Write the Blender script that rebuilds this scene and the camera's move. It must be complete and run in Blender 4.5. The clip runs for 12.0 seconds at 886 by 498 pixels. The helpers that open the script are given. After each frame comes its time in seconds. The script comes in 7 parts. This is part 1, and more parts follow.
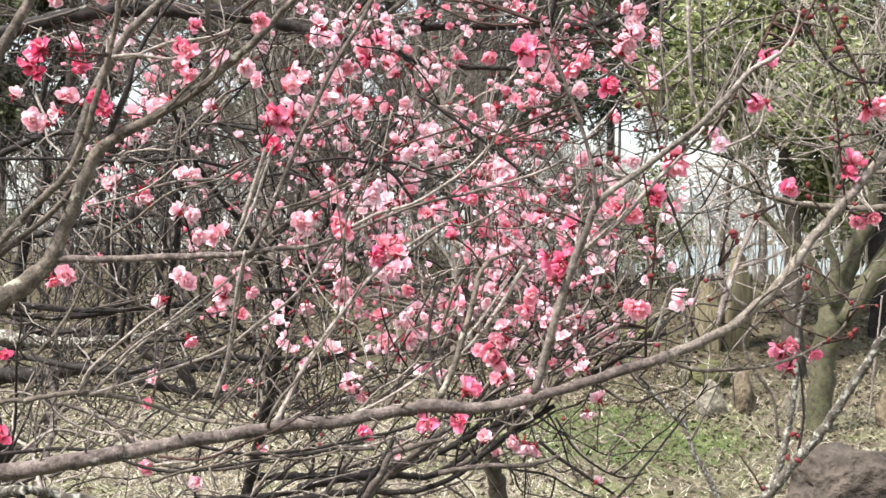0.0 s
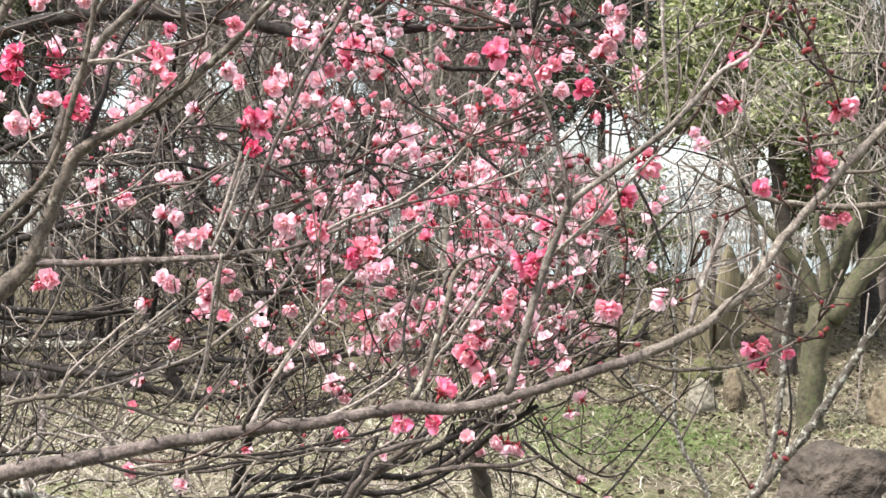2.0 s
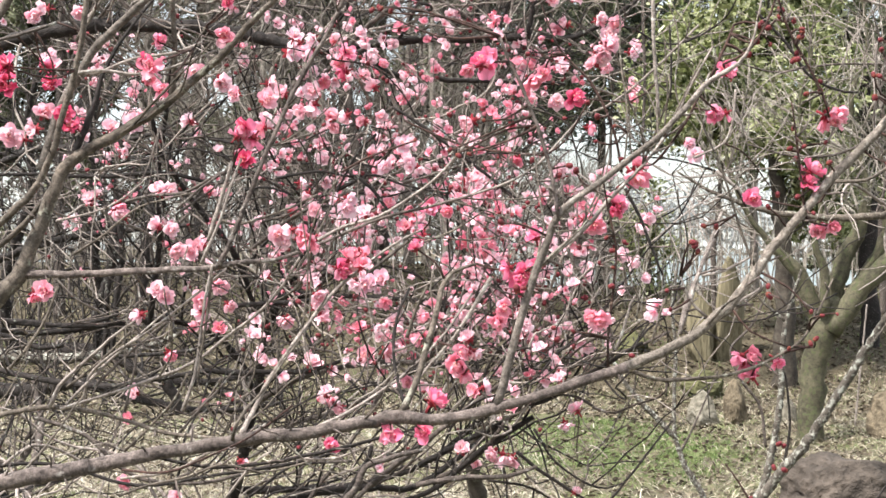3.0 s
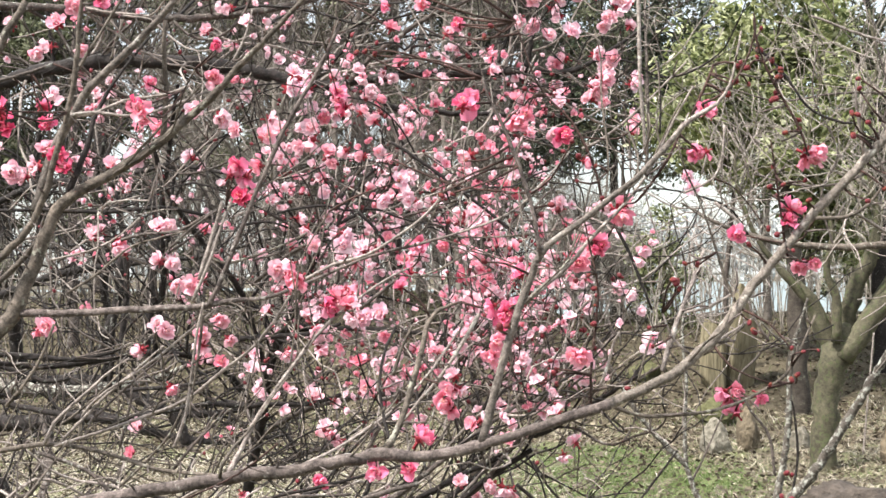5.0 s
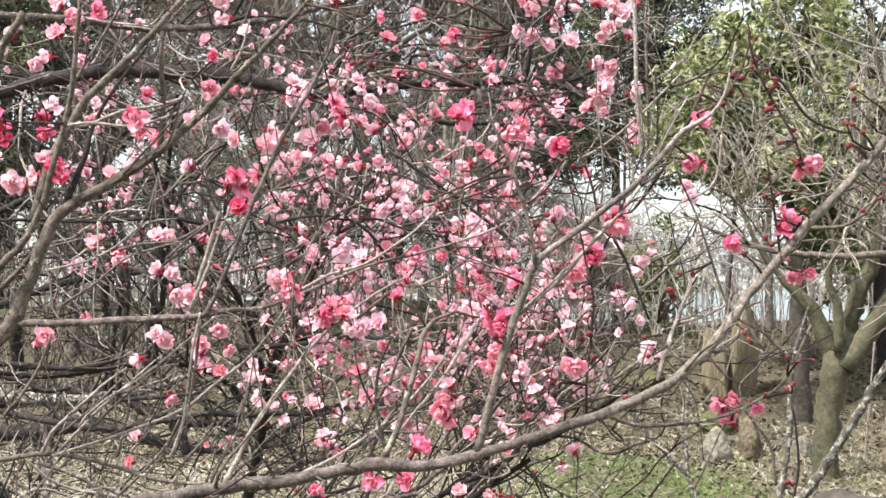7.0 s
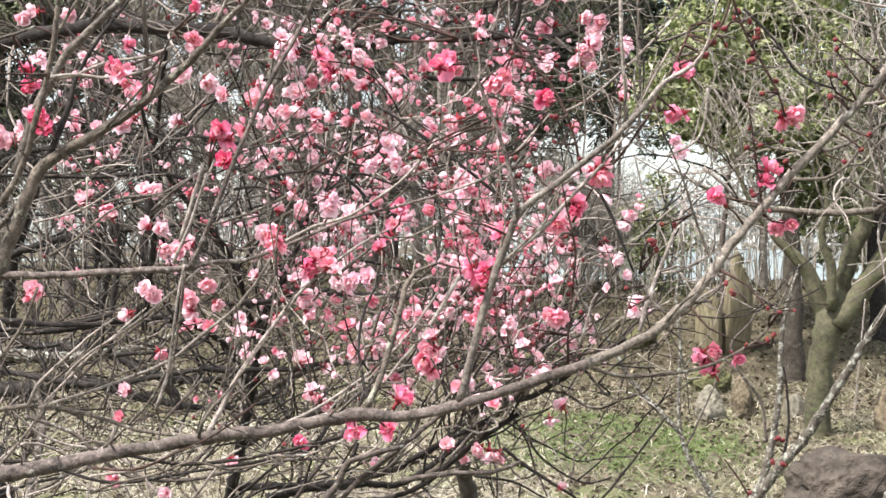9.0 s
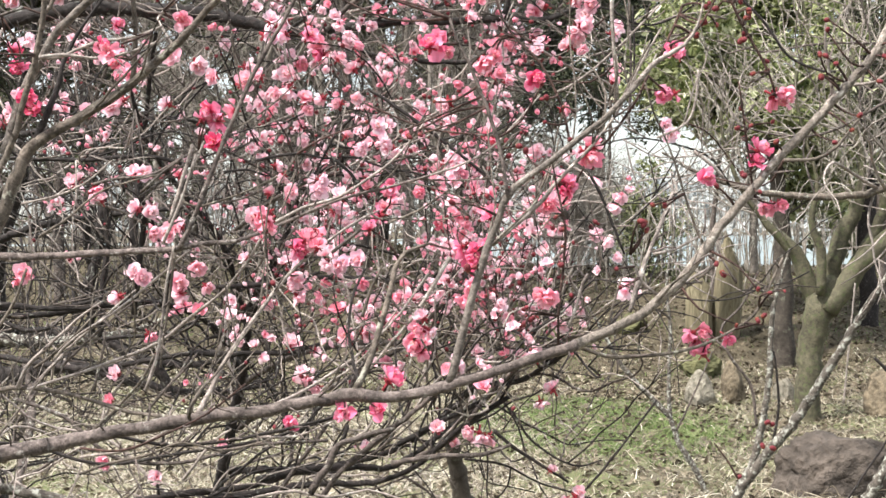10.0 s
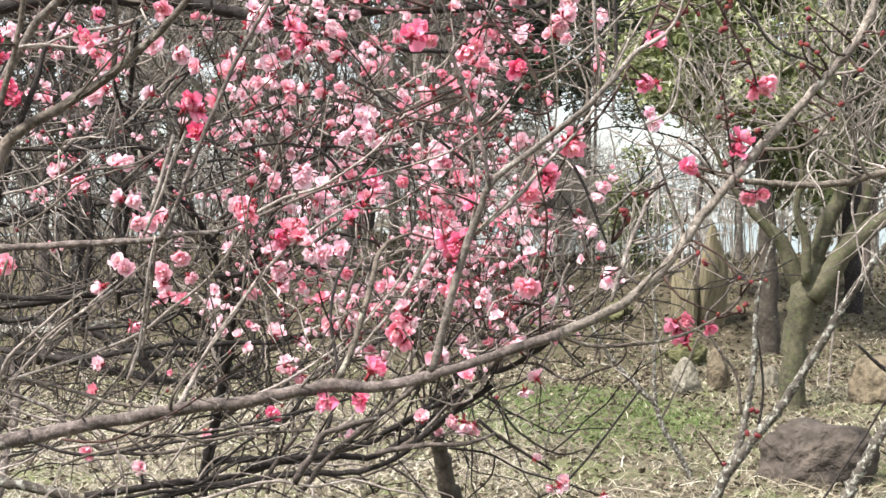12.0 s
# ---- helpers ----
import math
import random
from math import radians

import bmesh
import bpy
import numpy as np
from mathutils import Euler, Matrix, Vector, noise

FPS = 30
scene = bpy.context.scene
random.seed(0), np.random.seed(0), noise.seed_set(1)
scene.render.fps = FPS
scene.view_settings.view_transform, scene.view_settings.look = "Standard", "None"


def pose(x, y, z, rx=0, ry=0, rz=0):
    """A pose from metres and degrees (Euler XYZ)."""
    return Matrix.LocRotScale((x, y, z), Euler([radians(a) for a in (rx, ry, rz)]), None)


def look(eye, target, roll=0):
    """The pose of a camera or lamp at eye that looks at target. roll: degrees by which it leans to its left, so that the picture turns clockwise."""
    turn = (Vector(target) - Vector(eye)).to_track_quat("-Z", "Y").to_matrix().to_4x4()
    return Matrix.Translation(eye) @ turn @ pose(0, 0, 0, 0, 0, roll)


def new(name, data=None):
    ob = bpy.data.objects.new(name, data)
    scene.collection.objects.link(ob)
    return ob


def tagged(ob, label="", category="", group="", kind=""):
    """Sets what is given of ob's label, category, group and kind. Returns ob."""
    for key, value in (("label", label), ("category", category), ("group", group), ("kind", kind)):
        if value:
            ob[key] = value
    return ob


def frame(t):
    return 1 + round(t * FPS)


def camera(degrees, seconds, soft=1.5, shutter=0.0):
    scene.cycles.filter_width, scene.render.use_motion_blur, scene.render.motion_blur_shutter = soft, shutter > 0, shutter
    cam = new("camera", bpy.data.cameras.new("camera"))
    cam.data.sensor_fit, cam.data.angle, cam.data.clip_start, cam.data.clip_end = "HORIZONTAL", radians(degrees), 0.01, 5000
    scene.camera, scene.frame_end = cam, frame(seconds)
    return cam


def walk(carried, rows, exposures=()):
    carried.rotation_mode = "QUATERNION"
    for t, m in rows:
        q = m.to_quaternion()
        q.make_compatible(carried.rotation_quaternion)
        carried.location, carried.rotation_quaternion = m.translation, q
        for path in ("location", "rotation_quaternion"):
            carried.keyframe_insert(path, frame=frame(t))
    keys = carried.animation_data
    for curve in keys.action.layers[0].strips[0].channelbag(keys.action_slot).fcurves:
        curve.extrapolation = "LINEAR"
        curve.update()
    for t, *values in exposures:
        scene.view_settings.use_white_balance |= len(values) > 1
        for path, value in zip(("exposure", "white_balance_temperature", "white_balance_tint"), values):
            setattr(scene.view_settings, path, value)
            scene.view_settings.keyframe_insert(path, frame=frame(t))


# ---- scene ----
cam = camera(33.0, 12.0, soft=1.55)
PATH = [
    (0, (0.0124, 0.0228, 1.5067), (0.0091, 2.0686, 1.4869), 0.28),
    (0.5, (0.0139, 0.0231, 1.5039), (0.0149, 2.0688, 1.4847), 0.12),
    (1, (0.0156, 0.0209, 1.5038), (0.0213, 2.0666, 1.4841), 0.06),
    (1.5, (0.0234, 0.0170, 1.5065), (0.0293, 2.0627, 1.4850), -0.06),
    (2, (0.0295, 0.0144, 1.5085), (0.0363, 2.0602, 1.4890), -0.07),
    (2.5, (0.0351, 0.0136, 1.5064), (0.0419, 2.0593, 1.4942), -0.10),
    (3, (0.0402, 0.0150, 1.5063), (0.0455, 2.0608, 1.5037), -0.17),
    (5, (0.0676, -0.0021, 1.5162), (0.0533, 2.0434, 1.5515), -0.48),
    (5.5, (0.0689, -0.0008, 1.5150), (0.0538, 2.0443, 1.5632), -0.52),
    (6, (0.0657, -0.0016, 1.5187), (0.0528, 2.0434, 1.5736), -0.48),
    (6.5, (0.0658, -0.0019, 1.5187), (0.0525, 2.0431, 1.5737), -0.48),
    (7, (0.0737, -0.0047, 1.5170), (0.0563, 2.0405, 1.5646), -0.51),
    (9, (0.0855, -0.0064, 1.5091), (0.0740, 2.0393, 1.5014), -0.51),
    (9.5, (0.0867, -0.0049, 1.5057), (0.0809, 2.0409, 1.4876), -0.50),
    (10, (0.0858, -0.0037, 1.5044), (0.0870, 2.0419, 1.4770), -0.50),
    (10.5, (0.0844, -0.0027, 1.5050), (0.0925, 2.0428, 1.4697), -0.50),
    (11, (0.0857, -0.0029, 1.5053), (0.0989, 2.0425, 1.4651), -0.51),
    (11.5, (0.0878, -0.0020, 1.5054), (0.1051, 2.0433, 1.4633), -0.60),
    (12, (0.0898, -0.0024, 1.5057), (0.1098, 2.0428, 1.4622), -0.63),
]
walk(cam, [(t, look(eye, target, roll)) for t, eye, target, roll in PATH])

scene.view_settings.exposure = 1.12

# ---- light: a bright overcast sky, with a wide soft sun behind the cloud ----
world = bpy.data.worlds.new("overcast_sky")
world.use_nodes = True
scene.world = world
wn, wl = world.node_tree.nodes, world.node_tree.links
wn.clear()
sky = wn.new("ShaderNodeTexSky")
sky.sky_type = "NISHITA"
sky.sun_disc = False
sky.sun_elevation, sky.sun_rotation = radians(57), radians(-125)
sky_bg = wn.new("ShaderNodeBackground")
sky_bg.inputs["Strength"].default_value = 0.05
cloud_bg = wn.new("ShaderNodeBackground")
cloud_bg.inputs["Color"].default_value = (0.96, 0.98, 0.97, 1)
# a cloud deck is about three times as bright overhead as at the horizon
wgeo = wn.new("ShaderNodeTexCoord")
wsep = wn.new("ShaderNodeSeparateXYZ")
wl.new(wgeo.outputs["Generated"], wsep.inputs[0])
wmap = wn.new("ShaderNodeMapRange")
wmap.inputs["From Min"].default_value, wmap.inputs["From Max"].default_value = 0.0, 1.0
wmap.inputs["To Min"].default_value, wmap.inputs["To Max"].default_value = 0.31, 0.88
wl.new(wsep.outputs["Z"], wmap.inputs["Value"])
wl.new(wmap.outputs["Result"], cloud_bg.inputs["Strength"])
both = wn.new("ShaderNodeAddShader")
world_out = wn.new("ShaderNodeOutputWorld")
wl.new(sky.outputs["Color"], sky_bg.inputs["Color"])
wl.new(sky_bg.outputs[0], both.inputs[0])
wl.new(cloud_bg.outputs[0], both.inputs[1])
wl.new(both.outputs[0], world_out.inputs["Surface"])

sun = new("sun", bpy.data.lights.new("sun", "SUN"))
sun.data.energy = 5.0
sun.data.angle = radians(5)
sun.data.color = (1.0, 0.96, 0.89)
sun.matrix_world = look((-2.9, -2.0, 5.4), (0, 0, 0))


# ---- materials ----
def shader(name, rough=0.8):
    m = bpy.data.materials.new(name)
    m.use_nodes = True
    n, l = m.node_tree.nodes, m.node_tree.links
    b = n["Principled BSDF"]
    b.inputs["Roughness"].default_value = rough
    b.inputs["Specular IOR Level"].default_value = 0.3
    return m, n, l, b


def ramp(n, stops):
    r = n.new("ShaderNodeValToRGB")
    e = r.color_ramp.elements
    while len(e) < len(stops):
        e.new(0.5)
    for k, (at, col) in zip(e, stops):
        k.position, k.color = at, (*col, 1)
    return r


def noise_tex(n, l, vec, scale, detail=4.0, rough=0.6):
    t = n.new("ShaderNodeTexNoise")
    t.inputs["Scale"].default_value = scale
    t.inputs["Detail"].default_value = detail
    t.inputs["Roughness"].default_value = rough
    l.new(vec, t.inputs["Vector"])
    return t.outputs["Fac"]


def mixed(n, l, fac, a, b, mode="MIX"):
    x = n.new("ShaderNodeMix")
    x.data_type, x.blend_type = "RGBA", mode
    for sock, v in ((x.inputs["Factor"], fac), (x.inputs["A"], a), (x.inputs["B"], b)):
        if isinstance(v, (int, float)):
            sock.default_value = v
        elif isinstance(v, tuple):
            sock.default_value = (*v, 1)
        else:
            l.new(v, sock)
    return x.outputs["Result"]


def bump(n, l, b, height, strength, distance):
    k = n.new("ShaderNodeBump")
    k.inputs["Strength"].default_value = strength
    k.inputs["Distance"].default_value = distance
    l.new(height, k.inputs["Height"])
    l.new(k.outputs["Normal"], b.inputs["Normal"])


def bark(name, dark, light, lichen, cover, scale=1.0, rings=0.5, rough=0.85):
    """Bark with streaks along the limb, faint rings round it and patches of lichen. cover: how much lichen, 0 to 1."""
    m, n, l, b = shader(name, rough)
    co = n.new("ShaderNodeTexCoord")
    pos = co.outputs["Object"]
    grain = noise_tex(n, l, pos, 90 * scale, 6, 0.7)
    broad = noise_tex(n, l, pos, 14 * scale, 3)
    mp = n.new("ShaderNodeMapping")
    mp.inputs["Scale"].default_value = (160 * scale, 2.2, 1)
    l.new(co.outputs["UV"], mp.inputs["Vector"])
    ring = noise_tex(n, l, mp.outputs["Vector"], 1.0, 2)
    c1 = ramp(n, ((0.3, dark), (0.72, light)))
    l.new(grain, c1.inputs["Fac"])
    c2 = ramp(n, ((0.35, (0.62, 0.6, 0.58)), (0.7, (1.15, 1.12, 1.1))))
    l.new(broad, c2.inputs["Fac"])
    col = mixed(n, l, 1.0, c1.outputs["Color"], c2.outputs["Color"], "MULTIPLY")
    flake = noise_tex(n, l, pos, 320 * scale, 4, 0.75)
    c4 = ramp(n, ((0.36, (0.6, 0.58, 0.57)), (0.62, (1.3, 1.3, 1.3))))
    l.new(flake, c4.inputs["Fac"])
    col = mixed(n, l, min(1.0, scale), col, mixed(n, l, 1.0, col, c4.outputs["Color"], "MULTIPLY"))
    c3 = ramp(n, ((0.35, (0.7, 0.7, 0.7)), (0.65, (1.12, 1.12, 1.12))))
    l.new(ring, c3.inputs["Fac"])
    col = mixed(n, l, rings, col, mixed(n, l, 1.0, col, c3.outputs["Color"], "MULTIPLY"))
    spot = noise_tex(n, l, pos, 60 * scale, 6, 0.68)
    mask = ramp(n, ((0.62 - 0.24 * cover, (0, 0, 0)), (0.68 - 0.2 * cover, (1, 1, 1))))
    l.new(spot, mask.inputs["Fac"])
    col = mixed(n, l, mask.outputs["Color"], col, lichen)
    l.new(col, b.inputs["Base Color"])
    rough_height = n.new("ShaderNodeMath")
    rough_height.operation = "MULTIPLY_ADD"
    rough_height.inputs[1].default_value = 0.35
    l.new(flake, rough_height.inputs[0])
    l.new(grain, rough_height.inputs[2])
    bump(n, l, b, rough_height.outputs[0], 0.8, 0.004 / scale)
    return m


BARK_RED = bark("bark_grey_brown", (0.036, 0.028, 0.026), (0.255, 0.212, 0.198), (0.32, 0.29, 0.265), 0.06, 1.0, 0.7)
BARK_OLIVE = bark("bark_olive", (0.035, 0.029, 0.024), (0.235, 0.2, 0.17), (0.29, 0.28, 0.23), 0.16)
BARK_TWIG = bark("bark_pale_twig", (0.15, 0.125, 0.115), (0.47, 0.42, 0.39), (0.5, 0.48, 0.44), 0.1)
BARK_LIMB = bark("bark_pale_limb", (0.06, 0.051, 0.046), (0.29, 0.255, 0.23), (0.33, 0.31, 0.28), 0.1)
BARK_OUTER = bark("bark_outer_pale_limb", (0.09, 0.076, 0.066), (0.35, 0.31, 0.275), (0.4, 0.375, 0.33), 0.14)
BARK_SHOOT = bark("bark_dark_red_shoot", (0.025, 0.015, 0.013), (0.11, 0.06, 0.05), (0.15, 0.1, 0.08), 0.05)
BARK_DARK = bark("bark_blackish", (0.005, 0.004, 0.004), (0.046, 0.037, 0.035), (0.17, 0.17, 0.15), 0.07)
BARK_TRUNK = bark("bark_dark_trunk", (0.025, 0.02, 0.016), (0.1, 0.085, 0.07), (0.12, 0.12, 0.09), 0.1, 0.25)
BARK_MID = bark("bark_brown_grey", (0.017, 0.013, 0.012), (0.18, 0.15, 0.136), (0.31, 0.3, 0.27), 0.12)
BARK_LICHEN = bark("bark_with_lichen", (0.03, 0.025, 0.021), (0.17, 0.15, 0.13), (0.32, 0.32, 0.28), 0.44, 0.9)
BARK_MOSS = bark("bark_smooth_mossy", (0.04, 0.037, 0.024), (0.14, 0.13, 0.085), (0.072, 0.08, 0.036), 0.38, 0.35, 0.3)
# lighter copy of BARK_FAR: sunlight and mist on far twigs put into the colour
BARK_TWIG_FAR = bark("bark_lightened_far_twig", (0.17, 0.15, 0.13), (0.46, 0.42, 0.375), (0.44, 0.43, 0.38), 0.2, 0.15, 0.1)
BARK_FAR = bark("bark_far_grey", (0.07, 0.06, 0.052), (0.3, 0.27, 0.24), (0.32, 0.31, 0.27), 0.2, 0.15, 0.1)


def petal(name, deep, mid, pale, base):
    """Thin petals: colour varies from flower to flower, deeper towards the claw, with light passing through."""
    m, n, l, b = shader(name, 0.55)
    info = n.new("ShaderNodeObjectInfo")
    geo = n.new("ShaderNodeNewGeometry")
    co = n.new("ShaderNodeTexCoord")
    add = n.new("ShaderNodeMath")
    add.operation = "FRACT"
    plus = n.new("ShaderNodeMath")
    l.new(info.outputs["Random"], plus.inputs[0])
    scaled = n.new("ShaderNodeMath")
    scaled.operation = "MULTIPLY"
    scaled.inputs[1].default_value = 0.35
    l.new(geo.outputs["Random Per Island"], scaled.inputs[0])
    l.new(scaled.outputs[0], plus.inputs[1])
    l.new(plus.outputs[0], add.inputs[0])
    c = ramp(n, ((0.0, deep), (0.5, mid), (1.0, pale)))
    l.new(add.outputs[0], c.inputs["Fac"])
    sep = n.new("ShaderNodeSeparateXYZ")
    l.new(co.outputs["UV"], sep.inputs[0])
    claw = ramp(n, ((0.05, (1, 1, 1)), (0.55, (0, 0, 0))))
    l.new(sep.outputs["Y"], claw.inputs["Fac"])
    col = mixed(n, l, claw.outputs["Color"], c.outputs["Color"], base)
    mp = n.new("ShaderNodeMapping")
    mp.inputs["Scale"].default_value = (26, 2, 1)
    l.new(co.outputs["UV"], mp.inputs["Vector"])
    vein = noise_tex(n, l, mp.outputs["Vector"], 1.0, 3)
    v = ramp(n, ((0.3, (0.82, 0.78, 0.8)), (0.7, (1.06, 1.08, 1.06))))
    l.new(vein, v.inputs["Fac"])
    col = mixed(n, l, 0.8, col, mixed(n, l, 1.0, col, v.outputs["Color"], "MULTIPLY"))
    l.new(col, b.inputs["Base Color"])
    tr = n.new("ShaderNodeBsdfTranslucent")
    l.new(col, tr.inputs["Color"])
    mx = n.new("ShaderNodeMixShader")
    mx.inputs[0].default_value = 0.42
    l.new(b.outputs[0], mx.inputs[1])
    l.new(tr.outputs[0], mx.inputs[2])
    l.new(mx.outputs[0], n["Material Output"].inputs["Surface"])
    return m


PETAL_DEEP = petal("petal_deep_red", (0.64, 0.05, 0.145), (0.8, 0.13, 0.26), (0.9, 0.24, 0.39), (0.42, 0.02, 0.055))
PETAL_RED = petal("petal_coral_red", (0.86, 0.15, 0.31), (0.91, 0.32, 0.48), (0.94, 0.47, 0.62), (0.7, 0.05, 0.17))
PETAL_ROSE = petal("petal_rose_pink", (0.88, 0.27, 0.38), (0.92, 0.42, 0.53), (0.94, 0.55, 0.65), (0.76, 0.08, 0.18))
PETAL_PALE = petal("petal_pale_pink", (0.92, 0.46, 0.56), (0.93, 0.62, 0.705), (0.95, 0.76, 0.825), (0.84, 0.18, 0.29))
PETAL_WHITE = petal("petal_near_white_pink", (0.93, 0.54, 0.67), (0.94, 0.68, 0.78), (0.95, 0.82, 0.88), (0.88, 0.3, 0.43))


def plain(name, a, b_col, scale, rough=0.7, strength=0.4, dist=0.002, island=False):
    """Two colours mixed by noise, and by piece where island is set."""
    m, n, l, b = shader(name, rough)
    co = n.new("ShaderNodeTexCoord")
    f = noise_tex(n, l, co.outputs["Object"], scale, 5)
    c = ramp(n, ((0.3, a), (0.7, b_col)))
    l.new(f, c.inputs["Fac"])
    col = c.outputs["Color"]
    if island:
        geo = n.new("ShaderNodeNewGeometry")
        v = ramp(n, ((0.0, (0.5, 0.5, 0.5)), (1.0, (1.35, 1.3, 1.25))))
        l.new(geo.outputs["Random Per Island"], v.inputs["Fac"])
        col = mixed(n, l, 1.0, col, v.outputs["Color"], "MULTIPLY")
    l.new(col, b.inputs["Base Color"])
    bump(n, l, b, f, strength, dist)
    return m


BUD_RED = plain("bud_red", (0.06, 0.01, 0.012), (0.2, 0.024, 0.034), 160, 0.65)
SCALE_BROWN = plain("bud_scale_brown", (0.1, 0.02, 0.014), (0.21, 0.05, 0.032), 300, 0.7)
CALYX = plain("calyx_maroon", (0.16, 0.012, 0.02), (0.33, 0.03, 0.045), 200, 0.6)
STAMEN = plain("stamen_cream_pink", (0.8, 0.35, 0.35), (0.92, 0.6, 0.5), 200, 0.6)


def leaves(name, stops, through_light=0.3, rough=0.45):
    m, n, l, b = shader(name, rough)
    geo = n.new("ShaderNodeNewGeometry")
    c = ramp(n, stops)
    l.new(geo.outputs["Random Per Island"], c.inputs["Fac"])
    l.new(c.outputs["Color"], b.inputs["Base Color"])
    tr = n.new("ShaderNodeBsdfTranslucent")
    l.new(c.outputs["Color"], tr.inputs["Color"])
    mx = n.new("ShaderNodeMixShader")
    mx.inputs[0].default_value = through_light
    l.new(b.outputs[0], mx.inputs[1])
    l.new(tr.outputs[0], mx.inputs[2])
    l.new(mx.outputs[0], n["Material Output"].inputs["Surface"])
    return m


LEAF_EVERGREEN = leaves("leaf_evergreen", ((0, (0.04, 0.056, 0.022)), (0.35, (0.17, 0.2, 0.075)), (0.7, (0.38, 0.4, 0.2)), (1, (0.64, 0.64, 0.45))), 0.48, 0.3)
LEAF_CONIFER = leaves("leaf_conifer", ((0, (0.022, 0.032, 0.02)), (0.6, (0.06, 0.078, 0.048)), (1, (0.13, 0.15, 0.1))), 0.2)
LEAF_GREY = leaves("leaf_grey_green", ((0, (0.026, 0.032, 0.016)), (0.5, (0.09, 0.1, 0.055)), (1, (0.21, 0.22, 0.135))), 0.3, 0.6)
GRASS_GREEN = leaves("grass_green", ((0, (0.065, 0.105, 0.03)), (0.5, (0.14, 0.2, 0.065)), (1, (0.26, 0.31, 0.13))))
GRASS_DRY = leaves("grass_dry", ((0, (0.09, 0.07, 0.045)), (0.45, (0.29, 0.245, 0.175)), (0.8, (0.52, 0.46, 0.36)), (1, (0.74, 0.7, 0.6))))
GRASS_PALE = leaves("grass_bleached", ((0, (0.24, 0.2, 0.15)), (0.5, (0.5, 0.44, 0.35)), (1, (0.76, 0.71, 0.62))))
LITTER = leaves("leaf_litter", ((0, (0.028, 0.021, 0.014)), (0.5, (0.075, 0.057, 0.038)), (0.85, (0.15, 0.12, 0.084)), (1, (0.3, 0.26, 0.19))), 0.1, 0.8)


def ground_material():
    m, n, l, b = shader("ground_grass_and_litter", 0.95)
    co = n.new("ShaderNodeTexCoord")
    pos = co.outputs["Object"]
    fine = noise_tex(n, l, pos, 55, 6, 0.75)
    broad = noise_tex(n, l, pos, 1.3, 4)
    soil = ramp(n, ((0.3, (0.03, 0.025, 0.018)), (0.55, (0.12, 0.1, 0.07)), (0.75, (0.3, 0.26, 0.195))))
    l.new(fine, soil.inputs["Fac"])
    green = ramp(n, ((0.3, (0.045, 0.052, 0.022)), (0.7, (0.19, 0.2, 0.09))))
    l.new(fine, green.inputs["Fac"])
    where = ramp(n, ((0.46, (0, 0, 0)), (0.6, (1, 1, 1))))
    l.new(broad, where.inputs["Fac"])
    turf = mixed(n, l, where.outputs["Color"], soil.outputs["Color"], green.outputs["Color"])
    brown = ramp(n, ((0.3, (0.03, 0.024, 0.016)), (0.6, (0.1, 0.082, 0.052)), (0.8, (0.2, 0.17, 0.12))))
    l.new(fine, brown.inputs["Fac"])
    sep = n.new("ShaderNodeSeparateXYZ")
    l.new(pos, sep.inputs[0])
    rise = n.new("ShaderNodeMapRange")
    rise.inputs["From Min"].default_value, rise.inputs["From Max"].default_value = 13.5, 14.8
    l.new(sep.outputs["Y"], rise.inputs["Value"])
    l.new(mixed(n, l, rise.outputs["Result"], turf, brown.outputs["Color"]), b.inputs["Base Color"])
    bump(n, l, b, fine, 0.8, 0.02)
    return m


GROUND = ground_material()
ROCK_BROWN = plain("rock_brown_grey", (0.016, 0.0125, 0.01), (0.1, 0.08, 0.066), 5, 0.85, 1.0, 0.08)
STONE_TAN = plain("stone_tan", (0.06, 0.047, 0.032), (0.21, 0.168, 0.115), 8, 0.9, 1.0, 0.05)
STONE_STREAK = plain("stone_tan_streaked", (0.1, 0.084, 0.05), (0.25, 0.215, 0.14), 6, 0.9, 0.7, 0.05)
streak_nodes, streak_links = STONE_STREAK.node_tree.nodes, STONE_STREAK.node_tree.links
stretch = streak_nodes.new("ShaderNodeMapping")
stretch.inputs["Scale"].default_value = (2.2, 2.2, 0.5)
streak_links.new(streak_nodes["Texture Coordinate"].outputs["Object"], stretch.inputs["Vector"])
streak_links.new(stretch.outputs["Vector"], streak_nodes["Noise Texture"].inputs["Vector"])
STONE_GREY = plain("stone_pale_grey", (0.1, 0.09, 0.07), (0.29, 0.262, 0.21), 8, 0.9, 1.0, 0.05)
STONE_MOSS = plain("stone_mossy", (0.04, 0.042, 0.018), (0.13, 0.125, 0.06), 6, 0.95, 1.0, 0.05)
WATER, wn2, wl2, wb = shader("pond_water", 0.6)
# barely mirrors: the sky's pale reflection is put into the base colour
wb.inputs["Base Color"].default_value = (0.17, 0.2, 0.205, 1)
wb.inputs["Specular IOR Level"].default_value = 0.1
wco = wn2.new("ShaderNodeTexCoord")
bump(wn2, wl2, wb, noise_tex(wn2, wl2, wco.outputs["Object"], 3.0, 3), 0.25, 0.05)
# distance haze is mixed into the colours of the far foliage and trunks
HAZE_GREEN = plain("far_wood_hazed_green", (0.3, 0.32, 0.32), (0.46, 0.48, 0.48), 0.6, 0.95, 0.2, 0.1)
BARK_HAZE = plain("far_wood_hazed_trunk", (0.3, 0.3, 0.3), (0.42, 0.42, 0.42), 3, 0.95, 0.2, 0.05)


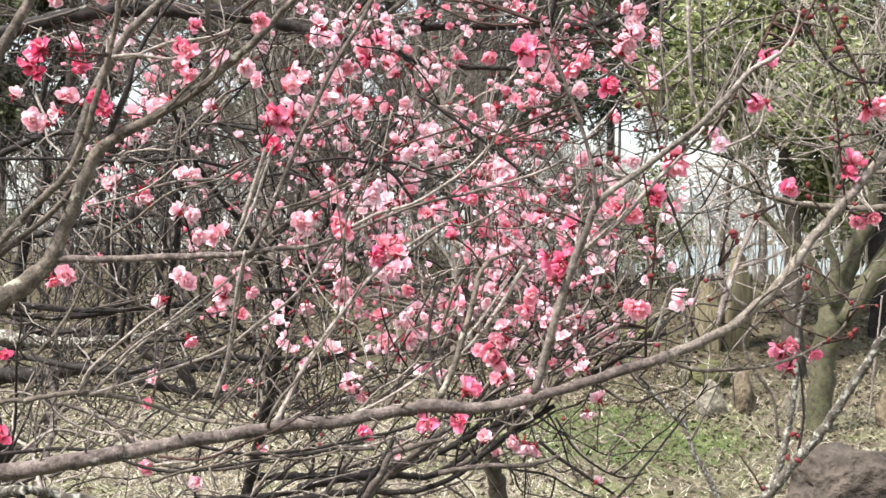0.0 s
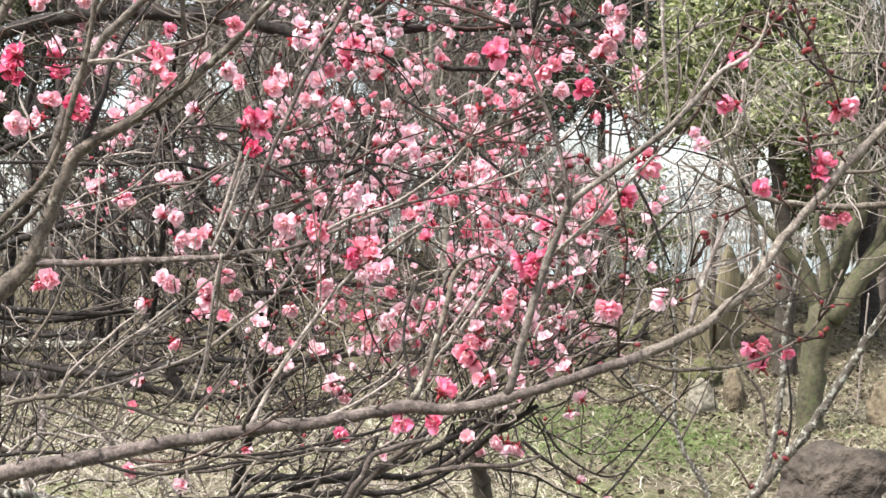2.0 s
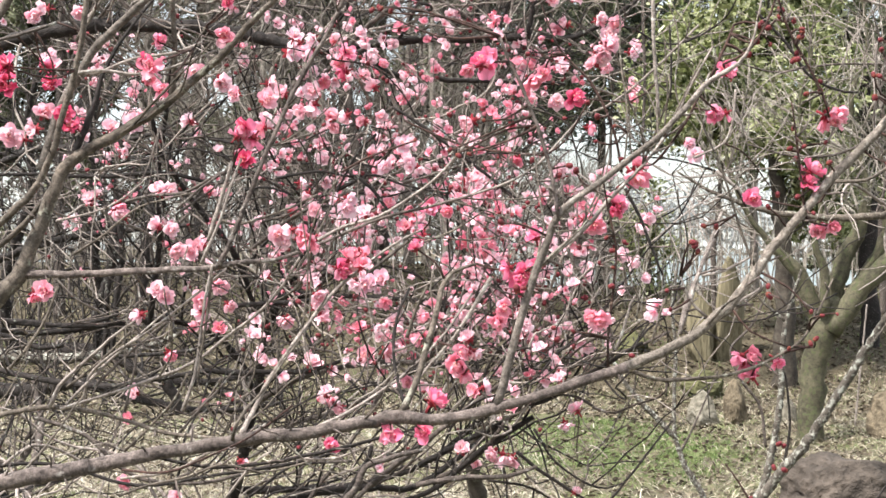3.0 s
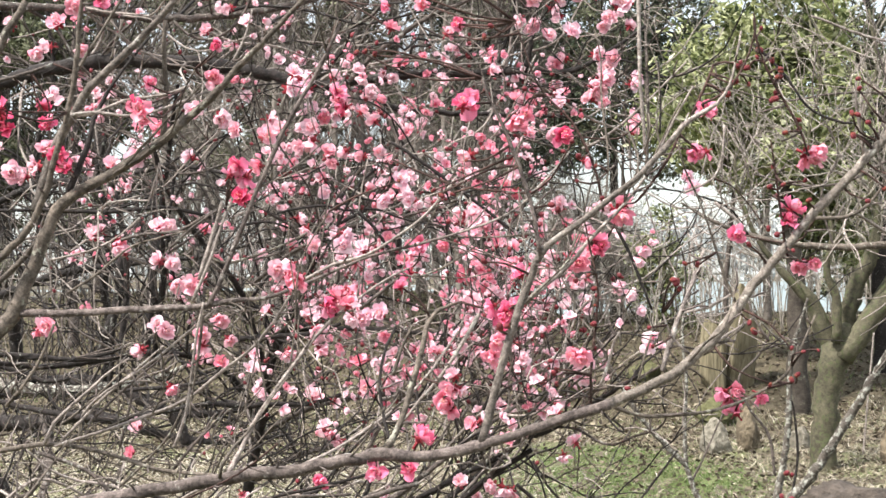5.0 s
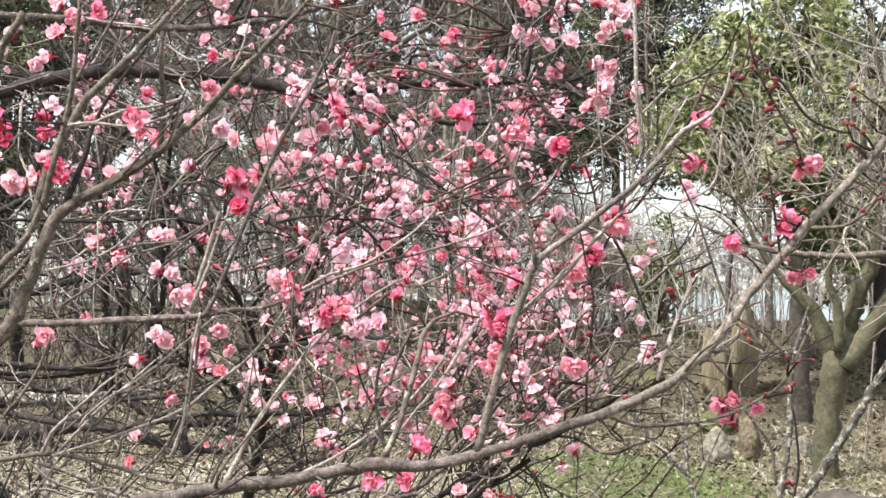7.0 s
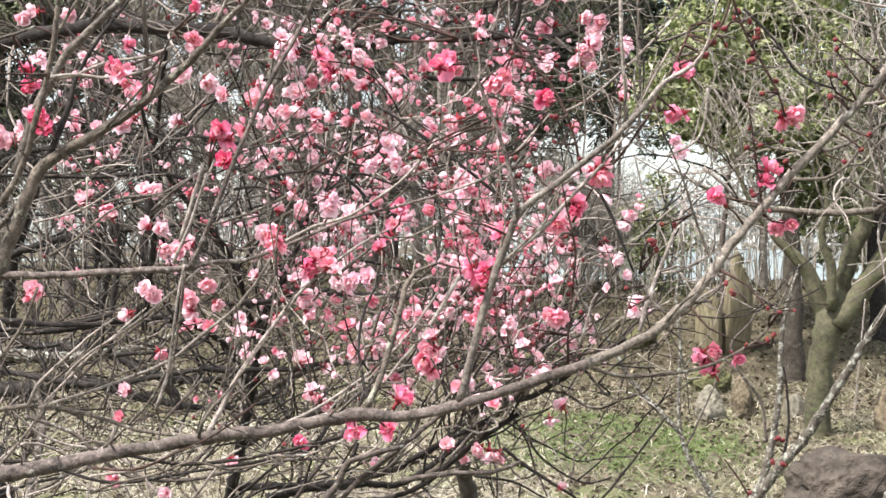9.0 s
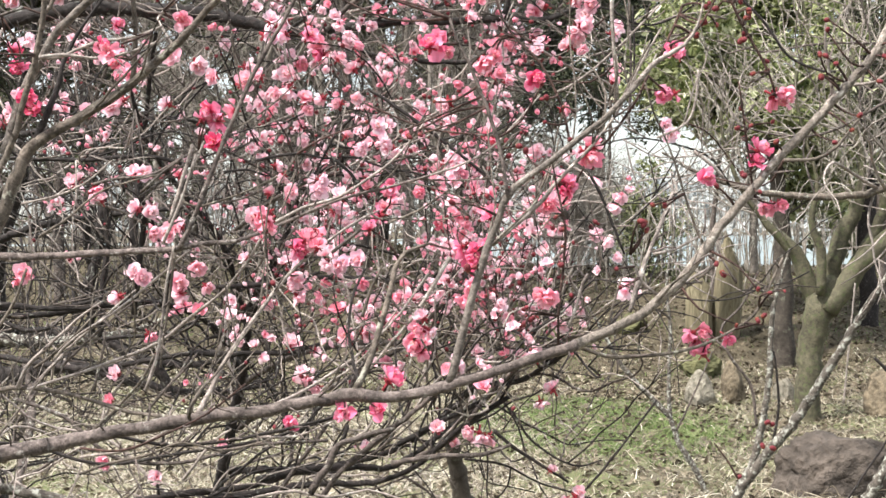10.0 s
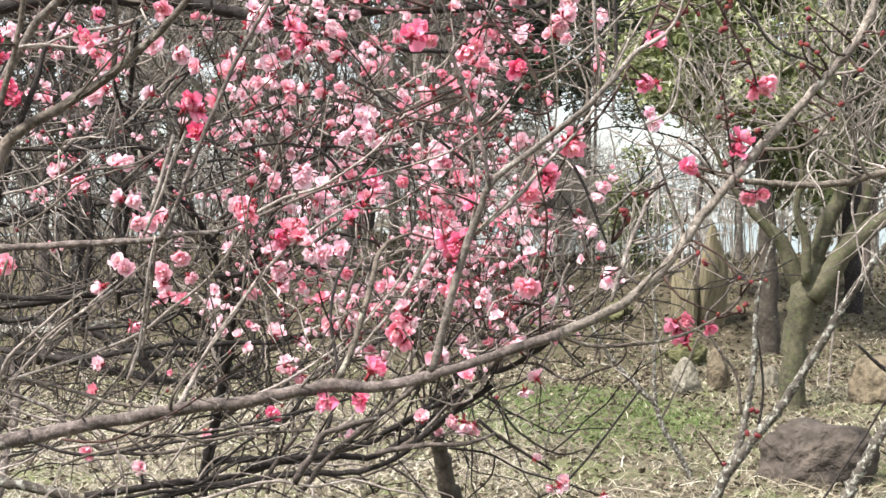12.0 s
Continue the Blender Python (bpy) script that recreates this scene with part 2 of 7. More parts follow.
# ---- mesh tools ----
def mesh_of(name, verts, faces, material, uv=None, smooth=True):
    me = bpy.data.meshes.new(name)
    me.from_pydata([tuple(v) for v in verts], [], [tuple(f) for f in faces])
    me.materials.append(material)
    if uv is not None:
        layer = me.uv_layers.new(name="UVMap")
        idx = np.empty(len(me.loops), dtype=np.int32)
        me.loops.foreach_get("vertex_index", idx)
        layer.data.foreach_set("uv", np.asarray(uv, dtype=np.float32)[idx].ravel())
    if smooth:
        me.polygons.foreach_set("use_smooth", np.ones(len(me.polygons), dtype=bool))
    me.update()
    return me


def thing(name, place, label, category, group="", kind=""):
    """A top-level thing: an Empty at its base, under which its parts hang."""
    ob = new(name)
    ob.location = place
    ob.empty_display_size = 0.05
    return tagged(ob, label, category, group, kind)


def hang(name, mesh, parent, m=None, label=""):
    """Link a mesh as a part. Parts of a thing are given in world space, parts of parts in their part's space."""
    ob = new(name, mesh)
    ob.parent = parent
    m = m or Matrix.Identity(4)
    ob.matrix_basis = m if parent.parent else Matrix.Translation(-parent.location) @ m
    return tagged(ob, label)


def smooth_line(points, step):
    """Catmull-Rom through a few control points (x, y, z, r), resampled at about step metres."""
    p = np.array(points, dtype=float)
    p = np.vstack([2 * p[0] - p[1], p, 2 * p[-1] - p[-2]])
    out = []
    for i in range(1, len(p) - 2):
        a, b, c, d = p[i - 1], p[i], p[i + 1], p[i + 2]
        k = max(2, int(math.ceil(np.linalg.norm(c[:3] - b[:3]) / step)))
        t = np.linspace(0, 1, k, endpoint=False)[:, None]
        out.append(0.5 * (2 * b + (c - a) * t + (2 * a - 5 * b + 4 * c - d) * t ** 2 + (3 * b - a - 3 * c + d) * t ** 3))
    out.append(p[-2][None])
    line = np.vstack(out)
    line[:, 3] = np.maximum(line[:, 3], 0.0004)
    return line


def tube(line, sides=7, rough=0.0, rng=None):
    """Vertices, faces and UVs of a tapered tube round a line of (x, y, z, r), with knobbly radius where rough is given."""
    line = np.asarray(line)
    n = len(line)
    pos, rad = line[:, :3], line[:, 3].copy()
    if rough and rng is not None:
        rad = rad * (1 + rough * rng.normal(0, 1, n).clip(-1.2, 2))
    tan = np.gradient(pos, axis=0)
    tan /= np.linalg.norm(tan, axis=1)[:, None] + 1e-12
    up = np.array((0.0, 0.0, 1.0)) if abs(tan[0][2]) < 0.9 else np.array((1.0, 0.0, 0.0))
    u = np.cross(tan[0], up)
    u /= np.linalg.norm(u)
    us = np.empty((n, 3))
    for i in range(n):
        u = u - tan[i] * np.dot(u, tan[i])
        u /= np.linalg.norm(u) + 1e-12
        us[i] = u
    vs = np.cross(tan, us)
    a = np.linspace(0, 2 * math.pi, sides, endpoint=False)
    lump = 1 + (rough * 0.8 * rng.normal(0, 1, (n, sides)) if rough and rng is not None else 0)
    ring = (us[:, None] * np.cos(a)[None, :, None] + vs[:, None] * np.sin(a)[None, :, None]) * (rad[:, None] * lump)[:, :, None]
    verts = (pos[:, None] + ring).reshape(-1, 3)
    run = np.concatenate([[0], np.cumsum(np.linalg.norm(np.diff(pos, axis=0), axis=1))])
    uv = np.stack([np.repeat(run, sides), np.tile(a / math.pi / 2, n)], 1)
    i = np.arange(n - 1)[:, None] * sides
    j = np.arange(sides)[None]
    k = (j + 1) % sides
    faces = np.stack([i + j, i + k, i + k + sides, i + j + sides], -1).reshape(-1, 4)
    tip = [tuple(range(sides))[::-1], tuple((n - 1) * sides + q for q in range(sides))]
    return verts, [*map(tuple, faces), *tip], uv


class Heap:
    """Many small pieces gathered into one mesh."""

    def __init__(self):
        self.v, self.f, self.u, self.n = [], [], [], 0

    def add(self, verts, faces, uv=None):
        self.v.append(np.asarray(verts))
        self.f.extend(tuple(int(q) + self.n for q in f) for f in faces)
        self.u.append(np.asarray(uv) if uv is not None else np.zeros((len(verts), 2)))
        self.n += len(verts)

    def mesh(self, name, material, smooth=True):
        return mesh_of(name, np.vstack(self.v), self.f, material, np.vstack(self.u), smooth)


LINES = {}


def branch(tree, points, material, step=0.014, sides=9, rough=0.035, name="branch", label=""):
    """A limb through a few control points (x, y, z, r): a part of its tree. Returns its line, from which twigs can grow."""
    rng = np.random.default_rng(int(abs(points[0][0] * 7919 + points[-1][2] * 104729) * 1000) % 2 ** 31)
    line = smooth_line(points, step)
    if len(points) > 2:
        wob = rng.normal(0, 1, (len(line), 3)) * line[:, 3:4] * 0.12
        line[1:-1, :3] += wob[1:-1]
    me = mesh_of(name, *tube(line, sides, rough, rng)[:2], material, tube(line, sides)[2])
    hang(name, me, tree, None, label)
    LINES.setdefault(tree.name, []).append(line)
    return line


def sprout(line, rng, count, length, spread=(25, 65), up=0.15, start=0.1, thick=0.5, least=0.0007, ymin=1.05, steps=7, wander=0.16, pull=(0, 0, 0), fat=0.014):
    """Lines of side twigs growing out of a parent line."""
    made = []
    n = len(line)
    for _ in range(count):
        i = min(n - 2, max(0, int((start + (1 - start) * rng.random()) * (n - 1))))
        base = line[i]
        t = line[i + 1][:3] - line[i][:3]
        t /= np.linalg.norm(t) + 1e-9
        side = rng.normal(0, 1, 3)
        side -= t * np.dot(side, t)
        side /= np.linalg.norm(side) + 1e-9
        ang = radians(rng.uniform(*spread))
        d = t * math.cos(ang) + side * math.sin(ang) + np.array((0, 0, up)) + np.array(pull)
        d /= np.linalg.norm(d)
        span = length * rng.uniform(0.45, 1.25)
        r0 = max(least * 1.4, min(base[3] * thick, span * fat))
        p = base[:3].copy()
        pts = [(*p, r0)]
        for k in range(steps):
            d = d + rng.normal(0, wander, 3) + np.array((0, 0, up * 0.25))
            d /= np.linalg.norm(d)
            q = p + d * span / steps
            if q[1] < ymin:
                d[1] = abs(d[1])
                q = p + d * span / steps
            p = q
            f = (k + 1) / steps
            pts.append((*p, r0 + (least - r0) * f))
        made.append(np.array(pts))
    return made


def mesh_np(name, verts, faces, material, smooth=False):
    """A mesh from arrays of vertices and of equally sized faces."""
    me = bpy.data.meshes.new(name)
    verts, faces = np.asarray(verts, dtype=np.float32), np.asarray(faces, dtype=np.int32)
    me.vertices.add(len(verts))
    me.vertices.foreach_set("co", verts.ravel())
    me.loops.add(faces.size)
    me.loops.foreach_set("vertex_index", faces.ravel())
    me.polygons.add(len(faces))
    me.polygons.foreach_set("loop_start", np.arange(len(faces), dtype=np.int32) * faces.shape[1])
    me.polygons.foreach_set("use_smooth", np.full(len(faces), smooth))
    me.materials.append(material)
    me.update(calc_edges=True)
    me.validate()
    return me


def ease(a, b, v):
    t = np.clip((v - a) / (b - a), 0, 1)
    return t * t * (3 - 2 * t)


def height(x, y):
    """The ground: level turf, then a low bank, then the pond's bed and the far shore."""
    x, y = np.asarray(x, dtype=float), np.asarray(y, dtype=float)
    edge = 13.85 + 0.68 * np.sin(x * 0.9 + 1.0) + 0.39 * np.sin(x * 2.3)
    h = 0.025 * np.sin(x * 1.7 + 0.4) * np.sin(y * 0.67) + 0.015 * np.sin(x * 4.1 + y * 1.7)
    h = h + 0.78 * ease(0, 7.0, y - edge) + 0.04 * np.sin(x * 2.7 + y * 0.97) * ease(0, 2.9, y - edge)
    h = h + 0.42 * ease(0, 8.0, y - edge) * ease(-2.2, 0.4, -x)
    h = h - 0.6 * ease(26.3, 32.2, y) + 1.2 * ease(137, 164, y)
    return h


# ---- ground, water ----
gx = np.concatenate([np.linspace(-400, -12, 14), np.linspace(-11, -5, 16), np.linspace(-4.9, 8, 162), np.linspace(8.5, 16, 14), np.linspace(18, 400, 14)])
gy = np.concatenate([np.linspace(-300, -6, 12), np.linspace(-5, 4, 14), np.linspace(4.1, 27.3, 220), np.linspace(28, 47, 16), np.linspace(50, 900, 30)])
X, Y = np.meshgrid(gx, gy)
Z = height(X, Y)
fine_spot = (np.abs(X - 1.5) < 6.5) & (Y > 4) & (Y < 27)
Z = Z + np.where(fine_spot, np.random.default_rng(3).normal(0, 0.012, Z.shape), 0)
gv = np.stack([X, Y, Z], -1).reshape(-1, 3)
nx, ny = len(gx), len(gy)
gi = (np.arange(ny - 1)[:, None] * nx + np.arange(nx - 1)[None]).reshape(-1, 1)
ground = new("ground", mesh_np("ground", gv, np.hstack([gi, gi + 1, gi + 1 + nx, gi + nx]), GROUND, True))
tagged(ground, "winter turf with a low leaf-strewn bank behind it", "ground", kind="structure")

wx, wy = np.linspace(-90, 90, 20), np.linspace(28.5, 160, 20)
X, Y = np.meshgrid(wx, wy)
wi = (np.arange(19)[:, None] * 20 + np.arange(19)[None]).reshape(-1, 1)
water = new("water", mesh_np("water", np.stack([X, Y, X * 0 + 0.6], -1).reshape(-1, 3), np.hstack([wi, wi + 1, wi + 21, wi + 20]), WATER, True))
tagged(water, "pale blue-grey pond beyond the bank", "pond", kind="structure")


# ---- grass, straw and fallen leaves ----
def blades(rng, x, y, length, width, lean):
    """Bent blades of grass: five vertices and a fan of three triangles each."""
    n = len(x)
    z = height(x, y) - 0.004
    a = rng.random(n) * 2 * math.pi
    side = np.stack([np.cos(a), np.sin(a), np.zeros(n)], 1) * (width / 2)[:, None]
    b = rng.random(n) * 2 * math.pi
    out = np.stack([np.cos(b), np.sin(b), np.zeros(n)], 1)
    foot = np.stack([x, y, z], 1)
    mid = foot + out * (length * lean * 0.35)[:, None] + np.stack([0 * x, 0 * x, length * np.sqrt(1 - lean ** 2) * 0.6], 1)
    tip = foot + out * (length * lean)[:, None] + np.stack([0 * x, 0 * x, length * np.sqrt(1 - lean ** 2) * 0.85], 1)
    v = np.stack([foot - side, foot + side, mid + side * 0.7, mid - side * 0.7, tip], 1).reshape(-1, 3)
    k = np.arange(n)[:, None] * 5
    f = np.concatenate([k + np.array([[0, 1, 2]]), k + np.array([[0, 2, 3]]), k + np.array([[3, 2, 4]])])
    return v, f


def patchy(rng, n, x0, x1, y0, y1, scale, keep):
    """Random spots, thinned by a slow noise so that they gather in patches."""
    x, y = rng.uniform(x0, x1, n), rng.uniform(y0, y1, n)
    f = np.sin(x * scale + 1.3 * np.sin(y * scale * 0.8)) * np.sin(y * scale * 1.1 + 0.7 * np.sin(x * scale * 1.3)) * 0.5 + 0.5
    ok = rng.random(n) < keep + (1 - keep) * f
    return x[ok], y[ok]


rng = np.random.default_rng(11)
x, y = patchy(rng, 96000, -4.2, 6.0, 6.2, 15.0, 2.1, 0.16)
v, f = blades(rng, x, y, rng.uniform(0.015, 0.045, len(x)), rng.uniform(0.003, 0.007, len(x)), rng.uniform(0.4, 0.95, len(x)))
tagged(new("green_grass", mesh_np("green_grass", v, f, GRASS_GREEN)), "short green winter grass in patches", "grass", kind="stuff")
x, y = patchy(rng, 44000, -6.0, 8.0, 14.4, 25.4, 1.9, 0.1)
v, f = blades(rng, x, y, rng.uniform(0.03, 0.08, len(x)), rng.uniform(0.004, 0.009, len(x)), rng.uniform(0.4, 0.95, len(x)))
tagged(new("bank_grass", mesh_np("bank_grass", v, f, GRASS_GREEN)), "thin green grass among the leaves of the bank", "grass", kind="stuff")
x, y = patchy(rng, 115000, -4.2, 6.0, 6.2, 15.4, 1.7, 0.3)
bare = (((x - 1.25) / 1.15) ** 2 + ((y - 11.3) / 1.8) ** 2 > 1) | (rng.random(len(x)) < 0.3)
x, y = x[bare], y[bare]
v, f = blades(rng, x, y, rng.uniform(0.05, 0.17, len(x)), rng.uniform(0.003, 0.0085, len(x)), rng.uniform(0.86, 0.995, len(x)))
tagged(new("dry_grass", mesh_np("dry_grass", v, f, GRASS_DRY)), "flattened straw-coloured dry grass", "grass", kind="stuff")
x, y = patchy(rng, 46000, -4.2, 0.8, 6.4, 12.5, 1.3, 0.1)
v, f = blades(rng, x, y, rng.uniform(0.05, 0.16, len(x)), rng.uniform(0.004, 0.009, len(x)), rng.uniform(0.9, 0.995, len(x)))
tagged(new("dry_grass", mesh_np("dry_grass", v, f, GRASS_PALE)), "pale bleached straw lying in drifts on the turf", "grass", kind="stuff")
# a greener patch beside the plum trees
a, q = rng.random(24000) * 2 * math.pi, np.sqrt(rng.random(24000))
x, y = 1.25 + 1.05 * q * np.cos(a) + rng.normal(0, 0.15, 24000), 11.3 + 1.56 * q * np.sin(a) + rng.normal(0, 0.3, 24000)
v, f = blades(rng, x, y, rng.uniform(0.02, 0.055, len(x)), rng.uniform(0.003, 0.008, len(x)), rng.uniform(0.3, 0.9, len(x)))
tagged(new("green_grass", mesh_np("green_grass", v, f, GRASS_GREEN)), "fresh green patch of grass in the winter turf", "grass", kind="stuff")
# thinner grass under the trees and behind
x, y = patchy(rng, 42000, -5.0, 6.0, -3.5, 6.2, 2.1, 0.16)
v, f = blades(rng, x, y, rng.uniform(0.015, 0.045, len(x)), rng.uniform(0.004, 0.009, len(x)), rng.uniform(0.4, 0.95, len(x)))
tagged(new("green_grass", mesh_np("green_grass", v, f, GRASS_GREEN)), "short green winter grass under the plum trees", "grass", kind="stuff")
x, y = patchy(rng, 70000, -5.0, 6.0, -3.5, 6.2, 1.7, 0.4)
v, f = blades(rng, x, y, rng.uniform(0.03, 0.1, len(x)), rng.uniform(0.004, 0.01, len(x)), rng.uniform(0.86, 0.995, len(x)))
tagged(new("dry_grass", mesh_np("dry_grass", v, f, GRASS_DRY)), "flattened dry grass under the plum trees", "grass", kind="stuff")


def leaf_cards(rng, pos, size, flat=0.0, long=2.0, aim=None):
    """Small folded leaves: four vertices and two triangles each. flat: how far they lie level."""
    n = len(pos)
    d = rng.normal(0, 1, (n, 3))
    d[:, 2] *= 1 - flat
    if aim is not None:
        d = d * 0.6 + aim
    d /= np.linalg.norm(d, axis=1)[:, None]
    s = rng.normal(0, 1, (n, 3))
    s[:, 2] *= 1 - flat
    s -= d * np.sum(d * s, 1)[:, None]
    s /= np.linalg.norm(s, axis=1)[:, None] + 1e-9
    up = np.cross(d, s)
    L = size[:, None]
    foot, tip = pos, pos + d * L
    mid = pos + d * L * 0.45
    w = L / long / 2
    v = np.stack([foot, mid + s * w + up * w * 0.35, tip, mid - s * w + up * w * 0.35], 1).reshape(-1, 3)
    k = np.arange(n)[:, None] * 4
    return v, np.concatenate([k + np.array([[0, 1, 2]]), k + np.array([[0, 2, 3]])])


n = 60000
x, y = rng.uniform(-6, 8, n), 13.1 + 12.7 * rng.random(n) ** 1.1
pos = np.stack([x, y, height(x, y) + rng.uniform(0.0, 0.03, n)], 1)
v, f = leaf_cards(rng, pos, rng.uniform(0.03, 0.075, n), 0.75, 1.8)
tagged(new("fallen_leaves", mesh_np("fallen_leaves", v, f, LITTER)), "brown fallen leaves covering the bank", "leaf litter", kind="stuff")
n = 24000
x, y = rng.uniform(-4, 6, n), rng.uniform(6.6, 14.0, n)
pos = np.stack([x, y, height(x, y) + rng.uniform(0.0, 0.03, n)], 1)
v, f = leaf_cards(rng, pos, rng.uniform(0.03, 0.065, n), 0.7, 1.8)
tagged(new("scattered_leaves", mesh_np("scattered_leaves", v, f, LITTER)), "scattered brown leaves on the turf", "leaf litter", kind="stuff")


# ---- rocks and stones ----
def boulder(name, place, size, material, label, seed, taper=0.0, lump=0.22, turn=0.0, category="rock", facets=9, square=1.0):
    """A rough stone: a subdivided block, cut by random planes and roughened."""
    rg = np.random.default_rng(seed)
    bm = bmesh.new()
    bmesh.ops.create_icosphere(bm, subdivisions=5, radius=0.5)
    cuts = [(Vector(rg.normal(0, 1, 3)).normalized(), rg.uniform(0.3, 0.43)) for _ in range(facets)]
    for vert in bm.verts:
        p = vert.co * 2
        p = Vector([math.copysign(abs(c) ** square, c) for c in p]) * (0.5 if square == 1 else 0.45)
        for nrm, dist in cuts:
            over = p.dot(nrm) - dist
            if over > 0:
                p -= nrm * over * 0.92
        q = p * 3.1 + Vector((seed * 1.7, seed * 0.3, 0))
        p += p.normalized() * (noise.noise(q) * lump * 0.22 + noise.noise(q * 4.3) * lump * 0.09 + noise.noise(q * 11) * lump * 0.05 - max(0.0, 0.06 - abs(noise.noise(q * 1.4 + Vector((5, 0, 0))))) * lump * 1.6)
        k = 1 - taper * max(0.0, p.z + 0.45)
        vert.co = (p.x * k, p.y * k, p.z)
    me = bpy.data.meshes.new(name)
    bm.to_mesh(me)
    bm.free()
    me.materials.append(material)
    me.polygons.foreach_set("use_smooth", np.ones(len(me.polygons), dtype=bool))
    ob = new(name, me)
    ob.matrix_world = pose(*place, 0, 0, turn) @ Matrix.Diagonal((*size, 1))
    return tagged(ob, label, category, "stones by the turf")


def on_ground(x, y, lift):
    return (x, y, float(height(x, y)) + lift)


boulder("boulder", on_ground(2.28, 8.4, 0.02), (0.78, 0.7, 0.68), ROCK_BROWN, "large angular brown-grey boulder on the turf", 25, 0.14, 0.5, 20, "rock", 9, 0.62)
boulder("boulder", on_ground(3.2, 9.262, 0.1), (0.5, 0.5, 0.4), ROCK_BROWN, "smaller brown-grey boulder beside the large one", 15, 0.2, 0.3, 50)
boulder("standing_stone", on_ground(2.28, 12.772, 0.1), (0.42, 0.36, 0.44), STONE_GREY, "pointed pale grey stone set upright in the turf", 7, 0.7, 0.22, 15, "rock", 9, 0.8)
boulder("standing_stone", on_ground(2.58, 12.909, 0.13), (0.4, 0.34, 0.5), STONE_TAN, "pointed tan streaked stone set upright in the turf", 8, 0.7, 0.22, 70, "rock", 9, 0.8)
boulder("standing_stone", on_ground(3.66, 11.7, 0.12), (0.62, 0.5, 0.56), STONE_TAN, "squat tan stone with a brown weathered face", 9, 0.12, 0.25, 30, "rock", 8, 0.62)
boulder("standing_stone", on_ground(3.02, 12.87, 0.04), (0.2, 0.2, 0.34), STONE_GREY, "small grey block stone at the foot of a tree", 10, 0.1, 0.25, 5)
boulder("standing_stone", on_ground(3.22, 16.5, 0.5), (0.4, 0.36, 1.45), STONE_STREAK, "tall tan weathered stone standing on the bank", 31, 0.1, 0.2, 25, "rock", 10, 0.62)
boulder("standing_stone", on_ground(2.9, 16.4, 0.3), (0.32, 0.32, 1.05), STONE_STREAK, "shorter tan weathered stone beside the tall one", 32, 0.15, 0.2, 60, "rock", 9, 0.62)
boulder("mossy_boulder", on_ground(2.62, 14.625, 0.06), (0.55, 0.45, 0.36), STONE_MOSS, "moss-covered boulder on the bank", 12, 0.3, 0.35, 10)
boulder("mossy_boulder", on_ground(2.2, 16.77, 0.05), (0.6, 0.5, 0.34), STONE_MOSS, "low moss-covered boulder on the bank", 13, 0.3, 0.35, 80)
boulder("mossy_boulder", on_ground(1.2, 16.38, 0.1), (0.8, 0.6, 0.5), STONE_MOSS, "dark moss-covered boulder on the bank", 14, 0.3, 0.35, 40)


# long dry stalks fallen round the boulder
rng = np.random.default_rng(19)
net = Heap()
for k in range(260):
    x, y = rng.uniform(1.3, 3.1), rng.uniform(6.9, 8.8)
    if k > 170:
        x, y = rng.uniform(-3.5, 1.5), rng.uniform(7.0, 12.7)
    a, L = rng.random() * 6.28, rng.uniform(0.15, 0.4)
    z, rise = float(height(x, y)), rng.uniform(0.01, 0.09)
    d = np.array((math.cos(a), math.sin(a))) * L
    bend = rng.normal(0, 0.06, 2)
    line = smooth_line([(x, y, z + 0.004, 0.0024), (x + d[0] * 0.5 + bend[0], y + d[1] * 0.5 + bend[1], z + rise, 0.002), (x + d[0], y + d[1], z + 0.01, 0.0012)], 0.05)
    net.add(*tube(line, 4))
tagged(new("dry_stalks", net.mesh("dry_stalks", GRASS_DRY)), "long pale dry stalks fallen on the turf", "dry stalks", kind="stuff")


